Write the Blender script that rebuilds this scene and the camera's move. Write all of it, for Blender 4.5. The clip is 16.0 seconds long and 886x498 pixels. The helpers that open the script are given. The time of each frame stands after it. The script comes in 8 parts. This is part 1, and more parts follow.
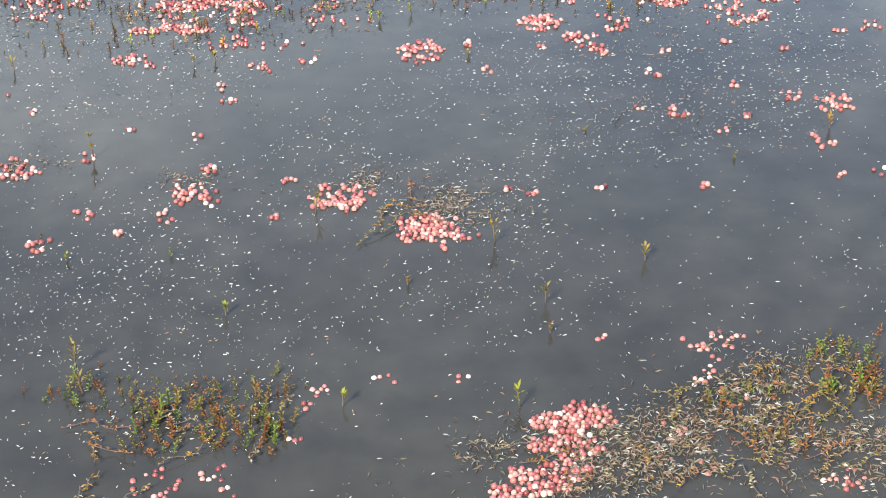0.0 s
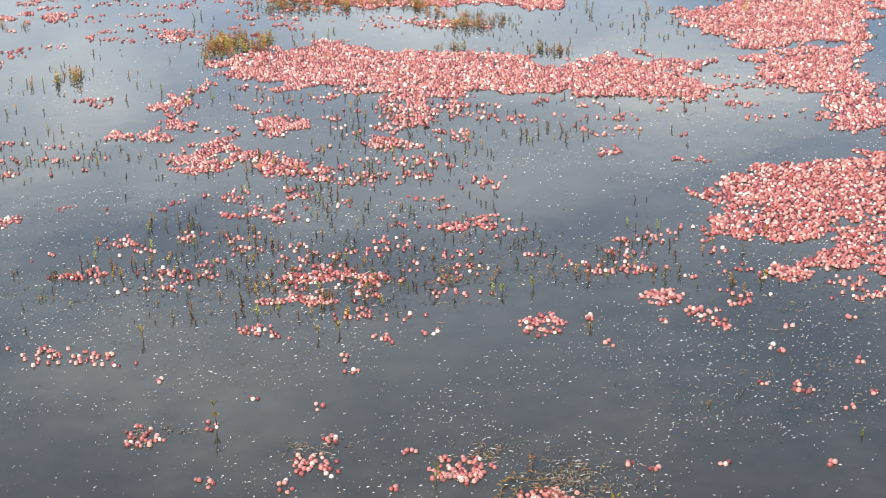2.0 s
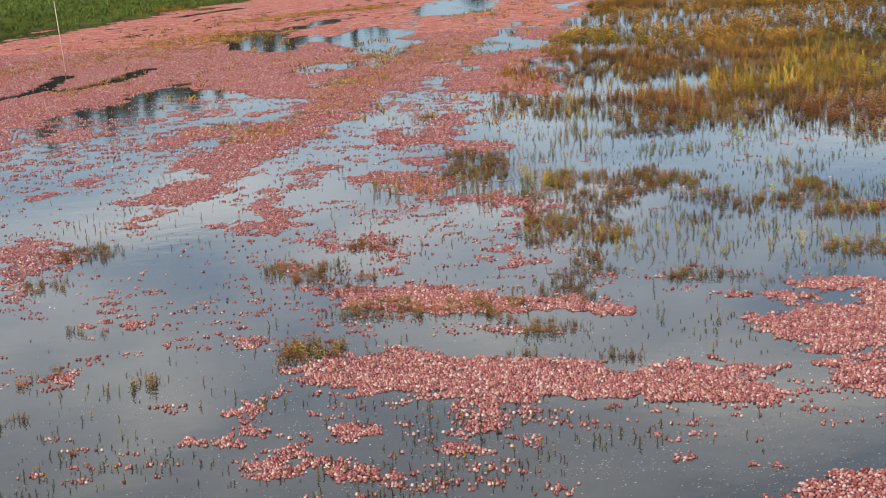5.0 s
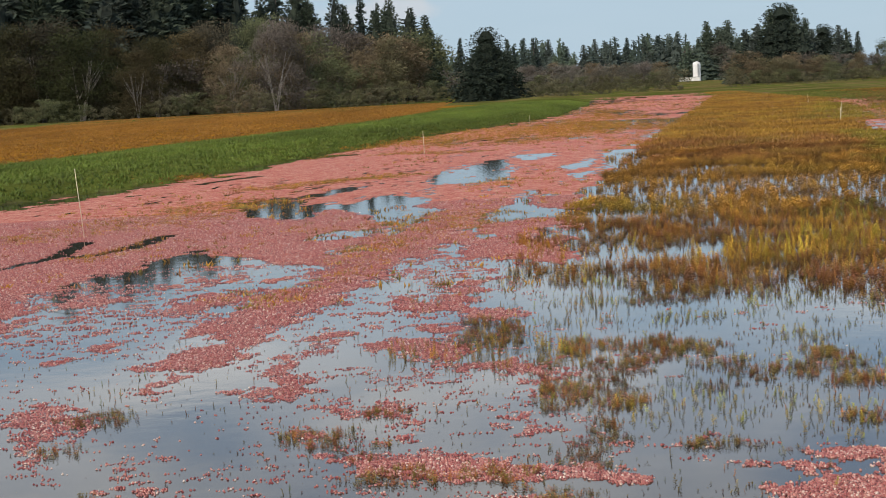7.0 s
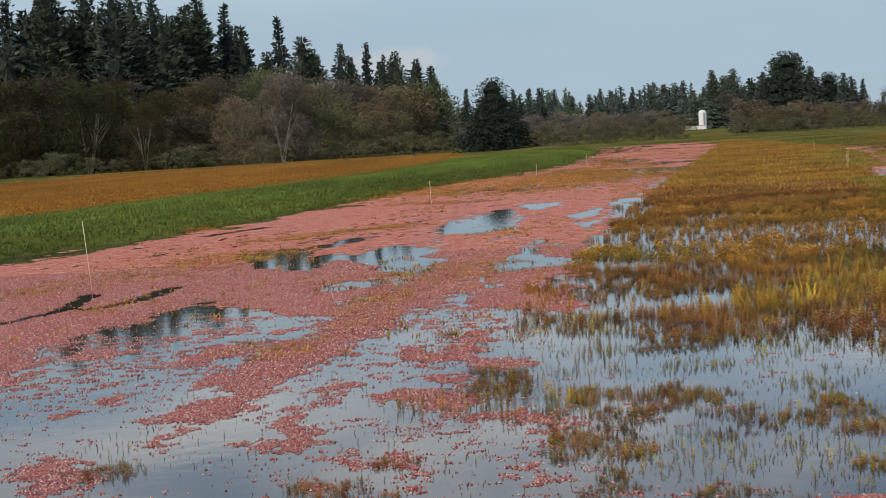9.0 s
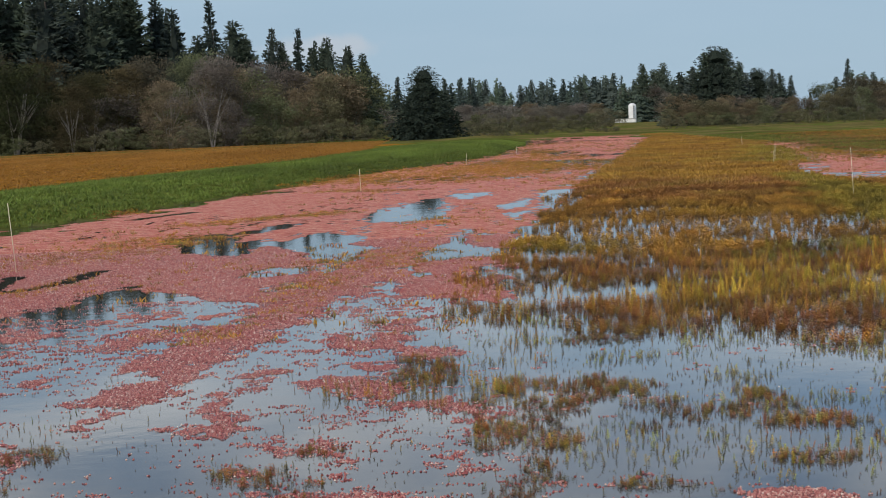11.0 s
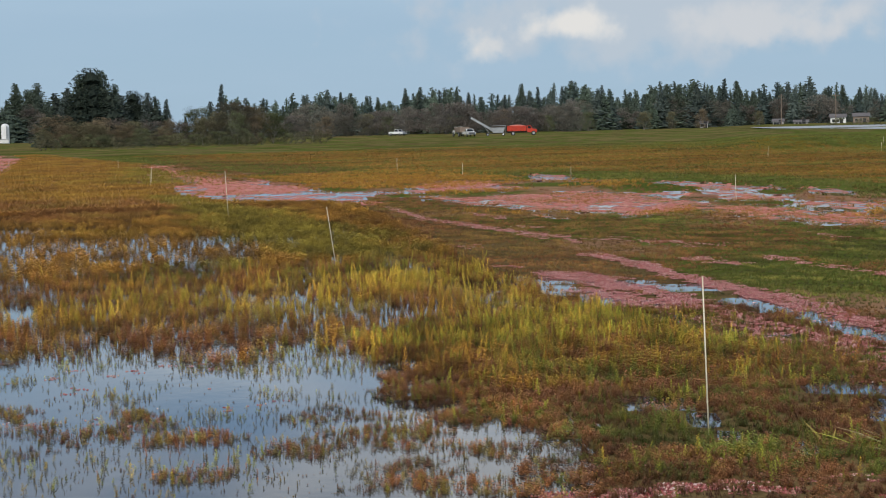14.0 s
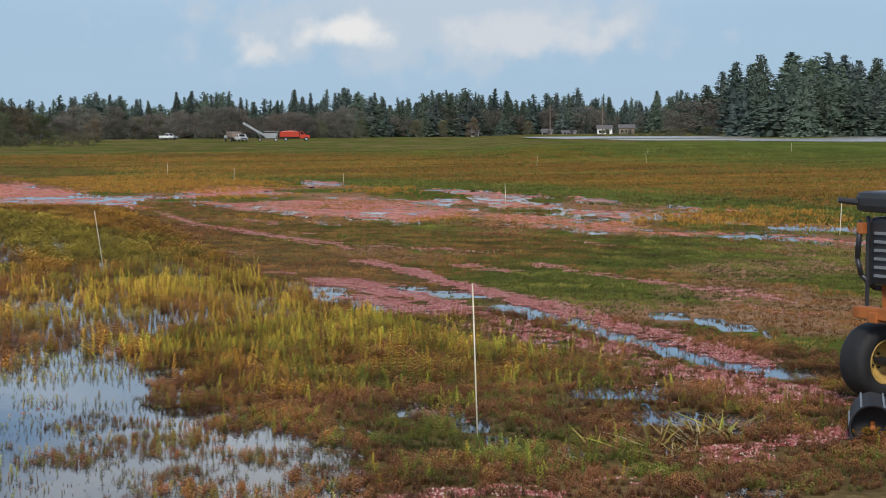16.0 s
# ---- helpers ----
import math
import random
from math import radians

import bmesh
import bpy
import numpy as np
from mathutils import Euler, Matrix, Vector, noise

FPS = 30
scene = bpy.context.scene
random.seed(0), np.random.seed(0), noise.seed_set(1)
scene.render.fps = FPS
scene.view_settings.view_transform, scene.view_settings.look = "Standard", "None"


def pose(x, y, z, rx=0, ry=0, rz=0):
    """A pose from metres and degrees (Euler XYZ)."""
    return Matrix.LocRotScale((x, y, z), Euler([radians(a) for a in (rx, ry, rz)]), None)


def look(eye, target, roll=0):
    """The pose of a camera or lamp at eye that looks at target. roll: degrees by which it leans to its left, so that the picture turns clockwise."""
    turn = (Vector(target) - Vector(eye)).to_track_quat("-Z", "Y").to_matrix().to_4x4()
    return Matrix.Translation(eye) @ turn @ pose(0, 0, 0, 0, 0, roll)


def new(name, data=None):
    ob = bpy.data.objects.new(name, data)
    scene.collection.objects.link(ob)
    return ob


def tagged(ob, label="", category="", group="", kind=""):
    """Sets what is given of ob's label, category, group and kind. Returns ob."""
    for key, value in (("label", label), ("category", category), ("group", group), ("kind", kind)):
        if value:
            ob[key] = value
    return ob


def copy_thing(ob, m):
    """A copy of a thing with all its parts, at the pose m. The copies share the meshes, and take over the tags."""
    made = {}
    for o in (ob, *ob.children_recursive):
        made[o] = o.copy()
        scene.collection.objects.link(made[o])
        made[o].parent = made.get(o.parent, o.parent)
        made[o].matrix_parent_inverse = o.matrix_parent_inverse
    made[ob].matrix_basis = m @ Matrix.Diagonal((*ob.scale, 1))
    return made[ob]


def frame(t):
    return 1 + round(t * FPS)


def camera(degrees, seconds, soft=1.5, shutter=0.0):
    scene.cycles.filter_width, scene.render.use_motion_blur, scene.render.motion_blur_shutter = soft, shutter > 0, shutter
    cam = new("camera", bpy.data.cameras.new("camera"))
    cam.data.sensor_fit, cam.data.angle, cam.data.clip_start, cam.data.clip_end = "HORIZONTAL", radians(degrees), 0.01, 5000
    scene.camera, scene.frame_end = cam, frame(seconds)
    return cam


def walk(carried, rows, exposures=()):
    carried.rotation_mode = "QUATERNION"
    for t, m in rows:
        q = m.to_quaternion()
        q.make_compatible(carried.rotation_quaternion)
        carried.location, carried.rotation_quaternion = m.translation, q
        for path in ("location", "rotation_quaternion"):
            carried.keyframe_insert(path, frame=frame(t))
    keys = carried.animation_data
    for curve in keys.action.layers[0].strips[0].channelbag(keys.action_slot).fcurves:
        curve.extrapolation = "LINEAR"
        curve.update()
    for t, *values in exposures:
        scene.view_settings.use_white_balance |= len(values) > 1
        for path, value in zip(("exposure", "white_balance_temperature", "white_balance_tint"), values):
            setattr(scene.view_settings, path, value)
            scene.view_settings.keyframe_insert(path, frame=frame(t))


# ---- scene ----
# the camera turns on the spot, three metres above the water
cam = camera(29.3, 16.0, soft=1.0)
walk(cam, [
    (0.0, pose(0, 0, 3.0, 59.094, 1.155, -4.875)),
    (0.5, pose(0, 0, 3.0, 60.880, 1.479, -3.051)),
    (1.0, pose(0, 0, 3.0, 63.469, 1.924, -1.740)),
    (1.5, pose(0, 0, 3.0, 65.968, 2.305, -1.503)),
    (2.0, pose(0, 0, 3.0, 68.395, 2.361, -0.909)),
    (2.5, pose(0, 0, 3.0, 70.190, 3.070, -0.570)),
    (3.0, pose(0, 0, 3.0, 72.181, 3.418, -0.343)),
    (3.5, pose(0, 0, 3.0, 73.488, 3.183, -0.085)),
    (4.0, pose(0, 0, 3.0, 75.212, 3.146, 0.646)),
    (4.5, pose(0, 0, 3.0, 76.941, 3.103, 1.006)),
    (5.0, pose(0, 0, 3.0, 78.812, 3.176, 1.396)),
    (5.2, pose(0, 0, 3.0, 79.536, 3.234, 1.548)),
    (7.3, pose(0, 0, 3.0, 85.029, 3.015, 2.011)),
    (7.5, pose(0, 0, 3.0, 85.340, 3.090, 2.112)),
    (8.0, pose(0, 0, 3.0, 85.997, 3.422, 2.222)),
    (8.2, pose(0, 0, 3.0, 86.202, 3.459, 2.229)),
    (10.5, pose(0, 0, 3.0, 85.967, 2.643, 1.327)),
    (11.0, pose(0, 0, 3.0, 85.689, 2.276, -0.172)),
    (11.5, pose(0, 0, 3.0, 85.711, 1.622, -3.346)),
    (12.0, pose(0, 0, 3.0, 85.576, 1.613, -6.238)),
    (12.5, pose(0, 0, 3.0, 85.549, 0.988, -9.729)),
    (13.0, pose(0, 0, 3.0, 85.765, 1.016, -14.522)),
    (13.5, pose(0, 0, 3.0, 85.930, 0.924, -17.729)),
    (14.0, pose(0, 0, 3.0, 85.809, 1.265, -20.987)),
    (14.5, pose(0, 0, 3.0, 85.527, 0.972, -22.700)),
    (15.0, pose(0, 0, 3.0, 85.593, 0.623, -24.658)),
    (15.5, pose(0, 0, 3.0, 85.877, 0.413, -26.269)),
    (16.0, pose(0, 0, 3.0, 85.922, 0.319, -28.640)),
], exposures=[(0, 1.95, 6600, 6), (1.0, 1.88, 6600, 6), (2.5, 1.26, 6800, 8), (3.5, 0.84, 7000, 10), (5.2, 0.65, 7100, 10), (7.3, 0.48, 7300, 12), (8.2, 0.33, 7300, 12), (10.5, 0.30, 6900, 10), (12.5, 0.26, 6750, 10), (14.5, 0.3, 6600, 10), (16, 0.36, 6500, 10)])

# ---- light: pale broken cloud, soft sun from behind and to the left ----
SUN_ELEVATION, SUN_AZIMUTH = 38.0, 215.0
world = bpy.data.worlds.new("sky")
scene.world = world
world.use_nodes = True


def sky_nodes():
    nt = world.node_tree
    nt.nodes.clear()
    ns, ln = nt.nodes.new, nt.links.new
    out, back = ns("ShaderNodeOutputWorld"), ns("ShaderNodeBackground")
    sky = ns("ShaderNodeTexSky")
    sky.sky_type, sky.sun_disc = "NISHITA", False
    sky.sun_elevation, sky.sun_rotation = radians(SUN_ELEVATION), radians(SUN_AZIMUTH)
    sky.air_density, sky.dust_density, sky.ozone_density = 1.0, 0.4, 2.0
    co = ns("ShaderNodeTexCoord")
    # flat layer of cloud seen in perspective: direction divided by its height
    sep = ns("ShaderNodeSeparateXYZ")
    ln(co.outputs["Generated"], sep.inputs[0])
    hz = ns("ShaderNodeMath"); hz.operation = "ADD"; hz.inputs[1].default_value = 0.16
    ab = ns("ShaderNodeMath"); ab.operation = "ABSOLUTE"
    ln(sep.outputs["Z"], ab.inputs[0]); ln(ab.outputs[0], hz.inputs[0])
    dx = ns("ShaderNodeMath"); dx.operation = "DIVIDE"
    dy = ns("ShaderNodeMath"); dy.operation = "DIVIDE"
    ln(sep.outputs["X"], dx.inputs[0]); ln(hz.outputs[0], dx.inputs[1])
    ln(sep.outputs["Y"], dy.inputs[0]); ln(hz.outputs[0], dy.inputs[1])
    com = ns("ShaderNodeCombineXYZ")
    ln(dx.outputs[0], com.inputs[0]); ln(dy.outputs[0], com.inputs[1])
    no = ns("ShaderNodeTexNoise")
    no.inputs["Scale"].default_value, no.inputs["Detail"].default_value, no.inputs["Roughness"].default_value = 1.3, 7.0, 0.55
    no.inputs["Distortion"].default_value = 0.3
    ln(com.outputs[0], no.inputs["Vector"])
    ra = ns("ShaderNodeValToRGB")
    ra.color_ramp.elements[0].position, ra.color_ramp.elements[1].position = 0.36, 0.6
    ln(no.outputs["Fac"], ra.inputs[0])
    # grey undersides and paler parts of the sheet
    n2 = ns("ShaderNodeTexNoise")
    n2.inputs["Scale"].default_value, n2.inputs["Detail"].default_value = 2.6, 5.0
    ln(com.outputs[0], n2.inputs["Vector"])
    cc = ns("ShaderNodeValToRGB")
    cc.color_ramp.elements[0].position, cc.color_ramp.elements[1].position = 0.3, 0.75
    cc.color_ramp.elements[0].color, cc.color_ramp.elements[1].color = (6.3, 7.2, 8.2, 1), (11.2, 11.7, 12.2, 1)
    ln(n2.outputs["Fac"], cc.inputs[0])
    mix = ns("ShaderNodeMix"); mix.data_type = "RGBA"
    fa = ns("ShaderNodeMath"); fa.operation = "MULTIPLY"; fa.inputs[1].default_value = 0.8
    # the sheet thins out towards the horizon
    el = ns("ShaderNodeMapRange")
    el.inputs["From Min"].default_value, el.inputs["From Max"].default_value = 0.05, 0.2
    el.inputs["To Min"].default_value, el.inputs["To Max"].default_value = 0.3, 0.95
    ln(ab.outputs[0], el.inputs["Value"])
    # cloud bank round the horizon; its breakup above is added to grade the water
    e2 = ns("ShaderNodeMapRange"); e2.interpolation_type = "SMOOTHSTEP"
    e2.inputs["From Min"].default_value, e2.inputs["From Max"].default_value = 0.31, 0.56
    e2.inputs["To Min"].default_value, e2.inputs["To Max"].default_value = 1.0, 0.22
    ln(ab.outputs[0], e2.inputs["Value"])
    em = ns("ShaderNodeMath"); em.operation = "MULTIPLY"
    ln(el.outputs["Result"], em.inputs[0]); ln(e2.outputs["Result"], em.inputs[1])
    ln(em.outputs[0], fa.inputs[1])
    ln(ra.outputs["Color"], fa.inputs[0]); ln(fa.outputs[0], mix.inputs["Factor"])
    sc = ns("ShaderNodeMix"); sc.data_type = "RGBA"; sc.blend_type = "MULTIPLY"
    sc.inputs["Factor"].default_value = 1.0
    sc.inputs["B"].default_value = (0.84, 0.95, 1.08, 1)
    ln(sky.outputs[0], sc.inputs["A"])
    ln(sc.outputs["Result"], mix.inputs["A"]); ln(cc.outputs["Color"], mix.inputs["B"])
    # heaped white cumulus low over the far trees
    def bump_at(az, el, wa, we):
        v = Vector((math.sin(radians(az)) * math.cos(radians(el)), math.cos(radians(az)) * math.cos(radians(el)), math.sin(radians(el))))
        side = Vector((math.cos(radians(az)), -math.sin(radians(az)), 0))
        upv = side.cross(v)
        ds, du = ns("ShaderNodeVectorMath"), ns("ShaderNodeVectorMath")
        ds.operation = du.operation = "DOT_PRODUCT"
        ds.inputs[1].default_value, du.inputs[1].default_value = side / wa, upv / we
        ln(co.outputs["Generated"], ds.inputs[0]); ln(co.outputs["Generated"], du.inputs[0])
        cb = ns("ShaderNodeCombineXYZ")
        ln(ds.outputs["Value"], cb.inputs[0]); ln(du.outputs["Value"], cb.inputs[1])
        le = ns("ShaderNodeVectorMath"); le.operation = "LENGTH"
        ln(cb.outputs[0], le.inputs[0])
        dot = ns("ShaderNodeVectorMath"); dot.operation = "DOT_PRODUCT"; dot.inputs[1].default_value = v
        ln(co.outputs["Generated"], dot.inputs[0])
        fr = ns("ShaderNodeMath"); fr.operation = "GREATER_THAN"; fr.inputs[1].default_value = 0.0
        ln(dot.outputs["Value"], fr.inputs[0])
        iv = ns("ShaderNodeMath"); iv.operation = "SUBTRACT"; iv.inputs[0].default_value = 1.0
        ln(le.outputs["Value"], iv.inputs[1])
        mu = ns("ShaderNodeMath"); mu.operation = "MULTIPLY"
        ln(iv.outputs[0], mu.inputs[0]); ln(fr.outputs[0], mu.inputs[1])
        return mu.outputs[0]
    # even blue-grey veil low over the horizon
    ve = ns("ShaderNodeMapRange"); ve.interpolation_type = "SMOOTHSTEP"
    ve.inputs["From Min"].default_value, ve.inputs["From Max"].default_value = 0.06, 0.16
    ve.inputs["To Min"].default_value, ve.inputs["To Max"].default_value = 0.93, 0.0
    ln(ab.outputs[0], ve.inputs["Value"])
    vm = ns("ShaderNodeMix"); vm.data_type = "RGBA"
    ln(ve.outputs["Result"], vm.inputs["Factor"]); ln(mix.outputs["Result"], vm.inputs["A"])
    vm.inputs["B"].default_value = (3.05, 4.4, 5.85, 1)
    last = vm.outputs["Result"]
    for az, el, wa, we, col, lo in [(28.5, 3.6, 0.19, 0.04, (4.5, 5.2, 6.0, 1), 0.22), (31.8, 3.1, 0.075, 0.02, (5.6, 5.9, 6.3, 1), 0.3), (22.2, 2.5, 0.024, 0.017, (6.6, 6.6, 6.6, 1), 0.45),
                                   (25.3, 3.3, 0.05, 0.018, (7.3, 7.2, 7.0, 1), 0.42), (-3.5, 2.6, 0.05, 0.012, (4.3, 5.0, 5.9, 1), 0.3)]:
        b = bump_at(az, el, wa, we)
        n3 = ns("ShaderNodeTexNoise")
        n3.inputs["Scale"].default_value, n3.inputs["Detail"].default_value, n3.inputs["Roughness"].default_value = 40.0, 6.0, 0.5
        ln(co.outputs["Generated"], n3.inputs["Vector"])
        ad = ns("ShaderNodeMath"); ad.operation = "MULTIPLY_ADD"; ad.inputs[1].default_value = 1.6
        ln(n3.outputs["Fac"], ad.inputs[0])
        sb = ns("ShaderNodeMath"); sb.operation = "SUBTRACT"; sb.inputs[1].default_value = 0.8
        ln(b, sb.inputs[0]); ln(sb.outputs[0], ad.inputs[2])
        mr = ns("ShaderNodeMapRange"); mr.interpolation_type = "SMOOTHSTEP"
        mr.inputs["From Min"].default_value, mr.inputs["From Max"].default_value = lo - 0.12, lo + 0.45
        mr.inputs["To Max"].default_value = 0.85
        ln(ad.outputs[0], mr.inputs["Value"])
        m2 = ns("ShaderNodeMix"); m2.data_type = "RGBA"
        ln(mr.outputs["Result"], m2.inputs["Factor"]); ln(last, m2.inputs["A"]); m2.inputs["B"].default_value = col
        last = m2.outputs["Result"]
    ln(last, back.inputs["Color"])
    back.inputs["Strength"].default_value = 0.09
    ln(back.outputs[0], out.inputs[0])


sky_nodes()
sun = new("sun", bpy.data.lights.new("sun", "SUN"))
sun.data.energy, sun.data.angle, sun.data.color = 2.0, radians(11), (1.0, 0.93, 0.82)
sun.matrix_world = look((0, 0, 50), (50 * -math.sin(radians(SUN_AZIMUTH)) * math.cos(radians(SUN_ELEVATION)), 50 * -math.cos(radians(SUN_AZIMUTH)) * math.cos(radians(SUN_ELEVATION)), 50 - 50 * math.sin(radians(SUN_ELEVATION))))

# ---- materials ----


def material(name, base=(0.5, 0.5, 0.5), rough=0.7, metal=0.0, spec=0.5, tint="", island=0.0, noise_scale=0.0, noise_amount=0.3, bump=0.0, bump_scale=0.0, second=None, coat=0.0):
    """base colour, optionally taken from a colour attribute, varied by island and by noise at two scales"""
    m = bpy.data.materials.new(name)
    m.use_nodes = True
    nt = m.node_tree
    ns, ln = nt.nodes.new, nt.links.new
    b = nt.nodes["Principled BSDF"]
    b.inputs["Roughness"].default_value, b.inputs["Metallic"].default_value = rough, metal
    b.inputs["Specular IOR Level"].default_value = spec
    b.inputs["Coat Weight"].default_value = coat
    if tint:
        at = ns("ShaderNodeAttribute"); at.attribute_name = tint
        col = at.outputs["Color"]
    else:
        rgb = ns("ShaderNodeRGB"); rgb.outputs[0].default_value = (*base, 1)
        col = rgb.outputs[0]
    geo = ns("ShaderNodeNewGeometry")
    co = ns("ShaderNodeTexCoord")
    val = None
    if noise_scale:
        a, c = ns("ShaderNodeTexNoise"), ns("ShaderNodeTexNoise")
        a.inputs["Scale"].default_value, c.inputs["Scale"].default_value = noise_scale, noise_scale * 0.13
        a.inputs["Detail"].default_value = c.inputs["Detail"].default_value = 5
        ln(co.outputs["Object"], a.inputs["Vector"]); ln(co.outputs["Object"], c.inputs["Vector"])
        s = ns("ShaderNodeMath"); s.operation = "ADD"
        ln(a.outputs["Fac"], s.inputs[0]); ln(c.outputs["Fac"], s.inputs[1])
        mr = ns("ShaderNodeMapRange")
        mr.inputs["From Min"].default_value, mr.inputs["From Max"].default_value = 0.6, 1.4
        mr.inputs["To Min"].default_value, mr.inputs["To Max"].default_value = 1 - noise_amount, 1 + noise_amount
        ln(s.outputs[0], mr.inputs["Value"])
        val = mr.outputs["Result"]
        if second:
            mx = ns("ShaderNodeMix"); mx.data_type = "RGBA"; mx.inputs["B"].default_value = (*second, 1)
            m3 = ns("ShaderNodeMapRange"); m3.inputs["From Min"].default_value, m3.inputs["From Max"].default_value = 0.5, 0.72
            ln(c.outputs["Fac"], m3.inputs["Value"]); ln(m3.outputs["Result"], mx.inputs["Factor"]); ln(col, mx.inputs["A"])
            col = mx.outputs["Result"]
    if island:
        mr = ns("ShaderNodeMapRange")
        mr.inputs["To Min"].default_value, mr.inputs["To Max"].default_value = 1 - island, 1 + island
        ln(geo.outputs["Random Per Island"], mr.inputs["Value"])
        if val:
            s = ns("ShaderNodeMath"); s.operation = "MULTIPLY"
            ln(val, s.inputs[0]); ln(mr.outputs["Result"], s.inputs[1]); val = s.outputs[0]
        else:
            val = mr.outputs["Result"]
    if val:
        vm = ns("ShaderNodeVectorMath"); vm.operation = "SCALE"
        ln(col, vm.inputs[0]); ln(val, vm.inputs["Scale"])
        col = vm.outputs[0]
    ln(col, b.inputs["Base Color"])
    if bump:
        n = ns("ShaderNodeTexNoise"); n.inputs["Scale"].default_value, n.inputs["Detail"].default_value = bump_scale, 6
        ln(co.outputs["Object"], n.inputs["Vector"])
        bu = ns("ShaderNodeBump"); bu.inputs["Strength"].default_value = 1.0; bu.inputs["Distance"].default_value = bump
        ln(n.outputs["Fac"], bu.inputs["Height"]); ln(bu.outputs[0], b.inputs["Normal"])
    return m


def berry_material(name="cranberry_skin", single=False, pale=False):
    """each berry its own ripeness: dark red, red, pink, blush white"""
    m = bpy.data.materials.new(name)
    m.use_nodes = True
    nt = m.node_tree
    ns, ln = nt.nodes.new, nt.links.new
    b = nt.nodes["Principled BSDF"]
    geo = ns("ShaderNodeNewGeometry")
    ra = ns("ShaderNodeValToRGB")
    els = ra.color_ramp.elements
    els[0].position, els[0].color = 0.0, (0.14, 0.016, 0.018, 1)
    els[1].position, els[1].color = 0.985, (0.72, 0.60, 0.51, 1)
    for p, c in ((0.28, (0.33, 0.064, 0.058, 1)), (0.62, (0.47, 0.15, 0.125, 1)), (0.9, (0.58, 0.31, 0.25, 1))):
        e = els.new(p); e.color = [q + (r - q) * 0.07 * pale for q, r in zip(c, (0.72, 0.5, 0.42, 1))]
    if single:
        ln(ns("ShaderNodeObjectInfo").outputs["Random"], ra.inputs[0])
    else:
        ln(geo.outputs["Random Per Island"], ra.inputs[0])
    co = ns("ShaderNodeTexCoord")
    n = ns("ShaderNodeTexNoise"); n.inputs["Scale"].default_value, n.inputs["Detail"].default_value = 90, 3
    ln(co.outputs["Object"], n.inputs["Vector"])
    mx = ns("ShaderNodeMix"); mx.data_type = "RGBA"
    mr = ns("ShaderNodeMapRange"); mr.inputs["From Min"].default_value, mr.inputs["From Max"].default_value, mr.inputs["To Max"].default_value = 0.55, 0.8, 0.35
    ln(n.outputs["Fac"], mr.inputs["Value"]); ln(mr.outputs["Result"], mx.inputs["Factor"])
    ln(ra.outputs["Color"], mx.inputs["A"]); mx.inputs["B"].default_value = (0.54, 0.26, 0.19, 1)
    ln(mx.outputs["Result"], b.inputs["Base Color"])
    b.inputs["Roughness"].default_value = 0.32
    b.inputs["Specular IOR Level"].default_value = 0.55
    return m


def mat_material():
    """floating berries too far off to be told apart: speckled by cells of berry size and by drifts"""
    m = bpy.data.materials.new("cranberry_mat")
    m.use_nodes = True
    nt = m.node_tree
    ns, ln = nt.nodes.new, nt.links.new
    b = nt.nodes["Principled BSDF"]
    co = ns("ShaderNodeTexCoord")
    vo = ns("ShaderNodeTexVoronoi"); vo.inputs["Scale"].default_value = 22
    ln(co.outputs["Object"], vo.inputs["Vector"])
    sp = ns("ShaderNodeSeparateColor"); ln(vo.outputs["Color"], sp.inputs[0])
    n = ns("ShaderNodeTexNoise"); n.inputs["Scale"].default_value, n.inputs["Detail"].default_value = 2.2, 9
    n.inputs["Roughness"].default_value = 0.7
    ln(co.outputs["Object"], n.inputs["Vector"])
    ad = ns("ShaderNodeMath"); ad.operation = "MULTIPLY_ADD"; ad.inputs[1].default_value = 0.55
    ln(sp.outputs[0], ad.inputs[0])
    mr = ns("ShaderNodeMapRange"); mr.inputs["From Min"].default_value, mr.inputs["From Max"].default_value = 0.3, 0.7
    mr.inputs["To Max"].default_value = 0.6
    ln(n.outputs["Fac"], mr.inputs["Value"]); ln(mr.outputs["Result"], ad.inputs[2])
    ra = ns("ShaderNodeValToRGB")
    els = ra.color_ramp.elements
    els[0].position, els[0].color = 0.0, (0.20, 0.03, 0.028, 1)
    els[1].position, els[1].color = 1.0, (0.76, 0.54, 0.42, 1)
    for p, c in ((0.3, (0.44, 0.088, 0.065, 1)), (0.7, (0.61, 0.21, 0.14, 1))):
        e = els.new(p); e.color = c
    ln(ad.outputs[0], ra.inputs[0]); ln(ra.outputs["Color"], b.inputs["Base Color"])
    bu = ns("ShaderNodeBump"); bu.inputs["Distance"].default_value = 0.02; bu.inputs["Strength"].default_value = 0.8
    ln(vo.outputs["Distance"], bu.inputs["Height"]); bu.invert = True
    ln(bu.outputs[0], b.inputs["Normal"])
    b.inputs["Roughness"].default_value = 0.75
    b.inputs["Specular IOR Level"].default_value = 0.25
    return m


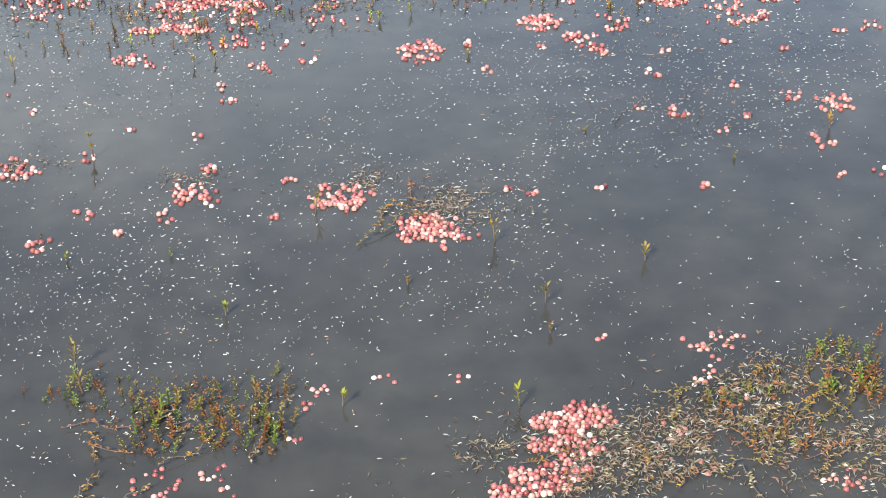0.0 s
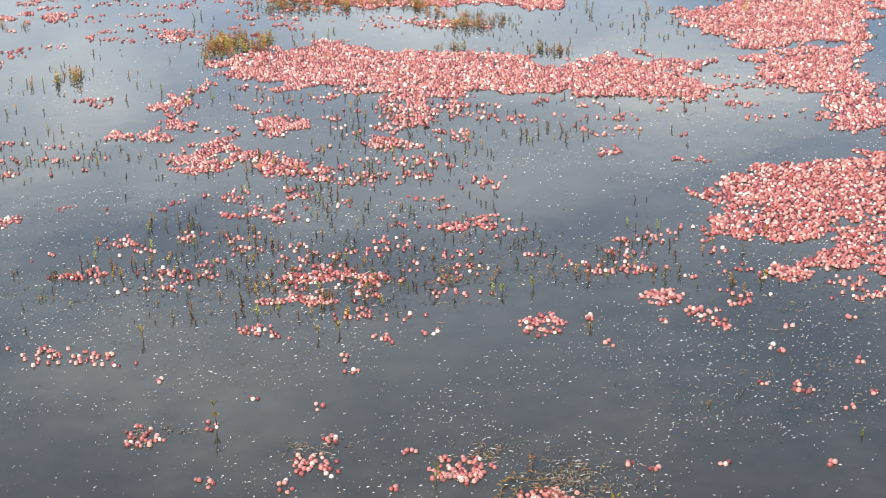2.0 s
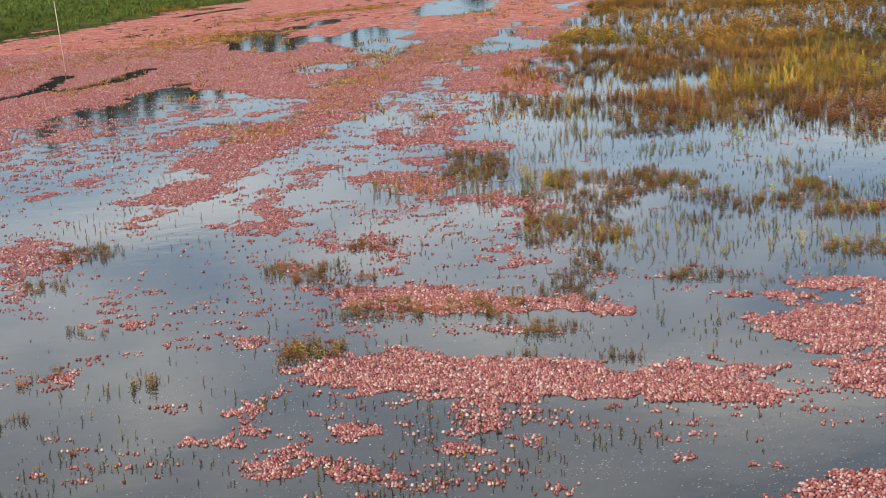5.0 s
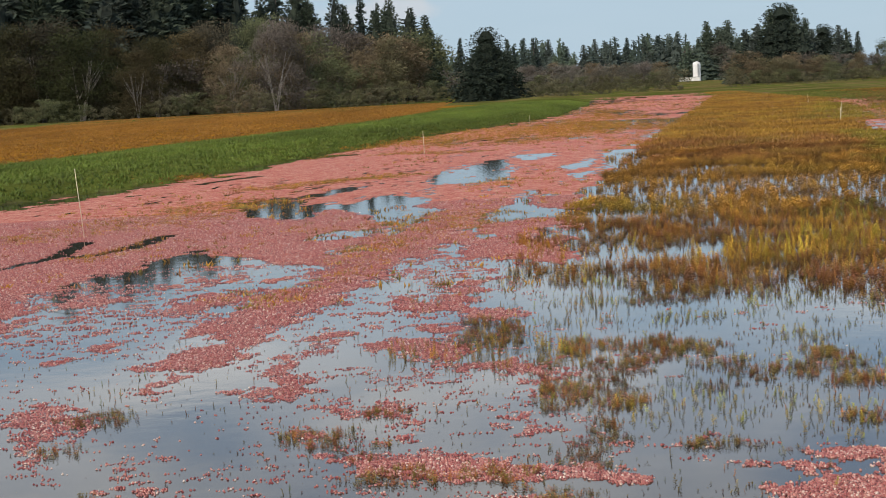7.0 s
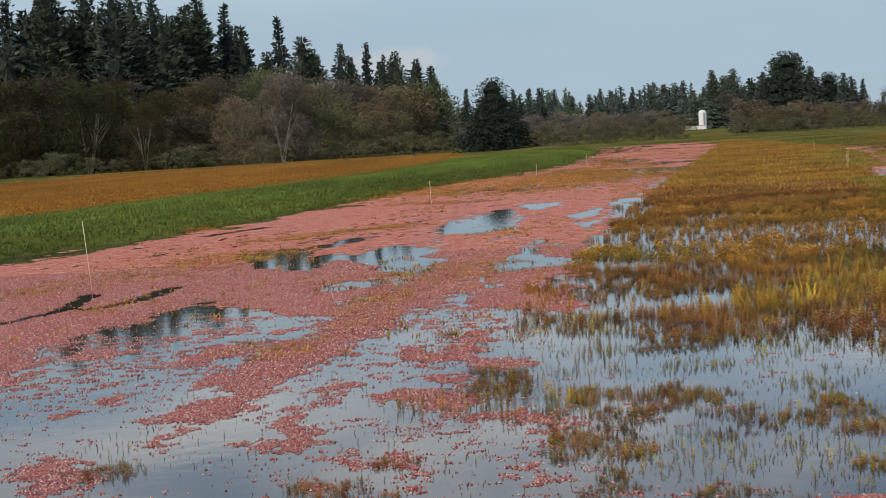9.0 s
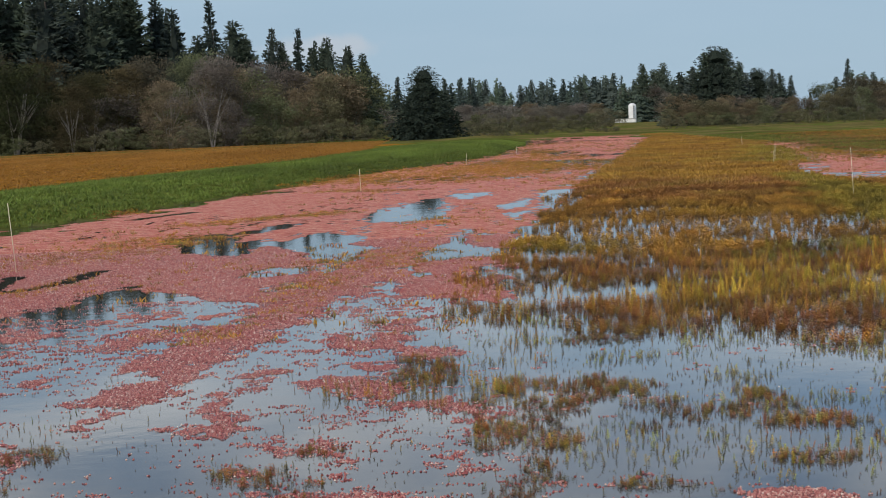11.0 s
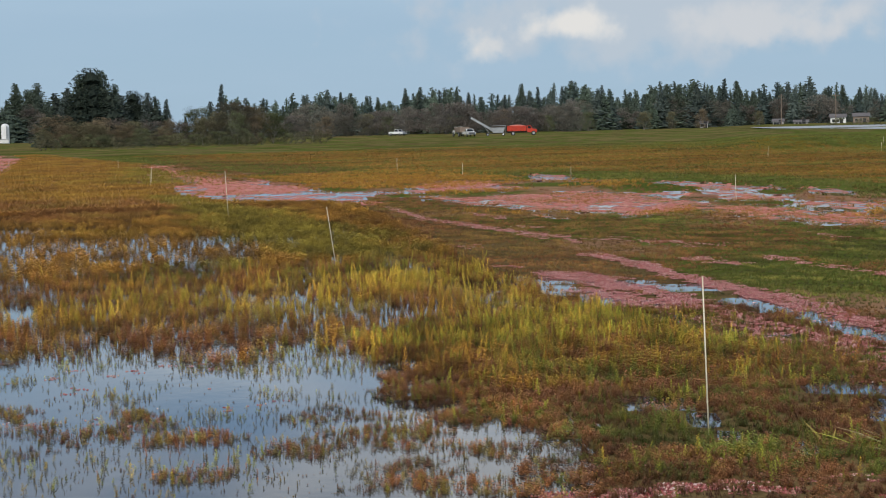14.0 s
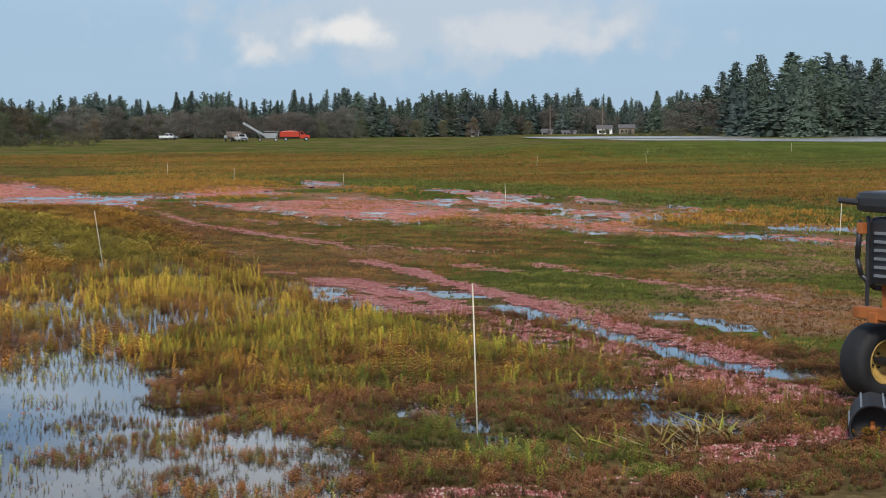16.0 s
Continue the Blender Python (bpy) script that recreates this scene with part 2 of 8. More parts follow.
def water_material(name="bog_water", rough=0.045, base_lift=1.0):
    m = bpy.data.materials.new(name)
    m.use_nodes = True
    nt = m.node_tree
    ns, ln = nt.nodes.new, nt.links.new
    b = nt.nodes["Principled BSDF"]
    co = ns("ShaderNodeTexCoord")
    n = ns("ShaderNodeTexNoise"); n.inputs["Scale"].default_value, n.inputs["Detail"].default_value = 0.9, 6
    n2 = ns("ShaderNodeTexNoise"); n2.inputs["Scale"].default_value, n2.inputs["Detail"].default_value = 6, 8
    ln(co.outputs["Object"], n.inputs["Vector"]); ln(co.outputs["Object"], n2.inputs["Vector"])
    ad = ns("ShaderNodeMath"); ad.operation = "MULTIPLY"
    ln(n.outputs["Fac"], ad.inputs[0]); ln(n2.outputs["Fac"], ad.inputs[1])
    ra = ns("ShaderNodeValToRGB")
    ra.color_ramp.elements[0].position, ra.color_ramp.elements[0].color = 0.12, (0.034 * base_lift, 0.031 * base_lift, 0.026 * base_lift, 1)
    ra.color_ramp.elements[1].position, ra.color_ramp.elements[1].color = 0.42, (0.06 * base_lift, 0.054 * base_lift, 0.044 * base_lift, 1)
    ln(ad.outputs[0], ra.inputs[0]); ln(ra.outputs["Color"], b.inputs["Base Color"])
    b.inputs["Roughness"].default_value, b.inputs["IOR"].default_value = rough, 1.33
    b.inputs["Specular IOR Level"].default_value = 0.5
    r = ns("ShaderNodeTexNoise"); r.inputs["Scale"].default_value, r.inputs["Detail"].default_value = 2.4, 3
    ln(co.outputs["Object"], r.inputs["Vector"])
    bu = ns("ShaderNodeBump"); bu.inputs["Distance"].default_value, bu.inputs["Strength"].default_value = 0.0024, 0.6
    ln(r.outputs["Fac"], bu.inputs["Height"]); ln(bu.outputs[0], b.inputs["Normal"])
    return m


# far water's base sevenfold paler: the sky's reflection put into its colour
BERRY, MAT, WATER, WIND_WATER = berry_material(), mat_material(), water_material(), water_material("wind_ruffled_sky_paled_water", 0.3, 7.0)
LOOSE_BERRY = berry_material("single_cranberry_skin", True, True)
PALE_BERRY = berry_material("wet_blush_cranberry_skin", False, True)
PLANT = material("plant_leaf", tint="tint", rough=0.65, spec=0.25, island=0.12)
GROUND = material("wet_ground", tint="tint", rough=0.95, spec=0.0, noise_scale=9.0, noise_amount=0.45, bump=0.05, bump_scale=14.0)
CHAFF = material("leaf_litter", tint="tint", rough=0.6, island=0.3)
BARK = material("bark", (0.11, 0.09, 0.075), 0.9, noise_scale=3.0, noise_amount=0.4, bump=0.03, bump_scale=8)
NEEDLES = material("needles", tint="tint", rough=0.8, spec=0.15, island=0.12)
STAKE = material("bleached_bamboo", (0.74, 0.66, 0.48), 0.55, noise_scale=14, noise_amount=0.18)
WHITE = material("white_paint", (0.78, 0.78, 0.76), 0.35, noise_scale=2.0, noise_amount=0.1, coat=0.3)
RED = material("red_paint", (0.50, 0.045, 0.02), 0.35, noise_scale=1.6, noise_amount=0.25, coat=0.3)
STEEL = material("weathered_steel", (0.33, 0.35, 0.36), 0.5, metal=0.6, noise_scale=3.0, noise_amount=0.3)
DARK = material("dark_metal", (0.025, 0.025, 0.028), 0.5, noise_scale=5.0, noise_amount=0.4)
RUBBER = material("rubber", (0.018, 0.018, 0.019), 0.75, noise_scale=12.0, noise_amount=0.35, bump=0.004, bump_scale=60)
GLASS = material("dark_glass", (0.02, 0.025, 0.03), 0.08)
RUST = material("rusty_orange_paint", (0.42, 0.13, 0.03), 0.6, noise_scale=9.0, noise_amount=0.4, second=(0.16, 0.055, 0.02))
RIM = material("rusty_yellow_rim", (0.55, 0.36, 0.10), 0.55, noise_scale=16.0, noise_amount=0.45, second=(0.22, 0.09, 0.03))
WOOD = material("weathered_wood", (0.22, 0.17, 0.13), 0.8, noise_scale=6.0, noise_amount=0.35)
PLASTIC = material("black_plastic", (0.03, 0.031, 0.034), 0.4, noise_scale=7.0, noise_amount=0.2)
SIDING = material("pale_siding", (0.36, 0.345, 0.32), 0.7, noise_scale=1.5, noise_amount=0.2)
ROOFING = material("grey_roofing", (0.14, 0.13, 0.125), 0.85, noise_scale=2.0, noise_amount=0.3)

# ---- building helpers ----
TABLE = np.random.RandomState(7).rand(256, 256)


def vnoise(x, y):
    x, y = np.asarray(x, float), np.asarray(y, float)
    xi, yi = np.floor(x).astype(int), np.floor(y).astype(int)
    fx, fy = x - xi, y - yi
    fx, fy = fx * fx * (3 - 2 * fx), fy * fy * (3 - 2 * fy)
    a, b, c, d = TABLE[xi & 255, yi & 255], TABLE[(xi + 1) & 255, yi & 255], TABLE[xi & 255, (yi + 1) & 255], TABLE[(xi + 1) & 255, (yi + 1) & 255]
    return (a * (1 - fx) + b * fx) * (1 - fy) + (c * (1 - fx) + d * fx) * fy


def fbm(x, y, octaves=4):
    s, w, tot = 0, 1.0, 0
    for k in range(octaves):
        s = s + w * vnoise(x * 2 ** k + 17.3 * k, y * 2 ** k - 9.1 * k)
        tot += w
        w *= 0.55
    return np.clip((s / tot - 0.5) * 1.9 + 0.5, 0, 1)


def smooth(a, b, v):
    u = np.clip((v - a) / (b - a), 0, 1)
    return u * u * (3 - 2 * u)


def patches(x, y, caps, grain, soft=0.3):
    """how strongly (0 to 1) the points lie in ragged-edged patches: each a stretch from one point to another, a half width and a cover"""
    best = np.zeros(np.shape(x))
    n = 0.6 * (fbm(x * grain * 0.8, y * grain) - 0.5) + 0.7 * (fbm(x * grain * 3.3 + 5, y * grain * 4.3, 3) - 0.5)
    for x0, y0, x1, y1, w, cover in caps:
        ux, uy = x1 - x0, y1 - y0
        ll = ux * ux + uy * uy + 1e-9
        k = np.clip(((x - x0) * ux + (y - y0) * uy) / ll, 0, 1)
        d = np.hypot(x - x0 - k * ux, y - y0 - k * uy)
        best = np.maximum(best, cover * smooth(-0.05 - 0.4 * (soft - 0.3), soft, 1 - d / (w * 1.1) + 1.1 * n))
    return best


def areas(x, y, shapes, grain, rag):
    """how strongly (0 to 1) the points lie inside ragged-edged outlines: each a cover and its corners"""
    best = np.zeros(np.shape(x))
    n = 0.55 * (fbm(x * grain, y * grain * 0.8) - 0.5) + 0.65 * (fbm(x * grain * 3.7 + 5, y * grain * 3.1, 3) - 0.5)
    for cover, corners in shapes:
        c = np.array(corners)
        lo, hi = c.min(0) - 2 * rag, c.max(0) + 2 * rag
        sel = (x > lo[0]) & (x < hi[0]) & (y > lo[1]) & (y < hi[1])
        if not sel.any():
            continue
        px, py = x[sel], y[sel]
        d, odd = np.full(px.shape, 1e9), np.zeros(px.shape, bool)
        for (ax, ay), (bx, by) in zip(c, np.roll(c, -1, 0)):
            ux, uy = bx - ax, by - ay
            k = np.clip(((px - ax) * ux + (py - ay) * uy) / (ux * ux + uy * uy + 1e-9), 0, 1)
            d = np.minimum(d, np.hypot(px - ax - k * ux, py - ay - k * uy))
            odd ^= ((ay > py) != (by > py)) & (px < ux * (py - ay) / (uy + 1e-12) + ax)
        best[sel] = np.maximum(best[sel], cover * smooth(-0.75 * rag, 0.95 * rag, np.where(odd, d, -d) + 2.0 * rag * n[sel]))
    return best


def mesh_from(name, verts, tris, mat, tint=None, shade=False):
    me = bpy.data.meshes.new(name)
    verts, tris = np.asarray(verts, np.float32), np.asarray(tris, np.int32)
    me.vertices.add(len(verts)); me.vertices.foreach_set("co", verts.ravel())
    me.loops.add(tris.size); me.loops.foreach_set("vertex_index", tris.ravel())
    me.polygons.add(len(tris))
    me.polygons.foreach_set("loop_start", np.arange(0, tris.size, tris.shape[1], dtype=np.int32))
    me.update(calc_edges=True)
    me.polygons.foreach_set("use_smooth", np.full(len(tris), shade))
    if tint is not None:
        at = me.color_attributes.new("tint", "FLOAT_COLOR", "POINT")
        at.data.foreach_set("color", np.c_[tint, np.ones(len(tint))].astype(np.float32).ravel())
    me.materials.append(mat)
    me.update()
    return me


def scatter(templates, pick, pos, yaw, size, tint=None, lean=None):
    """many copies of small templates (verts, tris, shade) joined into arrays"""
    vs, fs, ts, base = [], [], [], 0
    for i, (tv, tf, tc) in enumerate(templates):
        sel = np.nonzero(pick == i)[0]
        if not len(sel):
            continue
        c, s = np.cos(yaw[sel])[:, None], np.sin(yaw[sel])[:, None]
        sz = size[sel][:, None] if size.ndim == 1 else None
        sx = sz if sz is not None else size[sel, 0][:, None]
        sh = sz if sz is not None else size[sel, 1][:, None]
        X = (tv[None, :, 0] * c - tv[None, :, 1] * s) * sx
        Y = (tv[None, :, 0] * s + tv[None, :, 1] * c) * sx
        Z = np.repeat(tv[None, :, 2], len(sel), 0) * sh
        if lean is not None:
            X = X + Z * lean[sel, 0][:, None]
            Y = Y + Z * lean[sel, 1][:, None]
        v = np.stack([X + pos[sel, 0][:, None], Y + pos[sel, 1][:, None], Z + pos[sel, 2][:, None]], 2).reshape(-1, 3)
        f = (tf[None] + (np.arange(len(sel)) * len(tv))[:, None, None]).reshape(-1, tf.shape[1]) + base
        vs.append(v); fs.append(f); base += len(v)
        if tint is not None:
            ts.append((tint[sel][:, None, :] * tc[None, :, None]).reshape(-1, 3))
    if not vs:
        return np.zeros((0, 3)), np.zeros((0, 3), int), np.zeros((0, 3))
    return np.concatenate(vs), np.concatenate(fs), np.concatenate(ts) if ts else None


def part(name, bm, mat, parent, label="", shade=False):
    """a bmesh (or a mesh) as one object under a thing"""
    if isinstance(bm, bmesh.types.BMesh):
        me = bpy.data.meshes.new(name)
        bmesh.ops.recalc_face_normals(bm, faces=bm.faces)
        if shade:
            for fc in bm.faces:
                fc.smooth = True
        bm.to_mesh(me); bm.free()
        me.materials.append(mat)
    else:
        me = bm
    ob = new(name, me)
    ob.parent = parent
    return tagged(ob, label) if label else ob


def thing(name, m, label, category, group=""):
    e = new(name)
    e.matrix_world = m
    e.empty_display_size = 0.2
    return tagged(e, label, category, group)


def box(bm, cx, cy, cz, sx, sy, sz, bevel=0.0, m=None):
    r = bmesh.ops.create_cube(bm, size=1.0, matrix=(m or Matrix()) @ Matrix.Translation((cx, cy, cz)) @ Matrix.Diagonal((sx, sy, sz, 1)))
    if bevel:
        es = list({e for v in r["verts"] for e in v.link_edges})
        bmesh.ops.bevel(bm, geom=es, offset=bevel, segments=2, affect="EDGES", profile=0.6)
    return bm


def tube(bm, a, b, ra, rb=None, n=10):
    a, b = Vector(a), Vector(b)
    q = (b - a).to_track_quat("Z", "Y").to_matrix().to_4x4()
    bmesh.ops.create_cone(bm, cap_ends=True, segments=n, radius1=ra, radius2=ra if rb is None else rb, depth=(b - a).length, matrix=Matrix.Translation((a + b) / 2) @ q)
    return bm


def lathe(bm, prof, n=32, m=None):
    """turn (radius, height) pairs round the z axis"""
    m = m or Matrix()
    rings = [[bm.verts.new(m @ Vector((r * math.cos(2 * math.pi * k / n), r * math.sin(2 * math.pi * k / n), z))) for k in range(n)] for r, z in prof]
    for a, b in zip(rings, rings[1:]):
        for k in range(n):
            bm.faces.new((a[k], a[(k + 1) % n], b[(k + 1) % n], b[k]))
    return bm


# ---- plan of the bog: stretches of floating berries, open water and vine beds (from, to, half width, cover) ----
CLUMPS_a = [
    (-0.39, 3.84, 0.041), (-0.55, 3.79, 0.073), (-0.09, 4.23, 0.038), (-0.11, 4.14, 0.024), (-0.15, 3.96, 0.023),
    (0.36, 4.23, 0.021), (0.12, 4.24, 0.031), (0.81, 4.39, 0.025), (1.09, 4.33, 0.039), (1.21, 4.35, 0.051),
    (1.14, 4.23, 0.027), (1.11, 4.12, 0.049), (1.16, 4.03, 0.034), (0.95, 3.89, 0.042), (1.00, 3.72, 0.029),
    (1.37, 3.62, 0.057), (-0.35, 3.75, 0.024), (0.38, 5.01, 0.027), (0.02, 5.41, 0.093), (0.10, 5.38, 0.051),
    (-0.50, 5.47, 0.079), (-0.55, 5.54, 0.032), (-0.44, 5.70, 0.039), (-0.59, 5.34, 0.037), (-0.76, 5.26, 0.024),
    (-0.90, 5.39, 0.033), (-1.03, 5.18, 0.045), (-1.18, 5.77, 0.077), (-0.92, 5.84, 0.035), (-0.40, 6.26, 0.030),
    (-0.44, 6.40, 0.028), (-0.84, 6.72, 0.054),
]
CLUMPS_b = [
    (-0.28, 6.56, 0.048), (-0.07, 6.62, 0.034), (0.41, 6.65, 0.093), (0.95, 6.88, 0.076), (1.09, 6.71, 0.054),
    (1.17, 6.56, 0.044), (1.36, 6.32, 0.038), (1.66, 6.16, 0.023), (1.38, 5.93, 0.045), (1.86, 6.03, 0.042),
    (2.01, 5.94, 0.070), (1.88, 5.63, 0.044), (0.97, 5.39, 0.025), (0.63, 5.38, 0.025), (-0.17, 5.56, 0.032),
    (0.61, 6.71, 0.034), (0.68, 6.42, 0.024), (1.23, 5.99, 0.018), (1.52, 5.76, 0.022), (1.66, 5.87, 0.023),
    (2.02, 5.36, 0.026), (1.87, 5.35, 0.019), (1.34, 5.35, 0.025), (0.73, 5.35, 0.021), (-0.79, 6.03, 0.027),
    (-0.52, 5.96, 0.022), (-1.19, 6.24, 0.023), (-0.21, 5.29, 0.012), (0.93, 6.62, 0.020), (1.45, 6.52, 0.024),
    (1.28, 6.80, 0.045), (1.73, 6.58, 0.020),
]
NEAR_MATS_a = [
    (0.62, 3.96, 0.70, 3.99, 0.08, 1),
    (0.55, 3.85, 0.66, 3.86, 0.09, 1),
    (0.49, 3.74, 0.60, 3.74, 0.07, 1),
    (0.41, 3.67, 0.56, 3.67, 0.03, 1),
    (0.33, 5.15, 0.35, 5.15, 0.10, 0.95),
    (0.07, 5.41, 0.08, 5.41, 0.09, 0.55),
    (0.35, 5.27, 0.37, 5.27, 0.08, 0.4),
    (-0.80, 7.04, -0.55, 7.01, 0.06, 0.9),
    (0.90, 6.90, 0.99, 6.90, 0.06, 0.8),
    (1.07, 6.74, 1.16, 6.71, 0.05, 0.7),
    (1.08, 6.60, 1.16, 6.61, 0.03, 0.7),
    (0.36, 6.69, 0.46, 6.69, 0.03, 0.9),
    (1.53, 7.17, 1.66, 7.13, 0.07, 0.6),
    (1.86, 6.92, 1.89, 6.88, 0.09, 0.5),
]
NEAR_MATS = NEAR_MATS_a
# floating mats and the gaps in them as outlines on the plan (cover, corners); lines of dark water, of olive and of amber vine
BERRY_MATS_a = [
    (1, [(-15.55, 47.27), (-6.63, 19.73), (-6.61, 21.00), (-6.87, 22.64), (-6.92, 23.64), (-6.78, 24.65), (-7.61, 26.09), (-7.47, 27.24), (-7.12, 28.48), (-6.71, 30.19), (-6.51, 32.35), (-6.18, 33.60), (-5.31, 31.70), (-4.46, 30.26), (-3.50, 29.03), (-3.13, 29.30), (-1.91, 28.67), (-1.57, 29.70), (-0.18, 28.95), (0.39, 28.19), (0.82, 26.93), (1.10, 31.87), (1.63, 38.57), (2.58, 46.01), (3.41, 53.96), (4.97, 67.35), (-0.18, 78.05), (-8.98, 87.55), (-13.60, 66.43), (-15.10, 48.99)]),
]
BERRY_MATS_b = [
    (1, [(-3.13, 29.30), (-1.91, 28.67), (-2.08, 26.91), (-2.28, 24.96), (-2.26, 23.85), (-2.54, 23.36), (-2.80, 22.89), (-2.76, 21.54), (-2.97, 20.66), (-3.13, 19.83), (-3.17, 18.83), (-3.44, 18.18), (-3.66, 17.39), (-3.65, 16.76), (-4.07, 17.35), (-4.05, 17.84), (-3.66, 18.00), (-4.30, 18.70), (-4.15, 19.54), (-3.92, 20.09), (-3.49, 20.38), (-3.78, 21.32), (-4.17, 21.08), (-4.51, 22.45), (-4.20, 22.88), (-4.01, 23.66), (-3.88, 25.52), (-3.52, 26.07), (-3.33, 27.50)]),
    (0.75, [(-5.20, 23.55), (-5.11, 26.06), (-4.35, 25.73), (-3.89, 26.24), (-3.51, 24.69), (-3.98, 23.95), (-4.59, 23.31), (-4.88, 23.14)]),
    (0.85, [(-7.01, 25.50), (-6.60, 26.35), (-5.70, 25.49), (-6.06, 24.79), (-6.76, 24.89)]),
]
BERRY_MATS_c = [
    (0.9, [(-5.67, 19.23), (-5.40, 19.95), (-5.15, 20.96), (-4.90, 21.10), (-4.81, 20.39), (-5.10, 19.85), (-5.39, 19.14)]),
    (0.7, [(-6.25, 24.56), (-5.94, 25.39), (-5.87, 24.72), (-6.00, 23.86)]),
    (0.5, [(-5.76, 27.08), (-5.48, 28.53), (-4.57, 28.95), (-4.16, 27.50), (-4.66, 26.58), (-5.01, 26.02)]),
    (0.8, [(-4.51, 17.47), (-4.31, 17.65), (-4.23, 17.01)]),
    (0.9, [(-4.10, 27.08), (-3.62, 27.65), (-3.60, 26.69), (-3.89, 26.24)]),
    (0.95, [(-1.95, 23.91), (-1.65, 24.35), (-0.97, 23.62), (-0.78, 25.91), (-0.59, 24.75), (-0.49, 23.73), (-0.25, 22.72), (0.20, 22.53), (0.11, 21.47), (-0.25, 21.35), (-0.68, 21.52), (-1.09, 22.60), (-1.70, 22.62)]),
]
BERRY_MATS_d = [
    (0.5, [(-1.83, 24.63), (-1.44, 25.13), (-1.05, 26.04), (-0.79, 26.29), (-0.82, 25.56), (-1.32, 24.41)]),
    (0.85, [(-1.47, 21.31), (-0.89, 21.19), (-0.59, 20.74), (-0.65, 20.20), (-1.15, 20.61)]),
    (1, [(-1.85, 19.82), (-1.55, 20.38), (-0.98, 19.96), (-0.65, 20.29), (-0.49, 18.94), (-0.30, 18.29), (0.13, 18.27), (0.18, 17.77), (0.18, 17.35), (-0.17, 17.63), (-0.47, 17.73), (-0.78, 17.97), (-1.13, 18.83), (-1.47, 19.27)]),
    (0.55, [(-0.63, 27.00), (0.01, 27.68), (0.36, 26.51), (0.17, 25.46), (-0.43, 25.75)]),
    (0.65, [(-1.35, 17.38), (-1.01, 17.79), (-0.69, 17.01), (-1.09, 16.91)]),
]
BERRY_MATS_e = [
    (0.95, [(0.15, 17.60), (0.35, 17.27), (0.45, 16.90), (0.21, 16.43), (0.19, 15.43), (0.27, 14.51), (0.11, 14.15), (-0.05, 14.24), (0.06, 15.46), (0.13, 16.31)]),
    (0.75, [(-1.57, 15.90), (-1.24, 15.82), (-0.90, 15.45), (-0.83, 14.96), (-1.24, 15.02), (-1.54, 15.48)]),
    (1, [(-3.01, 17.05), (-2.51, 17.22), (-2.64, 17.76), (-2.23, 17.88), (-2.02, 17.58), (-2.04, 16.68), (-2.22, 16.31), (-2.64, 16.54)]),
    (0.95, [(-2.86, 18.00), (-2.79, 18.41), (-2.45, 18.72), (-2.41, 17.87), (-2.69, 17.71)]),
    (0.75, [(-2.73, 18.89), (-2.49, 19.61), (-2.60, 20.53), (-2.31, 21.13), (-1.98, 21.45), (-1.86, 20.82), (-2.15, 20.14), (-2.17, 19.10), (-2.44, 18.64)]),
    (0.65, [(-2.79, 21.55), (-2.37, 21.65), (-2.04, 21.28), (-2.28, 20.78)]),
]
BERRY_MATS_f = [
    (0.95, [(-2.09, 15.90), (-1.88, 16.28), (-1.66, 16.27), (-1.49, 15.55), (-1.76, 15.62)]),
    (0.85, [(-5.00, 16.15), (-4.98, 16.88), (-4.48, 16.75), (-4.09, 15.39), (-4.06, 14.64), (-4.16, 13.88), (-4.33, 13.82)]),
    (0.6, [(-2.06, 14.77), (-1.89, 15.06), (-1.64, 14.67), (-1.64, 14.09), (-1.86, 13.91)]),
    (0.8, [(-1.54, 15.83), (-1.24, 16.18), (-0.83, 15.50), (-0.85, 14.93), (-1.32, 15.04)]),
    (0.9, [(-2.11, 16.57), (-1.86, 16.35), (-1.48, 15.81), (-1.50, 15.35), (-1.80, 15.70)]),
    (0.6, [(-1.31, 14.24), (-0.95, 14.75), (-0.74, 14.58), (-0.82, 14.19), (-1.09, 13.92)]),
]
BERRY_MATS_g = [
    (1, [(-1.60, 13.75), (-1.38, 13.92), (-0.89, 13.70), (-0.52, 13.72), (0.13, 13.09), (0.57, 13.00), (0.90, 12.73), (1.08, 12.28), (0.70, 12.32), (0.37, 12.50), (0.03, 12.65), (-0.31, 12.53), (-0.75, 12.70), (-1.12, 12.89), (-1.41, 13.19)]),
    (0.45, [(-1.43, 12.44), (-1.18, 12.57), (-0.73, 12.30), (-0.10, 12.17), (0.52, 12.01), (0.92, 11.88), (0.51, 11.81), (-0.31, 11.92)]),
    (1, [(1.72, 12.06), (2.08, 12.25), (2.25, 12.49), (2.61, 12.23), (3.31, 12.36), (2.89, 10.79), (2.60, 10.99), (2.25, 10.88), (2.03, 11.29), (1.80, 11.58)]),
    (1, [(2.31, 13.07), (2.62, 13.32), (2.94, 13.14), (3.24, 12.76), (3.14, 12.03), (2.62, 12.28), (2.64, 12.74), (2.33, 12.97)]),
]
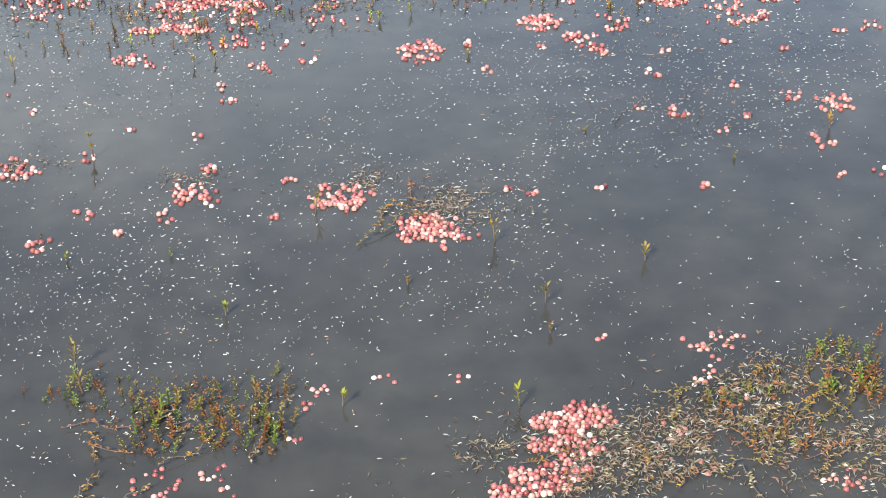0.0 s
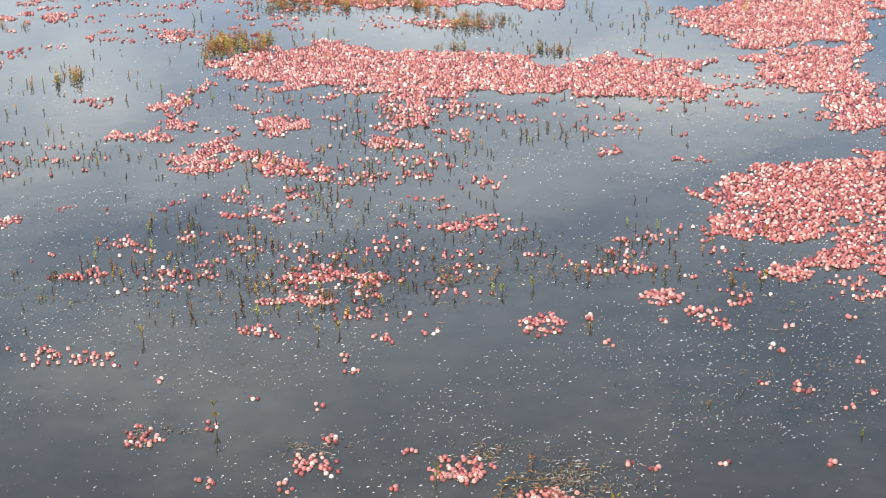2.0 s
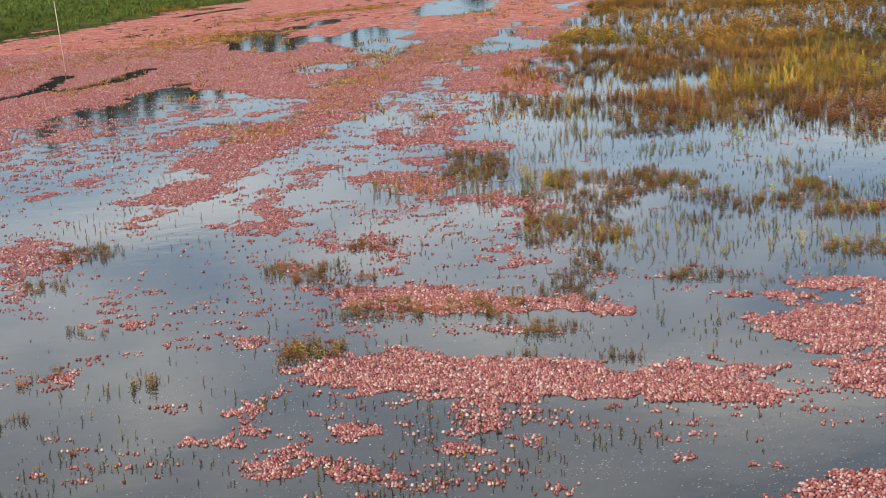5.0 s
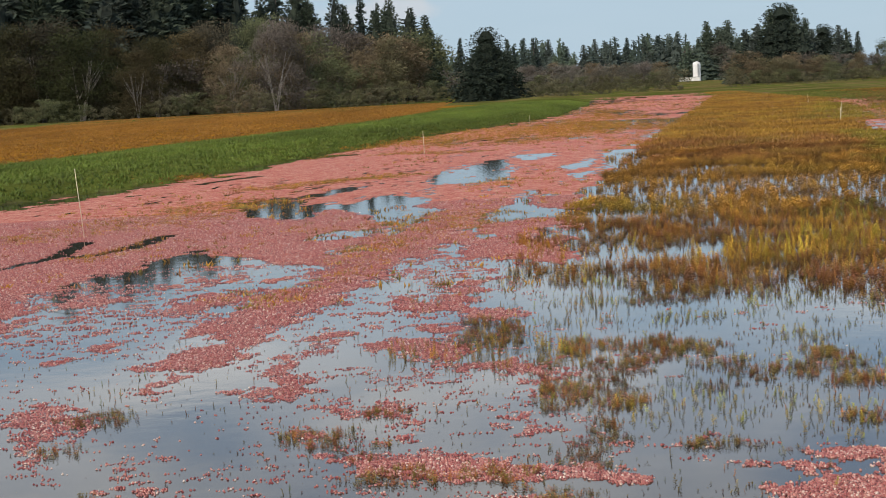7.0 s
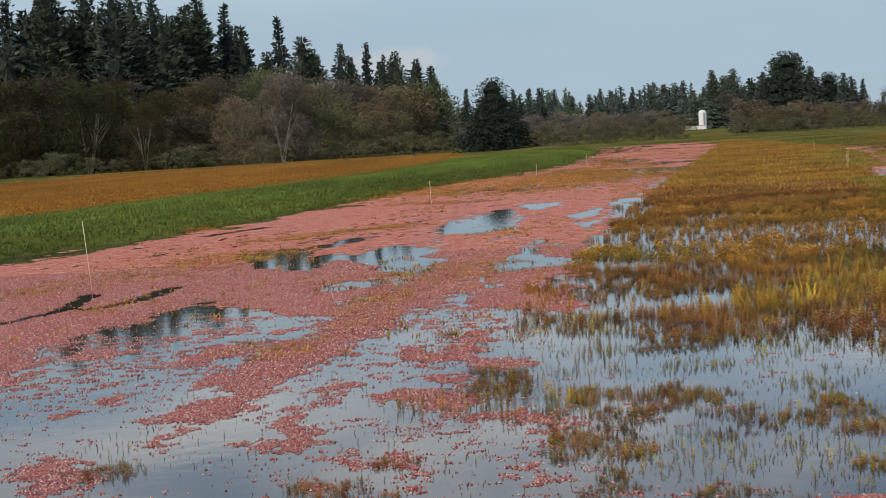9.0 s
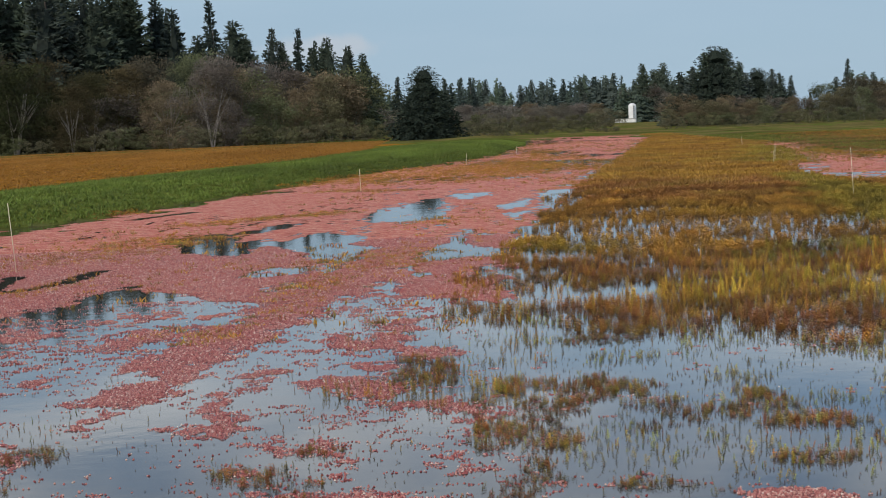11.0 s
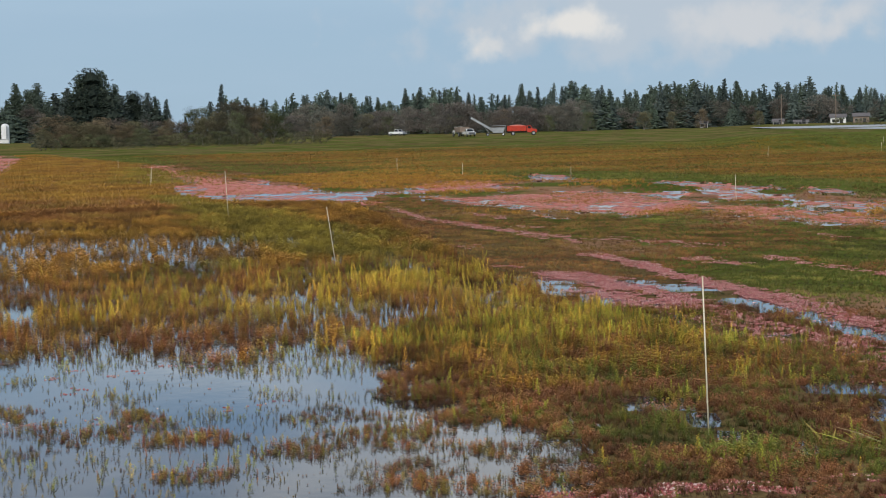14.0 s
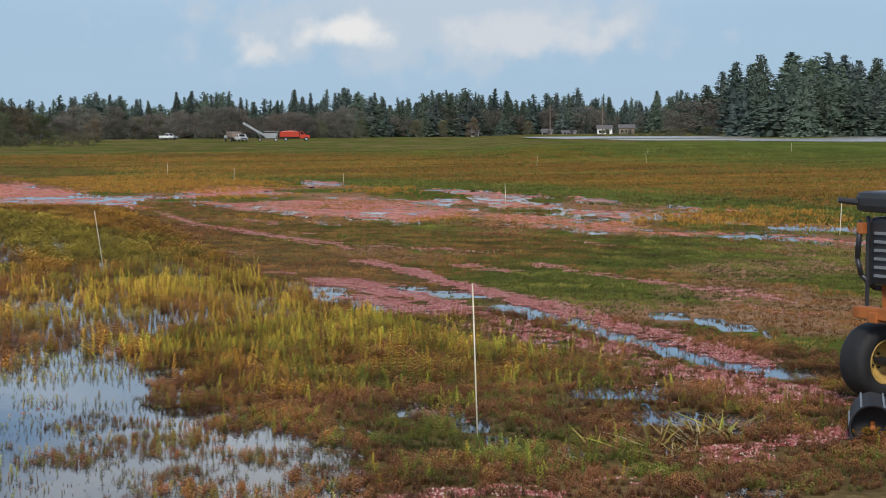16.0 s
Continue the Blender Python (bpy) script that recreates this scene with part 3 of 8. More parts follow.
BERRY_MATS_h = [
    (1, [(2.06, 11.48), (2.28, 11.21), (2.53, 11.31), (2.30, 10.78), (2.07, 10.91)]),
    (1, [(2.04, 10.73), (2.33, 10.92), (2.95, 11.00), (2.63, 9.78), (2.32, 9.90), (2.11, 10.18)]),
    (0.9, [(1.34, 12.71), (1.55, 12.61), (1.35, 12.46)]),
    (0.8, [(1.75, 13.06), (1.82, 12.72), (1.70, 12.55)]),
    (0.9, [(2.11, 12.74), (2.29, 12.70), (2.21, 12.52)]),
    (0.6, [(1.05, 13.73), (1.22, 13.56), (1.10, 13.50)]),
    (0.45, [(1.42, 13.87), (1.79, 13.83), (1.51, 13.45)]),
    (1, [(1.35, 10.86), (1.66, 10.69), (1.88, 10.49), (1.61, 10.37), (1.35, 10.55)]),
    (0.75, [(-3.42, 12.84), (-3.23, 12.99), (-3.06, 12.41), (-2.92, 12.18), (-3.12, 12.13)]),
    (0.85, [(-3.43, 13.62), (-3.27, 13.84), (-3.12, 13.25), (-3.22, 13.14)]),
]
BERRY_MATS_i = [
    (0.9, [(-3.13, 12.89), (-2.85, 12.91), (-2.86, 12.69)]),
    (0.9, [(-2.65, 12.26), (-2.45, 12.17), (-2.52, 12.06)]),
    (0.7, [(-2.29, 12.33), (-2.03, 12.41), (-2.02, 12.17)]),
    (0.9, [(-2.07, 12.10), (-1.85, 12.10), (-1.87, 11.89)]),
    (0.85, [(-3.21, 11.32), (-3.05, 11.47), (-2.99, 11.53), (-3.00, 11.11), (-3.13, 10.99)]),
    (0.5, [(-3.18, 15.78), (-2.99, 16.41), (-2.80, 16.36), (-2.84, 15.83), (-3.05, 15.47)]),
]
BERRY_MATS_j = [
    (1, [(-1.48, 10.91), (-1.45, 11.49), (-1.10, 11.60), (-0.62, 11.59), (-0.02, 11.34), (0.40, 11.16), (0.76, 10.88), (1.14, 10.97), (1.39, 11.16), (1.42, 10.91), (1.86, 10.61), (1.60, 10.50), (1.75, 10.08), (1.75, 9.79), (1.51, 9.89), (1.14, 9.96), (0.69, 10.04), (0.35, 10.11), (0.10, 10.11), (-0.07, 10.09), (-0.36, 10.35), (-0.87, 10.52), (-1.33, 10.67)]),
    (1, [(-1.97, 9.63), (-1.86, 9.80), (-1.74, 9.95), (-1.78, 10.25), (-1.67, 10.44), (-1.56, 10.49), (-1.57, 10.21), (-1.51, 9.79), (-1.51, 9.49), (-1.67, 9.41), (-1.88, 9.50)]),
    (0.7, [(-1.67, 10.61), (-1.49, 10.78), (-1.38, 10.49), (-1.52, 10.43)]),
]
BERRY_MATS_k = [
    (0.95, [(-1.63, 9.17), (-1.43, 9.39), (-1.34, 9.51), (-1.23, 9.41), (-1.18, 9.19), (-1.04, 9.12), (-1.15, 8.92), (-1.28, 8.89), (-1.41, 8.91)]),
    (0.95, [(-1.17, 9.84), (-1.04, 9.90), (-0.90, 9.93), (-0.84, 9.56), (-0.98, 9.50)]),
    (0.95, [(-1.35, 9.78), (-1.23, 9.79), (-1.21, 9.60)]),
    (0.85, [(-1.14, 9.07), (-0.99, 9.23), (-0.79, 9.15), (-0.72, 8.96), (-0.58, 8.80), (-0.70, 8.61), (-0.83, 8.82), (-1.02, 8.85)]),
    (0.8, [(-0.36, 10.17), (-0.22, 10.40), (-0.00, 10.19), (0.21, 9.94), (0.16, 9.83), (-0.01, 9.75), (0.06, 9.45), (-0.21, 9.65), (-0.35, 9.73)]),
    (0.85, [(-0.48, 9.32), (-0.28, 9.37), (-0.20, 9.18), (-0.37, 9.14)]),
]
BERRY_MATS_l = [
    (0.75, [(-0.91, 8.57), (-0.79, 8.61), (-0.74, 8.46), (-0.84, 8.41)]),
    (0.85, [(-1.62, 8.45), (-1.44, 8.48), (-1.32, 8.52), (-1.33, 8.31), (-1.48, 8.34)]),
    (0.5, [(-1.50, 8.23), (-1.28, 8.11), (-1.37, 7.95)]),
    (0.8, [(-1.15, 8.21), (-0.97, 8.29), (-0.76, 8.23), (-0.78, 8.02), (-0.98, 8.05)]),
    (0.85, [(-1.83, 8.41), (-1.70, 8.40), (-1.71, 8.29)]),
    (0.85, [(-2.07, 8.40), (-1.89, 8.33), (-1.95, 8.30)]),
    (0.85, [(-2.33, 8.27), (-2.20, 8.27), (-2.24, 8.16)]),
    (0.4, [(-2.18, 8.96), (-1.94, 8.96), (-2.02, 8.82)]),
    (0.85, [(-0.77, 7.42), (-0.64, 7.48), (-0.47, 7.44), (-0.25, 7.29), (-0.31, 7.15), (-0.52, 7.21), (-0.68, 7.27)]),
    (0.75, [(-1.82, 7.44), (-1.66, 7.50), (-1.67, 7.40)]),
]
BERRY_MATS_m = [
    (0.65, [(-2.23, 7.94), (-2.09, 8.01), (-2.03, 7.74), (-2.15, 7.72)]),
    (0.65, [(-0.21, 8.37), (-0.06, 8.45), (-0.03, 8.21), (-0.18, 8.26)]),
    (0.7, [(-0.04, 8.01), (0.19, 7.99), (0.33, 7.89), (0.24, 7.79), (0.05, 7.82)]),
    (1, [(1.20, 7.72), (1.38, 8.12), (1.30, 8.20), (1.47, 8.46), (1.73, 8.57), (1.89, 8.64), (2.33, 8.71), (2.56, 8.75), (2.20, 7.44), (2.01, 7.45), (1.74, 7.53), (1.44, 7.50), (1.28, 7.54)]),
    (0.85, [(1.45, 7.17), (1.65, 7.23), (1.80, 7.35), (2.19, 7.42), (2.08, 7.03), (1.75, 7.13), (1.56, 6.96), (1.46, 7.07)]),
    (0.85, [(2.17, 9.57), (2.40, 9.89), (2.84, 9.74), (2.67, 9.14), (2.25, 9.09), (2.18, 9.21)]),
]
BERRY_MATS_n = [
    (0.8, [(1.37, 8.40), (1.56, 8.46), (1.54, 8.37)]),
    (0.9, [(1.33, 8.76), (1.43, 8.79), (1.46, 8.70)]),
    (0.7, [(0.88, 8.94), (0.96, 8.97), (0.93, 8.89)]),
    (0.7, [(1.81, 10.05), (2.08, 10.00), (2.03, 9.91)]),
    (0.7, [(0.67, 8.52), (0.76, 8.56), (0.72, 8.44)]),
]
BERRY_MATS = BERRY_MATS_a + BERRY_MATS_b + BERRY_MATS_c + BERRY_MATS_d + BERRY_MATS_e + BERRY_MATS_f + BERRY_MATS_g + BERRY_MATS_h + BERRY_MATS_i + BERRY_MATS_j + BERRY_MATS_k + BERRY_MATS_l + BERRY_MATS_m + BERRY_MATS_n
MAT_GAPS_a = [
    (1, [(-7.74, 47.33), (-6.44, 49.04), (-5.29, 44.79), (-4.09, 44.89), (-3.37, 47.65), (-2.00, 45.34), (-2.16, 42.37), (-1.69, 41.07), (-1.82, 37.80), (-2.06, 35.08), (-2.58, 34.12), (-2.65, 36.86), (-3.45, 40.58), (-4.49, 42.80), (-4.72, 39.80), (-6.62, 41.62)]),
    (0.7, [(-4.33, 34.31), (-3.83, 36.20), (-2.41, 36.99), (-2.49, 34.44), (-3.59, 33.87)]),
    (1, [(-0.57, 39.35), (-0.04, 41.68), (0.62, 47.83), (0.95, 46.77), (0.65, 41.13), (1.15, 39.81), (1.64, 38.90), (1.45, 36.89), (0.57, 37.21), (0.19, 36.71), (-0.42, 36.09), (-0.75, 34.25), (-0.18, 33.01), (-0.62, 32.80), (-0.80, 35.63)]),
    (1, [(-1.34, 30.98), (-0.93, 32.29), (-0.57, 30.86), (-0.77, 29.56), (-1.28, 30.03)]),
]
MAT_GAPS_b = [
    (0.75, [(-2.54, 58.69), (-1.22, 62.33), (-0.18, 66.53), (0.46, 60.35), (0.17, 52.50), (-1.04, 51.31), (-2.25, 51.61)]),
    (0.9, [(2.13, 58.79), (3.52, 64.63), (2.94, 57.83), (2.04, 55.49)]),
    (0.85, [(1.79, 42.19), (2.17, 46.90), (2.79, 46.83), (2.82, 44.58), (2.04, 41.58)]),
    (0.75, [(0.44, 33.25), (1.00, 35.27), (1.17, 33.03), (0.68, 31.90)]),
    (0.6, [(0.16, 68.10), (1.83, 75.65), (2.15, 68.59), (0.87, 63.30)]),
    (0.6, [(-3.57, 31.08), (-3.07, 33.08), (-2.72, 31.87), (-3.24, 30.40)]),
    (0.75, [(3.88, 67.81), (5.25, 70.44), (4.09, 60.59), (3.20, 56.37)]),
    (0.6, [(1.76, 53.73), (2.79, 55.01), (2.34, 49.72)]),
    (1, [(1.92, 7.79), (2.04, 7.86), (2.11, 7.76), (1.97, 7.61), (1.90, 7.66)]),
]
MAT_GAPS = MAT_GAPS_a + MAT_GAPS_b
DARK_LINES_a = [
    (-15.52, 50.38, -13.86, 52.63, 1.18, 1),
    (-13.86, 52.63, -13.35, 60.12, 1.41, 1),
    (-16.47, 57.39, -13.22, 55.23, 1.06, 1),
    (-13.22, 55.23, -13.19, 62.33, 1.15, 1),
    (-12.94, 66.56, -10.55, 68.62, 1.52, 1),
    (-10.69, 58.95, -9.24, 62.77, 0.82, 1),
    (-9.64, 30.98, -8.98, 33.35, 0.57, 1),
    (-8.98, 33.35, -9.27, 36.58, 0.68, 1),
    (-8.53, 32.89, -7.75, 34.48, 0.63, 1),
    (-7.75, 34.48, -7.58, 37.17, 0.71, 1),
    (-6.82, 47.05, -5.59, 48.81, 1.02, 1),
    (-5.59, 48.81, -4.73, 52.22, 1.13, 1),
    (-10.73, 76.65, -7.82, 78.67, 1.34, 1),
    (-5.91, 56.97, -4.05, 57.79, 0.73, 1),
    (-4.06, 35.02, -3.59, 36.33, 0.42, 1),
]
DARK_LINES = DARK_LINES_a
VINE_LINES_a = [
    (-11.31, 37.77, -9.61, 39.87, 1.17, 1),
    (-9.61, 39.87, -8.38, 42.67, 1.32, 1),
    (-8.38, 42.67, -7.83, 47.41, 1.58, 1),
    (-8.37, 32.29, -7.60, 33.82, 0.49, 1),
    (-2.68, 29.81, -2.00, 34.01, 0.68, 1),
    (-2.00, 34.01, -1.43, 37.53, 0.85, 1),
    (-1.43, 37.53, -0.97, 39.65, 0.99, 1),
    (-0.77, 35.61, -0.03, 36.56, 0.87, 1),
    (-2.84, 26.34, -2.50, 28.79, 0.34, 1),
    (-3.57, 23.96, -3.14, 25.90, 0.35, 1),
    (-4.44, 24.76, -4.12, 25.42, 0.35, 1),
    (-4.58, 77.32, -1.95, 75.49, 1.30, 1),
    (-7.82, 54.18, -5.13, 56.86, 1.03, 1),
    (-5.13, 56.86, -4.10, 58.54, 1.11, 1),
    (-23.63, 86.90, -17.77, 68.62, 3.36, 1),
    (-15.41, 61.02, -12.76, 64.43, 1.31, 1),
]
VINE_LINES_b = [
    (-12.76, 64.43, -12.31, 63.26, 1.36, 1),
]
VINE_LINES = VINE_LINES_a + VINE_LINES_b
AMBER_LINES_a = [
    (-3.87, 36.65, -2.44, 37.45, 0.61, 1),
    (-6.29, 91.24, 1.47, 99.67, 5.06, 1),
    (1.47, 99.67, 4.82, 107.64, 5.97, 1),
    (-11.25, 40.92, -9.48, 43.08, 0.78, 1),
    (-0.51, 50.24, 0.34, 52.32, 0.88, 1),
]
AMBER_LINES = AMBER_LINES_a
POOL_CLUMPS_a = [
    (-3.98, 15.69, -3.92, 16.00, 0.29, 1),
    (-0.45, 19.26, -0.44, 21.36, 0.23, 1),
    (0.55, 24.14, 0.55, 26.43, 0.28, 1),
    (1.14, 24.12, 1.14, 24.91, 0.41, 1),
    (0.96, 16.25, 0.96, 17.64, 0.33, 1),
    (0.44, 15.45, 0.44, 16.98, 0.23, 1),
    (0.97, 15.40, 0.97, 15.58, 0.28, 1),
    (0.34, 17.57, 0.34, 18.09, 0.17, 1),
    (0.73, 14.30, 0.73, 14.73, 0.14, 1),
    (0.54, 13.63, 0.54, 13.75, 0.27, 1),
    (-1.68, 14.13, -1.67, 14.50, 0.13, 1),
    (-1.28, 15.44, -1.27, 15.56, 0.21, 1),
    (-1.25, 14.00, -1.24, 14.06, 0.19, 1),
    (0.72, 18.45, 0.72, 19.42, 0.15, 1),
    (1.60, 17.86, 1.60, 19.25, 0.22, 1),
    (1.16, 18.62, 1.16, 19.12, 0.23, 1),
]
POOL_CLUMPS_b = [
    (1.98, 22.49, 1.98, 23.44, 0.46, 1),
    (-0.04, 19.47, -0.04, 21.13, 0.18, 1),
    (1.93, 16.01, 1.93, 16.16, 0.21, 1),
    (2.38, 16.40, 2.38, 16.75, 0.19, 1),
    (2.85, 16.61, 2.85, 16.91, 0.22, 1),
    (3.36, 17.47, 3.36, 17.83, 0.24, 1),
]
POOL_CLUMPS = POOL_CLUMPS_a + POOL_CLUMPS_b
OPEN_WATER_a = [
    (-1.02, 53.49, 0.36, 58.50, 0.75, 0.8),
    (2.72, 59.19, 2.82, 59.21, 2.29, 0.9),
    (1.46, 28.53, 1.59, 28.14, 0.96, 1),
    (2.43, 28.57, 3.08, 28.25, 0.85, 0.8),
    (5.17, 44.74, 5.28, 41.12, 0.70, 0.8),
    (6.37, 52.93, 6.43, 52.86, 1.94, 1),
    (3.47, 43.92, 3.68, 44.41, 0.95, 0.7),
    (7.51, 40.50, 7.70, 40.24, 2.17, 0.75),
    (9.49, 47.85, 9.57, 46.82, 0.43, 1),
    (9.30, 44.35, 9.42, 44.15, 2.86, 0.8),
    (5.38, 44.78, 5.45, 44.74, 5.83, 0.8),
    (7.27, 43.66, 7.34, 43.62, 4.08, 0.5),
    (2.66, 27.87, 3.04, 27.87, 1.03, 0.7),
    (7.70, 29.51, 7.76, 29.49, 0.81, 0.7),
    (14.83, 97.41, 15.97, 96.33, 2.62, 1),
]
OPEN_WATER_b = [
    (7.51, 115.19, 11.49, 110.26, 2.87, 1),
]
OPEN_WATER = OPEN_WATER_a + OPEN_WATER_b + [(9.5, 112.0, 13.0, 114.0, 1.5, 1), (16.6, 107.0, 20.2, 105.5, 1.5, 0.9)]
VINE_CLUMPS_a = [
    (7.23, 16.33, 7.16, 14.94, 0.33, 1),
    (6.40, 14.13, 6.50, 13.64, 0.26, 1),
    (5.94, 13.96, 5.98, 13.87, 0.23, 0.8),
    (6.09, 12.85, 6.42, 12.60, 0.23, 0.8),
    (6.74, 17.26, 6.78, 17.24, 0.54, 0.9),
    (6.96, 16.33, 6.97, 16.28, 0.35, 0.9),
    (2.15, 17.30, 2.18, 17.29, 0.27, 0.7),
    (1.99, 16.03, 2.01, 16.03, 0.24, 0.8),
    (2.33, 16.81, 2.34, 16.82, 0.25, 1),
    (3.14, 16.99, 3.16, 16.98, 0.25, 1),
    (3.52, 16.13, 3.55, 16.13, 0.42, 1),
    (3.09, 14.27, 3.13, 14.27, 0.24, 1),
    (4.52, 14.99, 4.56, 14.99, 0.51, 1),
    (5.01, 16.73, 5.06, 16.72, 0.46, 1),
    (5.48, 16.41, 5.51, 16.40, 0.29, 1),
    (5.22, 15.13, 5.26, 15.07, 0.45, 1),
]
VINE_CLUMPS_b = [
    (4.88, 13.67, 4.93, 13.65, 0.51, 1),
    (4.24, 13.17, 4.51, 13.15, 0.21, 1),
    (-1.69, 14.40, -1.67, 14.41, 0.28, 0.8),
    (1.74, 18.55, 1.78, 18.54, 0.46, 0.7),
    (1.71, 13.46, 1.81, 13.47, 0.16, 0.7),
    (-1.34, 11.57, -1.32, 11.58, 0.32, 1),
    (-1.43, 13.89, -1.22, 13.56, 0.15, 1),
    (-1.07, 12.83, -0.80, 12.73, 0.21, 0.8),
    (-0.18, 12.77, -0.15, 12.76, 0.22, 1),
    (0.17, 12.13, 0.48, 12.02, 0.23, 0.9),
    (0.37, 13.20, 0.63, 12.93, 0.12, 1),
    (0.69, 13.83, 0.71, 13.80, 0.26, 1),
    (1.57, 18.53, 1.63, 18.46, 0.44, 0.8),
    (2.05, 16.12, 2.08, 16.12, 0.21, 1),
    (3.54, 16.19, 3.57, 16.20, 0.34, 1),
    (3.15, 14.44, 3.18, 14.42, 0.19, 1),
]
VINE_CLUMPS_c = [
    (1.61, 13.57, 1.86, 13.46, 0.20, 0.6),
    (2.14, 13.26, 2.17, 13.25, 0.16, 0.7),
    (3.18, 16.98, 3.21, 16.95, 0.27, 0.6),
    (2.39, 16.95, 2.41, 16.95, 0.26, 0.8),
    (-3.14, 10.15, -3.12, 10.14, 0.17, 1),
    (-3.29, 11.09, -3.19, 11.32, 0.13, 0.8),
    (-4.00, 14.32, -3.97, 14.32, 0.22, 0.7),
    (-3.28, 12.65, -3.27, 12.67, 0.19, 0.5),
    (-2.41, 10.92, -2.39, 10.92, 0.14, 0.7),
    (-1.87, 14.59, -1.70, 14.43, 0.16, 1),
    (0.75, 11.19, 0.76, 11.18, 0.12, 1),
    (0.12, 11.27, 0.13, 11.26, 0.10, 1),
    (3.08, 14.41, 3.17, 14.38, 0.22, 1),
    (4.54, 15.23, 4.59, 15.21, 0.40, 1),
    (5.30, 15.46, 5.36, 15.46, 0.59, 1),
    (5.11, 16.99, 5.15, 16.95, 0.46, 1),
]
VINE_CLUMPS_d = [
    (3.60, 16.20, 3.63, 16.19, 0.37, 1),
    (6.07, 14.22, 6.10, 14.22, 0.38, 1),
    (5.05, 13.11, 5.25, 13.03, 0.31, 1),
    (6.22, 14.25, 6.15, 13.55, 0.18, 1),
    (6.57, 16.07, 6.60, 16.05, 0.48, 0.7),
    (4.46, 15.09, 4.51, 15.07, 0.44, 1),
    (5.31, 15.40, 5.36, 15.35, 0.55, 1),
    (4.81, 13.06, 5.11, 13.03, 0.29, 1),
    (6.58, 15.90, 6.68, 15.76, 0.61, 1),
    (5.96, 14.08, 5.99, 14.05, 0.33, 1),
    (4.84, 12.80, 5.53, 12.63, 0.25, 1),
    (5.25, 16.83, 5.36, 16.76, 0.34, 1),
    (1.54, 13.64, 1.72, 13.59, 0.17, 1),
]
VINE_CLUMPS = VINE_CLUMPS_a + VINE_CLUMPS_b + VINE_CLUMPS_c + VINE_CLUMPS_d + POOL_CLUMPS
BED_YELLOW = [
    (11.62, 31.80, 10.40, 23.72, 0.90, 1), (9.95, 22.44, 10.08, 21.12, 1.32, 1), (10.77, 30.74, 11.11, 29.49, 1.46, 1),
    (11.04, 22.65, 11.23, 22.54, 1.57, 1), (8.53, 16.05, 8.58, 16.07, 0.37, 0.8), (6.39, 14.70, 6.30, 13.97, 0.12, 0.5),
    (4.97, 29.15, 6.55, 30.04, 1.55, 1), (8.72, 21.56, 8.93, 21.61, 1.93, 1), (10.23, 30.24, 10.43, 30.05, 2.26, 1),
    (3.33, 28.49, 4.06, 27.14, 0.73, 1), (2.73, 39.03, 3.19, 38.47, 1.87, 1), (8.94, 21.57, 9.15, 21.60, 1.91, 1),
    (10.93, 32.00, 11.96, 30.24, 2.09, 1), (7.64, 26.83, 8.02, 26.76, 1.55, 1), (11.23, 19.66, 11.33, 19.60, 1.04, 1),
    (14.16, 32.45, 14.26, 32.39, 1.67, 1),
]
BED_GREEN_a = [
    (7.76, 14.29, 7.92, 14.08, 0.82, 1), (7.95, 13.41, 8.01, 12.91, 0.33, 0.8), (8.66, 18.28, 8.99, 17.80, 1.03, 0.8),
    (8.55, 13.19, 8.65, 12.64, 0.44, 0.7), (14.57, 59.71, 13.63, 42.24, 1.99, 1), (7.39, 13.74, 7.85, 12.29, 0.34, 0.6),
    (11.44, 21.27, 11.46, 19.80, 0.50, 0.5), (6.95, 34.17, 8.61, 36.43, 1.19, 1), (13.72, 54.70, 13.16, 45.25, 2.16, 1),
    (11.24, 33.75, 11.40, 33.84, 1.66, 1), (26.68, 137.32, 20.09, 95.77, 3.14, 1), (12.01, 45.48, 12.55, 38.20, 1.86, 1),
    (8.74, 20.80, 8.24, 18.14, 0.34, 1), (7.64, 13.09, 7.96, 13.11, 0.48, 1), (6.70, 12.66, 6.99, 12.45, 0.37, 1),
    (8.28, 12.37, 8.42, 11.82, 0.29, 1),
]
BED_GREEN_b = [
    (15.61, 75.60, 14.31, 60.59, 1.09, 1),
]
BED_GREEN = BED_GREEN_a + BED_GREEN_b
BED_BROWN = [
    (7.24, 16.17, 7.33, 15.36, 0.61, 1), (6.41, 14.25, 6.50, 13.67, 0.30, 1), (11.28, 17.87, 11.46, 16.49, 0.68, 1),
    (9.35, 15.49, 9.76, 14.75, 0.82, 1), (20.95, 60.17, 16.08, 39.71, 0.88, 1), (2.52, 24.56, 4.27, 24.00, 1.07, 1),
    (8.25, 71.89, 10.99, 61.24, 6.01, 1), (6.42, 16.91, 6.82, 16.19, 0.82, 1), (1.46, 27.46, 1.98, 26.03, 0.32, 1),
    (5.11, 22.74, 5.21, 22.71, 0.49, 1), (6.57, 15.87, 6.73, 15.60, 0.65, 1), (8.37, 17.32, 8.79, 17.09, 0.58, 1),
    (5.39, 24.36, 5.68, 24.20, 0.65, 1), (9.11, 14.93, 10.09, 14.87, 0.50, 1), (10.57, 14.11, 10.79, 13.36, 0.43, 1),
]
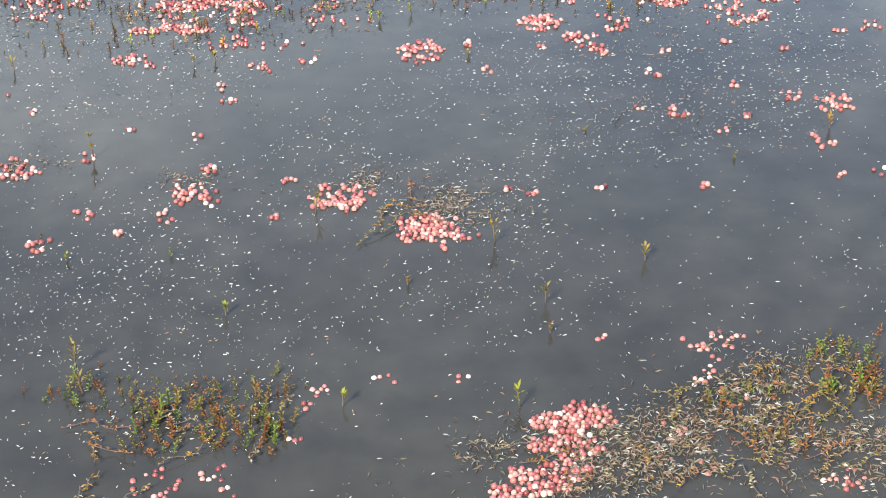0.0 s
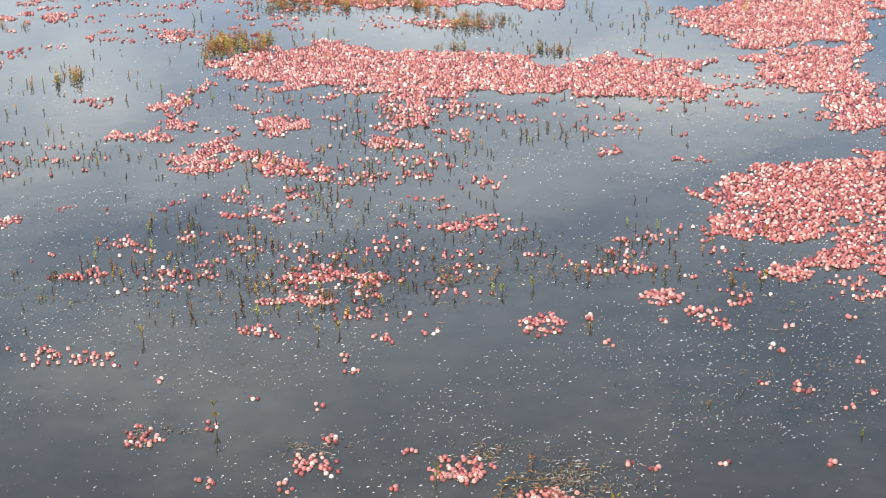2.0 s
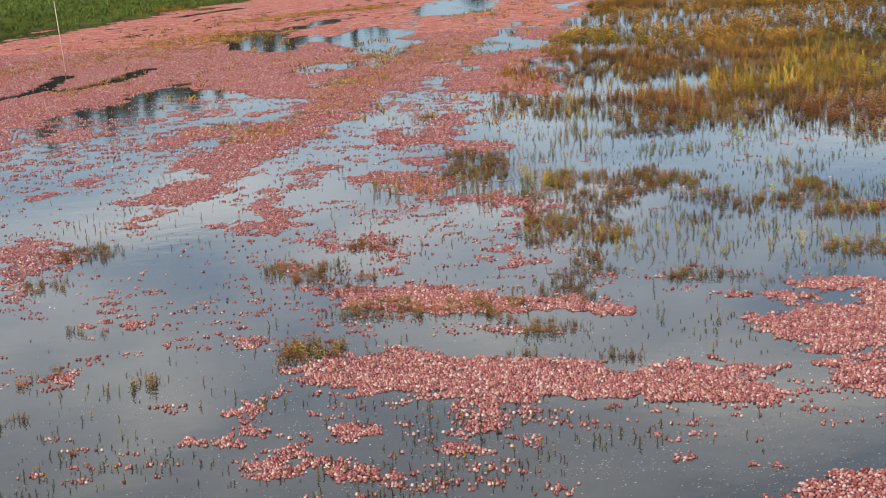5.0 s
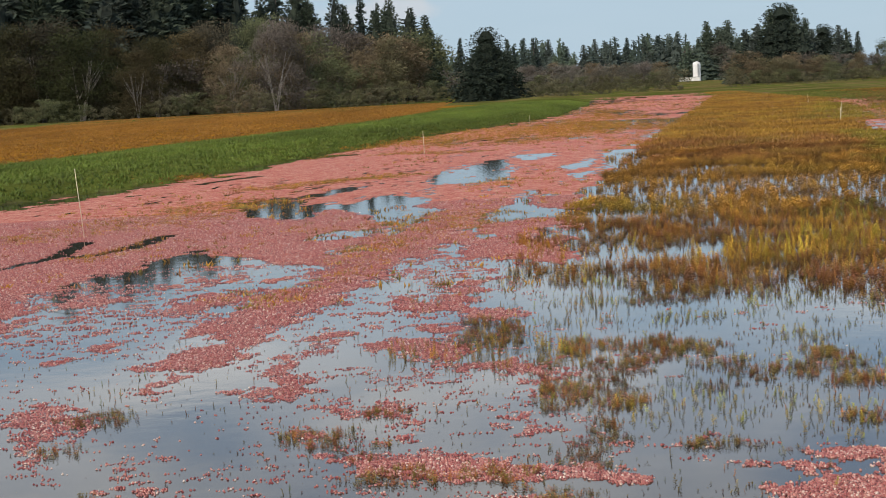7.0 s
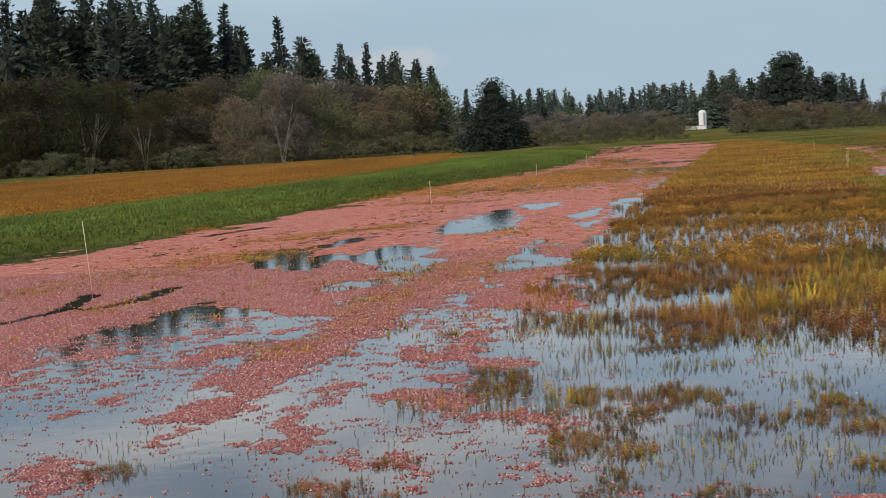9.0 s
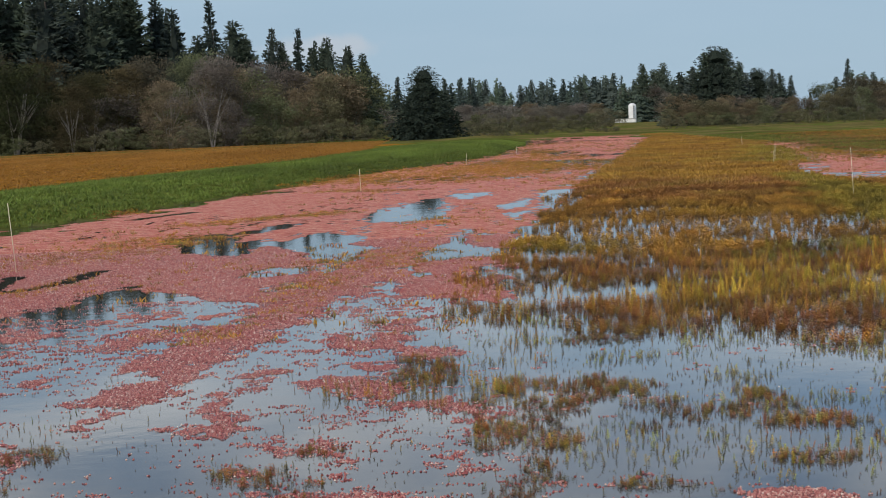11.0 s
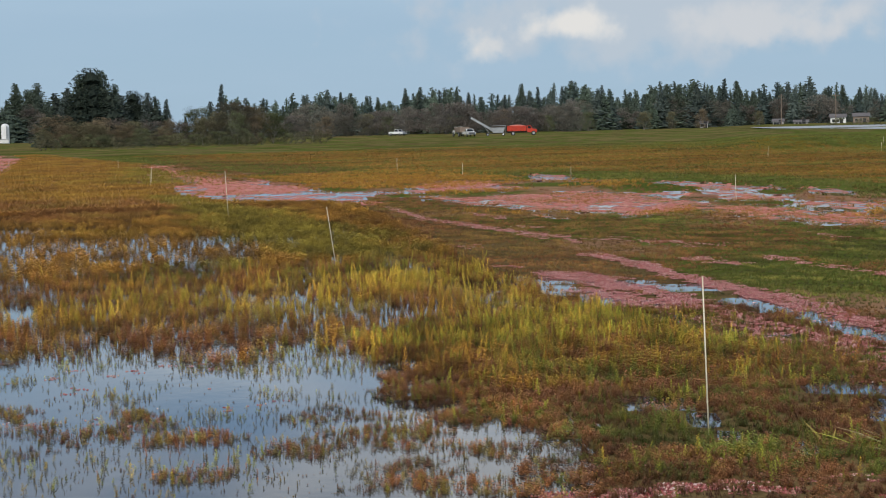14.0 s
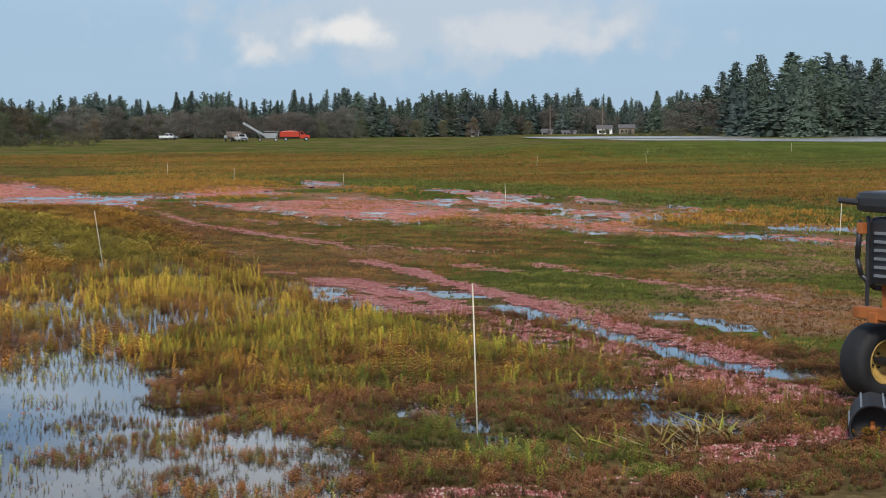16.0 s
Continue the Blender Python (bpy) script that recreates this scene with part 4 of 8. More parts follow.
LANE_MATS_a = [
    (20.38, 59.10, 18.74, 50.53, 0.17, 0.6),
    (18.74, 50.53, 18.61, 46.36, 0.30, 0.6),
    (18.61, 46.36, 18.42, 43.37, 0.26, 0.6),
    (18.42, 43.37, 18.48, 39.77, 0.29, 0.6),
    (18.48, 39.77, 17.97, 37.68, 0.12, 0.6),
    (16.65, 34.33, 16.33, 31.50, 0.26, 0.95),
    (16.33, 31.50, 15.70, 28.42, 0.22, 0.95),
    (15.70, 28.42, 15.42, 26.03, 0.30, 0.95),
    (15.42, 26.03, 15.01, 23.53, 0.29, 0.95),
    (15.01, 23.53, 14.66, 21.41, 0.30, 0.95),
    (14.66, 21.41, 14.37, 19.58, 0.34, 0.95),
    (14.37, 19.58, 13.85, 16.90, 0.34, 0.95),
    (20.94, 52.16, 20.59, 48.46, 0.19, 0.5),
    (19.40, 44.84, 19.62, 43.75, 0.30, 0.5),
    (18.13, 42.70, 17.80, 38.98, 0.14, 0.45),
    (14.01, 30.45, 13.99, 28.13, 0.40, 0.8),
]
LANE_MATS_b = [
    (13.99, 28.13, 13.74, 25.87, 0.33, 0.8),
    (13.74, 25.87, 13.48, 23.46, 0.34, 0.8),
    (13.48, 23.46, 12.99, 20.37, 0.30, 0.8),
    (12.99, 20.37, 12.79, 18.41, 0.34, 0.8),
    (13.11, 26.82, 13.01, 23.73, 0.39, 0.75),
    (12.71, 22.12, 12.33, 19.32, 0.31, 0.6),
    (12.66, 18.48, 12.38, 16.87, 0.31, 0.75),
    (12.38, 16.87, 12.40, 15.81, 0.46, 0.75),
    (12.40, 15.81, 12.16, 14.53, 0.36, 0.75),
    (19.25, 30.85, 19.06, 28.84, 0.26, 0.55),
    (19.06, 28.84, 18.78, 26.13, 0.23, 0.55),
    (18.78, 26.13, 18.95, 24.50, 0.30, 0.55),
    (18.95, 24.50, 18.83, 22.52, 0.28, 0.55),
    (17.93, 31.69, 17.92, 30.02, 0.28, 0.5),
    (19.12, 38.11, 19.62, 34.41, 0.66, 0.35),
    (24.25, 37.20, 23.80, 35.01, 0.16, 0.4),
]
LANE_MATS_c = [
    (17.91, 22.85, 17.45, 20.23, 0.33, 0.35),
    (5.64, 12.19, 6.04, 11.98, 0.19, 0.85),
    (6.04, 11.98, 6.77, 11.89, 0.18, 0.85),
    (7.11, 12.01, 7.80, 11.80, 0.13, 0.7),
    (7.80, 11.80, 8.18, 11.70, 0.13, 0.7),
    (9.30, 12.00, 9.99, 11.93, 0.22, 0.6),
    (8.32, 10.67, 8.66, 10.33, 0.16, 0.7),
    (14.41, 38.88, 15.00, 38.49, 0.75, 0.4),
    (13.31, 32.89, 13.86, 32.07, 0.35, 0.4),
]
LANE_MATS_near = [
    (9.51, 12.22, 10.47, 12.34, 0.23, 0.8),
    (10.47, 12.34, 11.40, 12.51, 0.22, 0.8),
    (12.54, 17.75, 12.43, 16.21, 0.32, 0.7),
    (12.43, 16.21, 12.61, 14.87, 0.39, 0.7),
    (12.61, 14.87, 12.62, 13.95, 0.32, 0.7),
    (6.57, 12.10, 7.38, 11.48, 0.15, 0.8),
    (7.85, 11.85, 8.12, 11.50, 0.13, 0.6),
]
LANE_MATS = LANE_MATS_a + LANE_MATS_b + LANE_MATS_c + LANE_MATS_near
LANE_WATER_a = [
    (11.62, 27.14, 12.25, 27.33, 0.67, 0.85),
    (12.25, 27.33, 12.60, 26.00, 0.56, 0.85),
    (12.60, 26.00, 12.53, 24.99, 0.27, 0.85),
    (13.04, 29.36, 13.50, 29.08, 0.46, 0.8),
    (13.93, 27.78, 14.43, 27.61, 0.43, 1),
    (14.46, 27.46, 14.99, 26.29, 0.33, 0.9),
    (13.17, 24.61, 13.29, 24.05, 0.28, 0.7),
    (14.53, 24.43, 14.43, 22.62, 0.37, 1),
    (14.43, 22.62, 13.87, 20.25, 0.25, 1),
    (13.87, 20.25, 13.57, 18.49, 0.27, 1),
    (13.57, 18.49, 13.43, 17.13, 0.29, 1),
    (13.43, 17.13, 13.49, 15.72, 0.33, 1),
    (16.07, 22.13, 16.08, 21.20, 0.24, 1),
    (16.08, 21.20, 15.79, 19.38, 0.21, 1),
    (12.29, 22.78, 12.56, 22.20, 0.30, 0.7),
    (10.14, 15.72, 10.91, 16.04, 0.23, 0.8),
]
LANE_WATER_b = [
    (10.91, 16.04, 11.05, 15.58, 0.33, 0.8),
    (10.35, 14.20, 10.70, 13.63, 0.38, 0.75),
    (8.30, 15.78, 8.65, 15.67, 0.28, 0.7),
    (8.26, 14.72, 8.51, 14.80, 0.18, 0.6),
    (11.66, 16.11, 12.04, 15.66, 0.21, 0.6),
    (9.16, 12.52, 9.62, 12.89, 0.10, 0.6),
    (5.67, 12.58, 5.80, 12.21, 0.15, 0.85),
    (8.12, 14.09, 8.28, 13.93, 0.17, 0.5),
    (8.55, 13.40, 8.43, 13.05, 0.10, 0.5),
    (8.39, 10.76, 8.91, 10.63, 0.11, 0.8),
    (12.32, 21.13, 12.78, 20.49, 0.30, 0.6),
    (11.29, 20.60, 11.38, 20.13, 0.16, 0.5),
]
LANE_WATER = LANE_WATER_a + LANE_WATER_b
FAR_PINK_a = [
    (1, [(28.33, 147.00), (30.65, 144.27), (24.10, 111.78), (25.00, 107.61), (24.43, 88.25), (24.20, 83.21), (22.00, 72.13), (21.39, 62.71), (19.43, 60.87), (18.81, 64.72), (18.20, 70.22), (16.93, 76.28), (18.79, 90.02), (20.79, 95.02), (25.05, 121.78)]),
    (0.9, [(28.80, 79.19), (33.03, 83.83), (33.39, 77.11), (29.62, 69.68), (27.58, 71.39), (24.85, 69.79)]),
    (0.9, [(23.48, 67.36), (25.80, 65.50), (28.81, 66.55), (32.61, 67.18), (31.64, 57.66), (31.53, 54.85), (28.53, 49.63), (25.21, 47.83), (24.47, 50.43), (23.22, 52.21), (23.64, 55.63), (23.57, 61.02)]),
    (0.75, [(38.23, 66.50), (37.80, 62.85), (35.06, 54.97), (34.01, 52.93), (31.75, 53.59), (31.36, 54.98)]),
]
FAR_PINK_b = [
    (1, [(29.85, 51.94), (31.28, 50.86), (30.45, 46.06), (30.07, 42.44), (29.10, 39.70), (30.44, 37.20), (31.08, 33.91), (29.78, 32.48), (28.56, 36.46), (27.28, 38.49), (27.15, 41.06), (27.31, 44.41), (27.31, 47.52)]),
    (0.5, [(33.54, 52.21), (35.06, 49.48), (35.90, 47.37), (33.58, 44.60), (31.23, 44.67), (30.95, 47.83)]),
    (0.4, [(34.35, 45.32), (34.56, 42.24), (34.45, 37.59), (32.51, 35.47), (32.11, 39.24), (32.35, 42.68)]),
]
FAR_PINK = FAR_PINK_a + FAR_PINK_b
FAR_POOLS_a = [
    (1, [(18.19, 86.47), (20.66, 91.64), (19.32, 82.66), (17.59, 78.09), (17.31, 81.68)]),
    (0.8, [(23.61, 97.42), (26.92, 99.73), (25.59, 93.04), (22.66, 90.97)]),
    (1, [(16.71, 76.46), (19.78, 76.28), (21.87, 76.16), (25.52, 74.76), (24.86, 71.30), (22.50, 68.14), (21.58, 62.57), (19.49, 62.47), (19.64, 68.41), (17.46, 70.15), (16.58, 73.61)]),
    (0.6, [(23.26, 84.04), (22.74, 75.44), (20.99, 72.21)]),
    (1, [(40.65, 92.17), (41.06, 87.51), (38.65, 80.97), (35.37, 79.49)]),
    (1, [(39.96, 76.40), (40.13, 73.13), (40.02, 67.55), (39.89, 63.45), (38.49, 60.78), (37.85, 64.36), (37.81, 69.46)]),
    (1, [(33.38, 62.81), (35.05, 62.89), (32.88, 58.53), (31.99, 59.24)]),
]
FAR_POOLS_b = [
    (1, [(26.83, 55.76), (28.42, 56.15), (29.48, 53.74), (27.51, 51.77), (25.73, 51.70), (25.60, 53.20)]),
    (0.8, [(22.49, 51.03), (23.86, 50.88), (22.30, 47.99), (21.57, 48.51)]),
    (0.8, [(24.18, 48.58), (25.22, 48.63), (23.84, 46.15)]),
    (1, [(39.93, 62.61), (40.48, 59.13), (37.87, 54.55), (37.62, 57.31)]),
    (0.8, [(34.38, 55.50), (35.23, 54.83), (33.84, 53.06)]),
    (1, [(32.87, 51.16), (34.91, 49.60), (33.85, 48.43), (31.95, 49.38)]),
    (1, [(39.44, 54.54), (38.86, 51.96), (37.81, 48.92), (36.56, 49.88)]),
    (0.8, [(27.58, 41.42), (28.00, 39.51), (26.65, 38.92), (26.85, 40.62)]),
    (1, [(29.44, 37.59), (29.98, 36.63), (30.06, 33.81), (28.99, 35.61)]),
    (0.7, [(52.10, 68.53), (52.04, 66.46), (48.96, 63.35), (49.44, 64.81)]),
]
FAR_POOLS_c = [
    (0.6, [(31.37, 44.57), (32.61, 44.48), (31.33, 43.03)]),
    (1, [(38.12, 48.68), (38.74, 48.20), (37.10, 46.46)]),
]
FAR_POOLS = FAR_POOLS_a + FAR_POOLS_b + FAR_POOLS_c
AMBER_ZONE_a = [
    (0.85, [(-2.36, 81.34), (-0.19, 99.59), (3.84, 121.12), (9.06, 154.84), (11.97, 104.74), (7.12, 73.32), (4.79, 64.93), (2.51, 80.97)]),
    (0.6, [(-5.72, 82.84), (-1.51, 98.88), (-1.35, 87.38), (-4.82, 77.04)]),
]
AMBER_ZONE = AMBER_ZONE_a
BROWN_FRINGE_a = [
    (0.9, [(35.61, 181.59), (40.99, 157.76), (36.38, 113.79), (32.14, 100.56), (25.57, 105.48), (26.76, 124.07)]),
    (0.9, [(17.93, 57.49), (19.93, 56.00), (16.91, 42.14), (13.77, 37.16), (15.08, 46.25)]),
    (0.8, [(26.03, 44.60), (26.65, 38.92), (28.52, 34.85), (27.20, 33.23), (25.09, 36.64), (24.22, 41.50)]),
]
BROWN_FRINGE = BROWN_FRINGE_a
ORANGE_FRINGE_a = [
    (0.9, [(28.10, 101.49), (39.40, 110.56), (37.51, 88.23), (34.47, 78.18), (26.84, 75.36), (23.78, 77.96)]),
    (0.8, [(26.08, 70.28), (30.65, 72.11), (29.53, 68.20), (25.42, 65.80)]),
    (0.7, [(37.67, 79.59), (37.93, 73.10), (34.74, 68.63), (33.91, 71.06)]),
    (0.9, [(26.81, 50.45), (29.08, 50.59), (27.31, 47.52), (25.50, 47.23)]),
    (0.8, [(33.79, 48.01), (39.17, 47.87), (39.11, 44.01), (33.81, 38.04), (32.11, 39.24), (30.56, 42.83)]),
    (0.7, [(22.06, 54.42), (23.08, 51.44), (21.42, 48.61), (21.25, 51.93)]),
]
ORANGE_FRINGE = ORANGE_FRINGE_a

SPRIGS = [
    (-0.07, 5.30, 0.14),
    (0.55, 5.02, 0.13),
    (1.04, 4.84, 0.08),
    (0.67, 4.62, 0.10),
    (0.23, 4.78, 0.04),
    (-0.37, 4.66, 0.06),
    (-0.90, 5.83, 0.14),
    (-0.93, 5.07, 0.04),
    (0.52, 4.06, 0.10),
    (-0.83, 4.42, 0.15),
    (-0.37, 7.04, 0.08),
    (-0.55, 6.62, 0.07),
    (-0.46, 6.66, 0.06),
    (0.40, 7.06, 0.07),
    (0.25, 7.00, 0.06),
    (-1.31, 6.66, 0.08),
    (-0.57, 5.06, 0.04),
    (1.51, 5.53, 0.03),
    (0.61, 6.58, 0.05),
    (1.93, 5.73, 0.08),
    (0.99, 5.83, 0.03),
    (0.66, 4.44, 0.05),
    (-0.01, 4.12, 0.07),
    (-0.27, 4.21, 0.07),
    (-0.79, 4.27, 0.11),
    (-1.03, 5.25, 0.02),
]
VINE_BUSHES = [
    (-0.79, 4.25, 0.09),
    (-0.53, 4.14, 0.12),
    (-0.56, 4.06, 0.08),
    (-0.48, 4.17, 0.08),
    (-0.52, 4.00, 0.09),
    (-0.41, 3.99, 0.06),
    (-0.45, 4.26, 0.05),
    (-0.36, 4.25, 0.06),
    (-0.34, 4.09, 0.10),
    (-0.29, 4.15, 0.08),
    (-0.24, 4.03, 0.11),
    (-0.27, 3.96, 0.08),
    (-0.21, 4.20, 0.07),
    (-0.51, 4.32, 0.03),
    (-0.89, 4.31, 0.04),
    (-0.66, 4.21, 0.06),
    (-0.70, 4.29, 0.06),
    (1.25, 4.06, 0.08),
    (1.21, 3.82, 0.07),
    (1.49, 4.19, 0.09),
    (1.50, 4.04, 0.13),
    (1.57, 4.03, 0.11),
    (1.25, 3.84, 0.06),
    (1.04, 3.96, 0.05),
    (1.56, 4.24, 0.09),
    (1.13, 3.99, 0.07),
    (1.13, 3.84, 0.04),
    (1.35, 3.91, 0.06),
]


def line(pairs):
    ks, vs = zip(*pairs)
    return lambda v: np.interp(v, ks, vs)


dike_foot = line([(0, -30), (30, -21), (52, -15.9), (60, -11.9), (73, -9.8), (105, -3.5), (139, 4.7), (190, 10), (240, 13)])
pink_edge = line([(18, -0.4), (23, 0.2), (34, 1.3), (47, 3.1), (74, 5.9), (210, 26), (240, 28)])
lane_edge = line([(10, 11.4), (16, 11.7), (22, 12.0), (30, 13.0), (61, 19.8), (86, 18), (120, 20), (200, 28)])
path_line = line([(5, 12.8), (19.3, 14.7), (61.4, 20.4), (90, 20), (160, 30)])
far_edge = line([(20, 37), (49, 37.2), (57, 38.7), (73, 40), (87, 39), (107, 31), (156, 30.5), (240, 33)])
orange_edge = line([(40, 85), (120, 91), (181, 99), (200, 77), (293, 70), (400, 60)])
bed_front = line([(0, 26), (1.1, 25.6), (2.2, 24.2), (4.5, 23.1), (5.8, 22.6), (6.7, 21.6), (7.2, 19.5), (7.5, 16.5), (12, 14.5)])
pool_edge = line([(10, 5.4), (12.5, 5.9), (14.4, 6.4), (16, 6.7), (17.4, 6.6), (19.5, 7.2), (22, 7.8), (24, 8.4)])


def low_side(x, y):
    """ragged rim between the pool and the wet low ground"""
    return pool_edge(y) + 0.9 * (fbm(x * 0.8 + 3, y * 0.8) - 0.5) + 0.9 * (fbm(x * 2.6, y * 2.2) - 0.5)


def ground_height(x, y):
    r = np.hypot(x, y)
    h = np.full(np.shape(x), -0.12) + 0.05 * (fbm(x * 0.8, y * 0.8) - 0.5)
    foot = dike_foot(y)
    out = foot - x
    left = np.interp(out, [0, 0.4, 3, 8, 16, 60], [-0.12, 0.02, 0.45, 0.55, 0.2, 0.15])
    h = np.where((out > 0) & (y > 20), left, h)
    right = (x > path_line(y)) & (y > 5)
    land = 0.05 + 0.05 * (fbm(x * 0.7, y * 0.7) - 0.5)
    pink = areas(x, y, FAR_POOLS, 0.5, 0.7)
    land = land - 0.11 * smooth(0.2, 0.6, pink) * (r < 130)
    shoal = smooth(0.05, 0.3, areas(x, y, FAR_PINK, 0.35, 1.2)) * (r < 170)
    land = land * (1 - shoal) - 0.03 * shoal - 0.06 * shoal * smooth(0.2, 0.6, pink)
    land = land - np.where((r < 40), 0.14 * patches(x, y, LANE_WATER, 1.4), 0)
    h = np.where(right, land, h)
    h = np.where((y > 62) & (x > pink_edge(y) + 0.5) & (x <= path_line(y)), 0.03 - 0.12 * np.maximum(smooth(0.2, 0.6, pink) * (r < 130), 0.5 * shoal), h)
    low = (x > low_side(x, y)) & (x <= path_line(y)) & (y > 9) & ((y < 24) | (x > lane_edge(y) - 1.2)) & (y < 66)
    bench = 0.015 + 0.03 * (fbm(x * 1.1, y * 1.1) - 0.5)
    side = (y > 9) & (y < 66) & (x > path_line(y)) & (x < path_line(y) + 3)
    w = smooth(0, 2.6, x - path_line(y))
    h = np.where(side, (land + 0.14 * patches(x, y, LANE_WATER, 1.4)) * w + bench * (1 - w) - 0.14 * patches(x, y, LANE_WATER, 1.4), h)
    h = np.where(low, 0.015 + 0.03 * (fbm(x * 1.1, y * 1.1) - 0.5) - 0.12 * patches(x, y, LANE_WATER, 1.4), h)
    bank = np.clip((2.4 - y) * 0.6, 0, 1.3)
    h = np.where((y < 2.4) & (r < 200), np.maximum(h, bank - 0.02), h)
    h = np.where(y > np.interp(x, [-60, 0, 30, 80], [230, 238, 215, 190]), np.maximum(h, 0.12), h)
    az = np.degrees(np.arctan2(x, y))
    rise = 0.75 * smooth(29, 32.5, az) * smooth(150, 188, r) * smooth(75, 60, az) * (1 + 0.16 * (r <= 260))
    return np.where(r > 260, 0.15 + 0.1 * fbm(x * 0.02, y * 0.02), h) + rise


def ground_colour(x, y):
    n, m = fbm(x * 0.22, y * 0.22)[..., None], fbm(x * 0.05, y * 0.9)[..., None]
    mud = np.array([0.11, 0.085, 0.055]) * (0.7 + 0.6 * n)
    grass = np.array([0.105, 0.125, 0.028]) * (0.75 + 0.5 * n)
    orange = np.array([0.31, 0.145, 0.022]) * (0.75 + 0.5 * m)
    brown = np.array([0.24, 0.14, 0.078]) * (0.7 + 0.6 * n)
    c = mud + 0 * n
    foot = dike_foot(y)[..., None]
    X, Y = x[..., None], y[..., None]
    out = foot - X
    west = np.where(out > 17 + 6 * (n - 0.5), orange, grass)
    west = np.where(out > 120, grass * 0.8, west)
    c = np.where((out > 0) & (Y > 20), west, c)
    right = (X > path_line(y)[..., None]) & (Y > 5)
    fe = far_edge(y)[..., None]
    band = np.where(n > 0.62, brown, grass)
    band = np.where((X > fe), grass, band)
    band = np.where((X > fe + 7 + 6 * (m - 0.5)), np.where(m > 0.5, orange * 0.35 + grass * 0.6, orange * 0.65 + brown * 0.3), band)
    band = np.where(X > orange_edge(y)[..., None] + 25 * (m - 0.5), grass * (0.95 + 0.35 * m), band)
    stranded = smooth(0.15, 0.5, areas(x, y, FAR_PINK, 0.4, 1.5))[..., None]
    band = band * (1 - stranded) + (brown * 0.9 + np.array([0.08, 0.02, 0.02])) * stranded
    c = np.where(right, band, c)
    low = (X > low_side(x, y)[..., None]) & (X <= path_line(y)[..., None]) & (Y > 9) & ((Y < 24) | ((X > lane_edge(y)[..., None] - 1.4) & (Y < 68)))
    c = np.where(low, brown * 0.42 + grass * 0.28 + 0.1 * m * brown, c)
    c = np.where((Y > 60) & (X > pink_edge(y)[..., None] - 0.3) & (X < np.maximum(lane_edge(y), path_line(y) * (y > 80))[..., None]), np.where(m > 0.5, brown * 1.2, grass * 0.5 + orange * 0.5), c)
    c = np.where(Y > np.interp(x, [-60, 0, 30, 80], [226, 234, 211, 186])[..., None], np.where(m > 0.55, grass, grass * 0.6 + brown * 0.4), c)
    return c


def polar_sheet(radii, angles, height, colour, mat, name):
    rr, aa = np.meshgrid(radii, angles, indexing="ij")
    x, y = rr * np.sin(aa), rr * np.cos(aa)
    z = height(x, y)
    v = np.stack([x, y, z], -1).reshape(-1, 3)
    n, m = rr.shape
    i = np.arange(n * m).reshape(n, m)
    j = np.roll(i, -1, 1)
    q = np.stack([i[:-1], i[1:], j[1:], j[:-1]], -1).reshape(-1, 4)[:, ::-1]
    me = mesh_from(name, v, q, mat, colour(x.ravel(), y.ravel()).reshape(-1, 3), True)
    return new(name, me)


fine = np.radians(np.arange(-24, 50, 0.25))
angles = np.concatenate([fine, np.radians(np.arange(50, 336, 4.0))])
radii = np.concatenate([np.geomspace(0.02, 3.0, 9), np.geomspace(3.2, 2600, 230)])
tagged(polar_sheet(radii, angles, ground_height, ground_colour, GROUND, "ground"), "muddy bog floor, grassy banks and orange vine fields", "ground", kind="structure")

# flood water, one still sheet
bm = bmesh.new()
bmesh.ops.create_grid(bm, x_segments=8, y_segments=8, size=0.5, matrix=Matrix.Translation((0, 125, 0)) @ Matrix.Diagonal((120, 260, 1, 1)))
tagged(part("water", bm, WATER, None), "still grey flood water over the cranberry bog", "water", kind="structure")
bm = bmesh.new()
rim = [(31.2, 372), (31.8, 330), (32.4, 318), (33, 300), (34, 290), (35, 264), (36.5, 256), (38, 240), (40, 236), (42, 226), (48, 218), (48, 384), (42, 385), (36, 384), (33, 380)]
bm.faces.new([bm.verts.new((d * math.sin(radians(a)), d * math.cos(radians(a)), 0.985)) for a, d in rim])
tagged(part("far_water", bm, WIND_WATER, None), "distant flooded bog reflecting the sky, partly by pale colour", "water", kind="structure")

# ---- floating berries ----
rng = np.random.RandomState(11)


def dome(n, rings, squash=1.0):
    """upper part of a berry"""
    v, f = [(0, 0, squash)], []
    for k in range(1, rings + 1):
        a = k / rings * math.radians(105)
        for j in range(n):
            b = 2 * math.pi * (j + 0.5 * (k % 2)) / n
            v.append((math.sin(a) * math.cos(b), math.sin(a) * math.sin(b), squash * math.cos(a)))
    for j in range(n):
        f.append((0, 1 + j, 1 + (j + 1) % n))
    for k in range(rings - 1):
        for j in range(n):
            a, b = 1 + k * n + j, 1 + k * n + (j + 1) % n
            c, d = a + n, b + n
            if k % 2 == 0:
                f += [(a, c, b), (b, c, d)]
            else:
                f += [(a, c, d), (a, d, b)]
    return np.array(v, float), np.array(f), np.ones(len(v))


BERRY_NEAR, BERRY_MID, BERRY_FAR = [dome(9, 4, 1.0), dome(9, 4, 0.88)], [dome(6, 2)], [dome(5, 1, 0.8)]


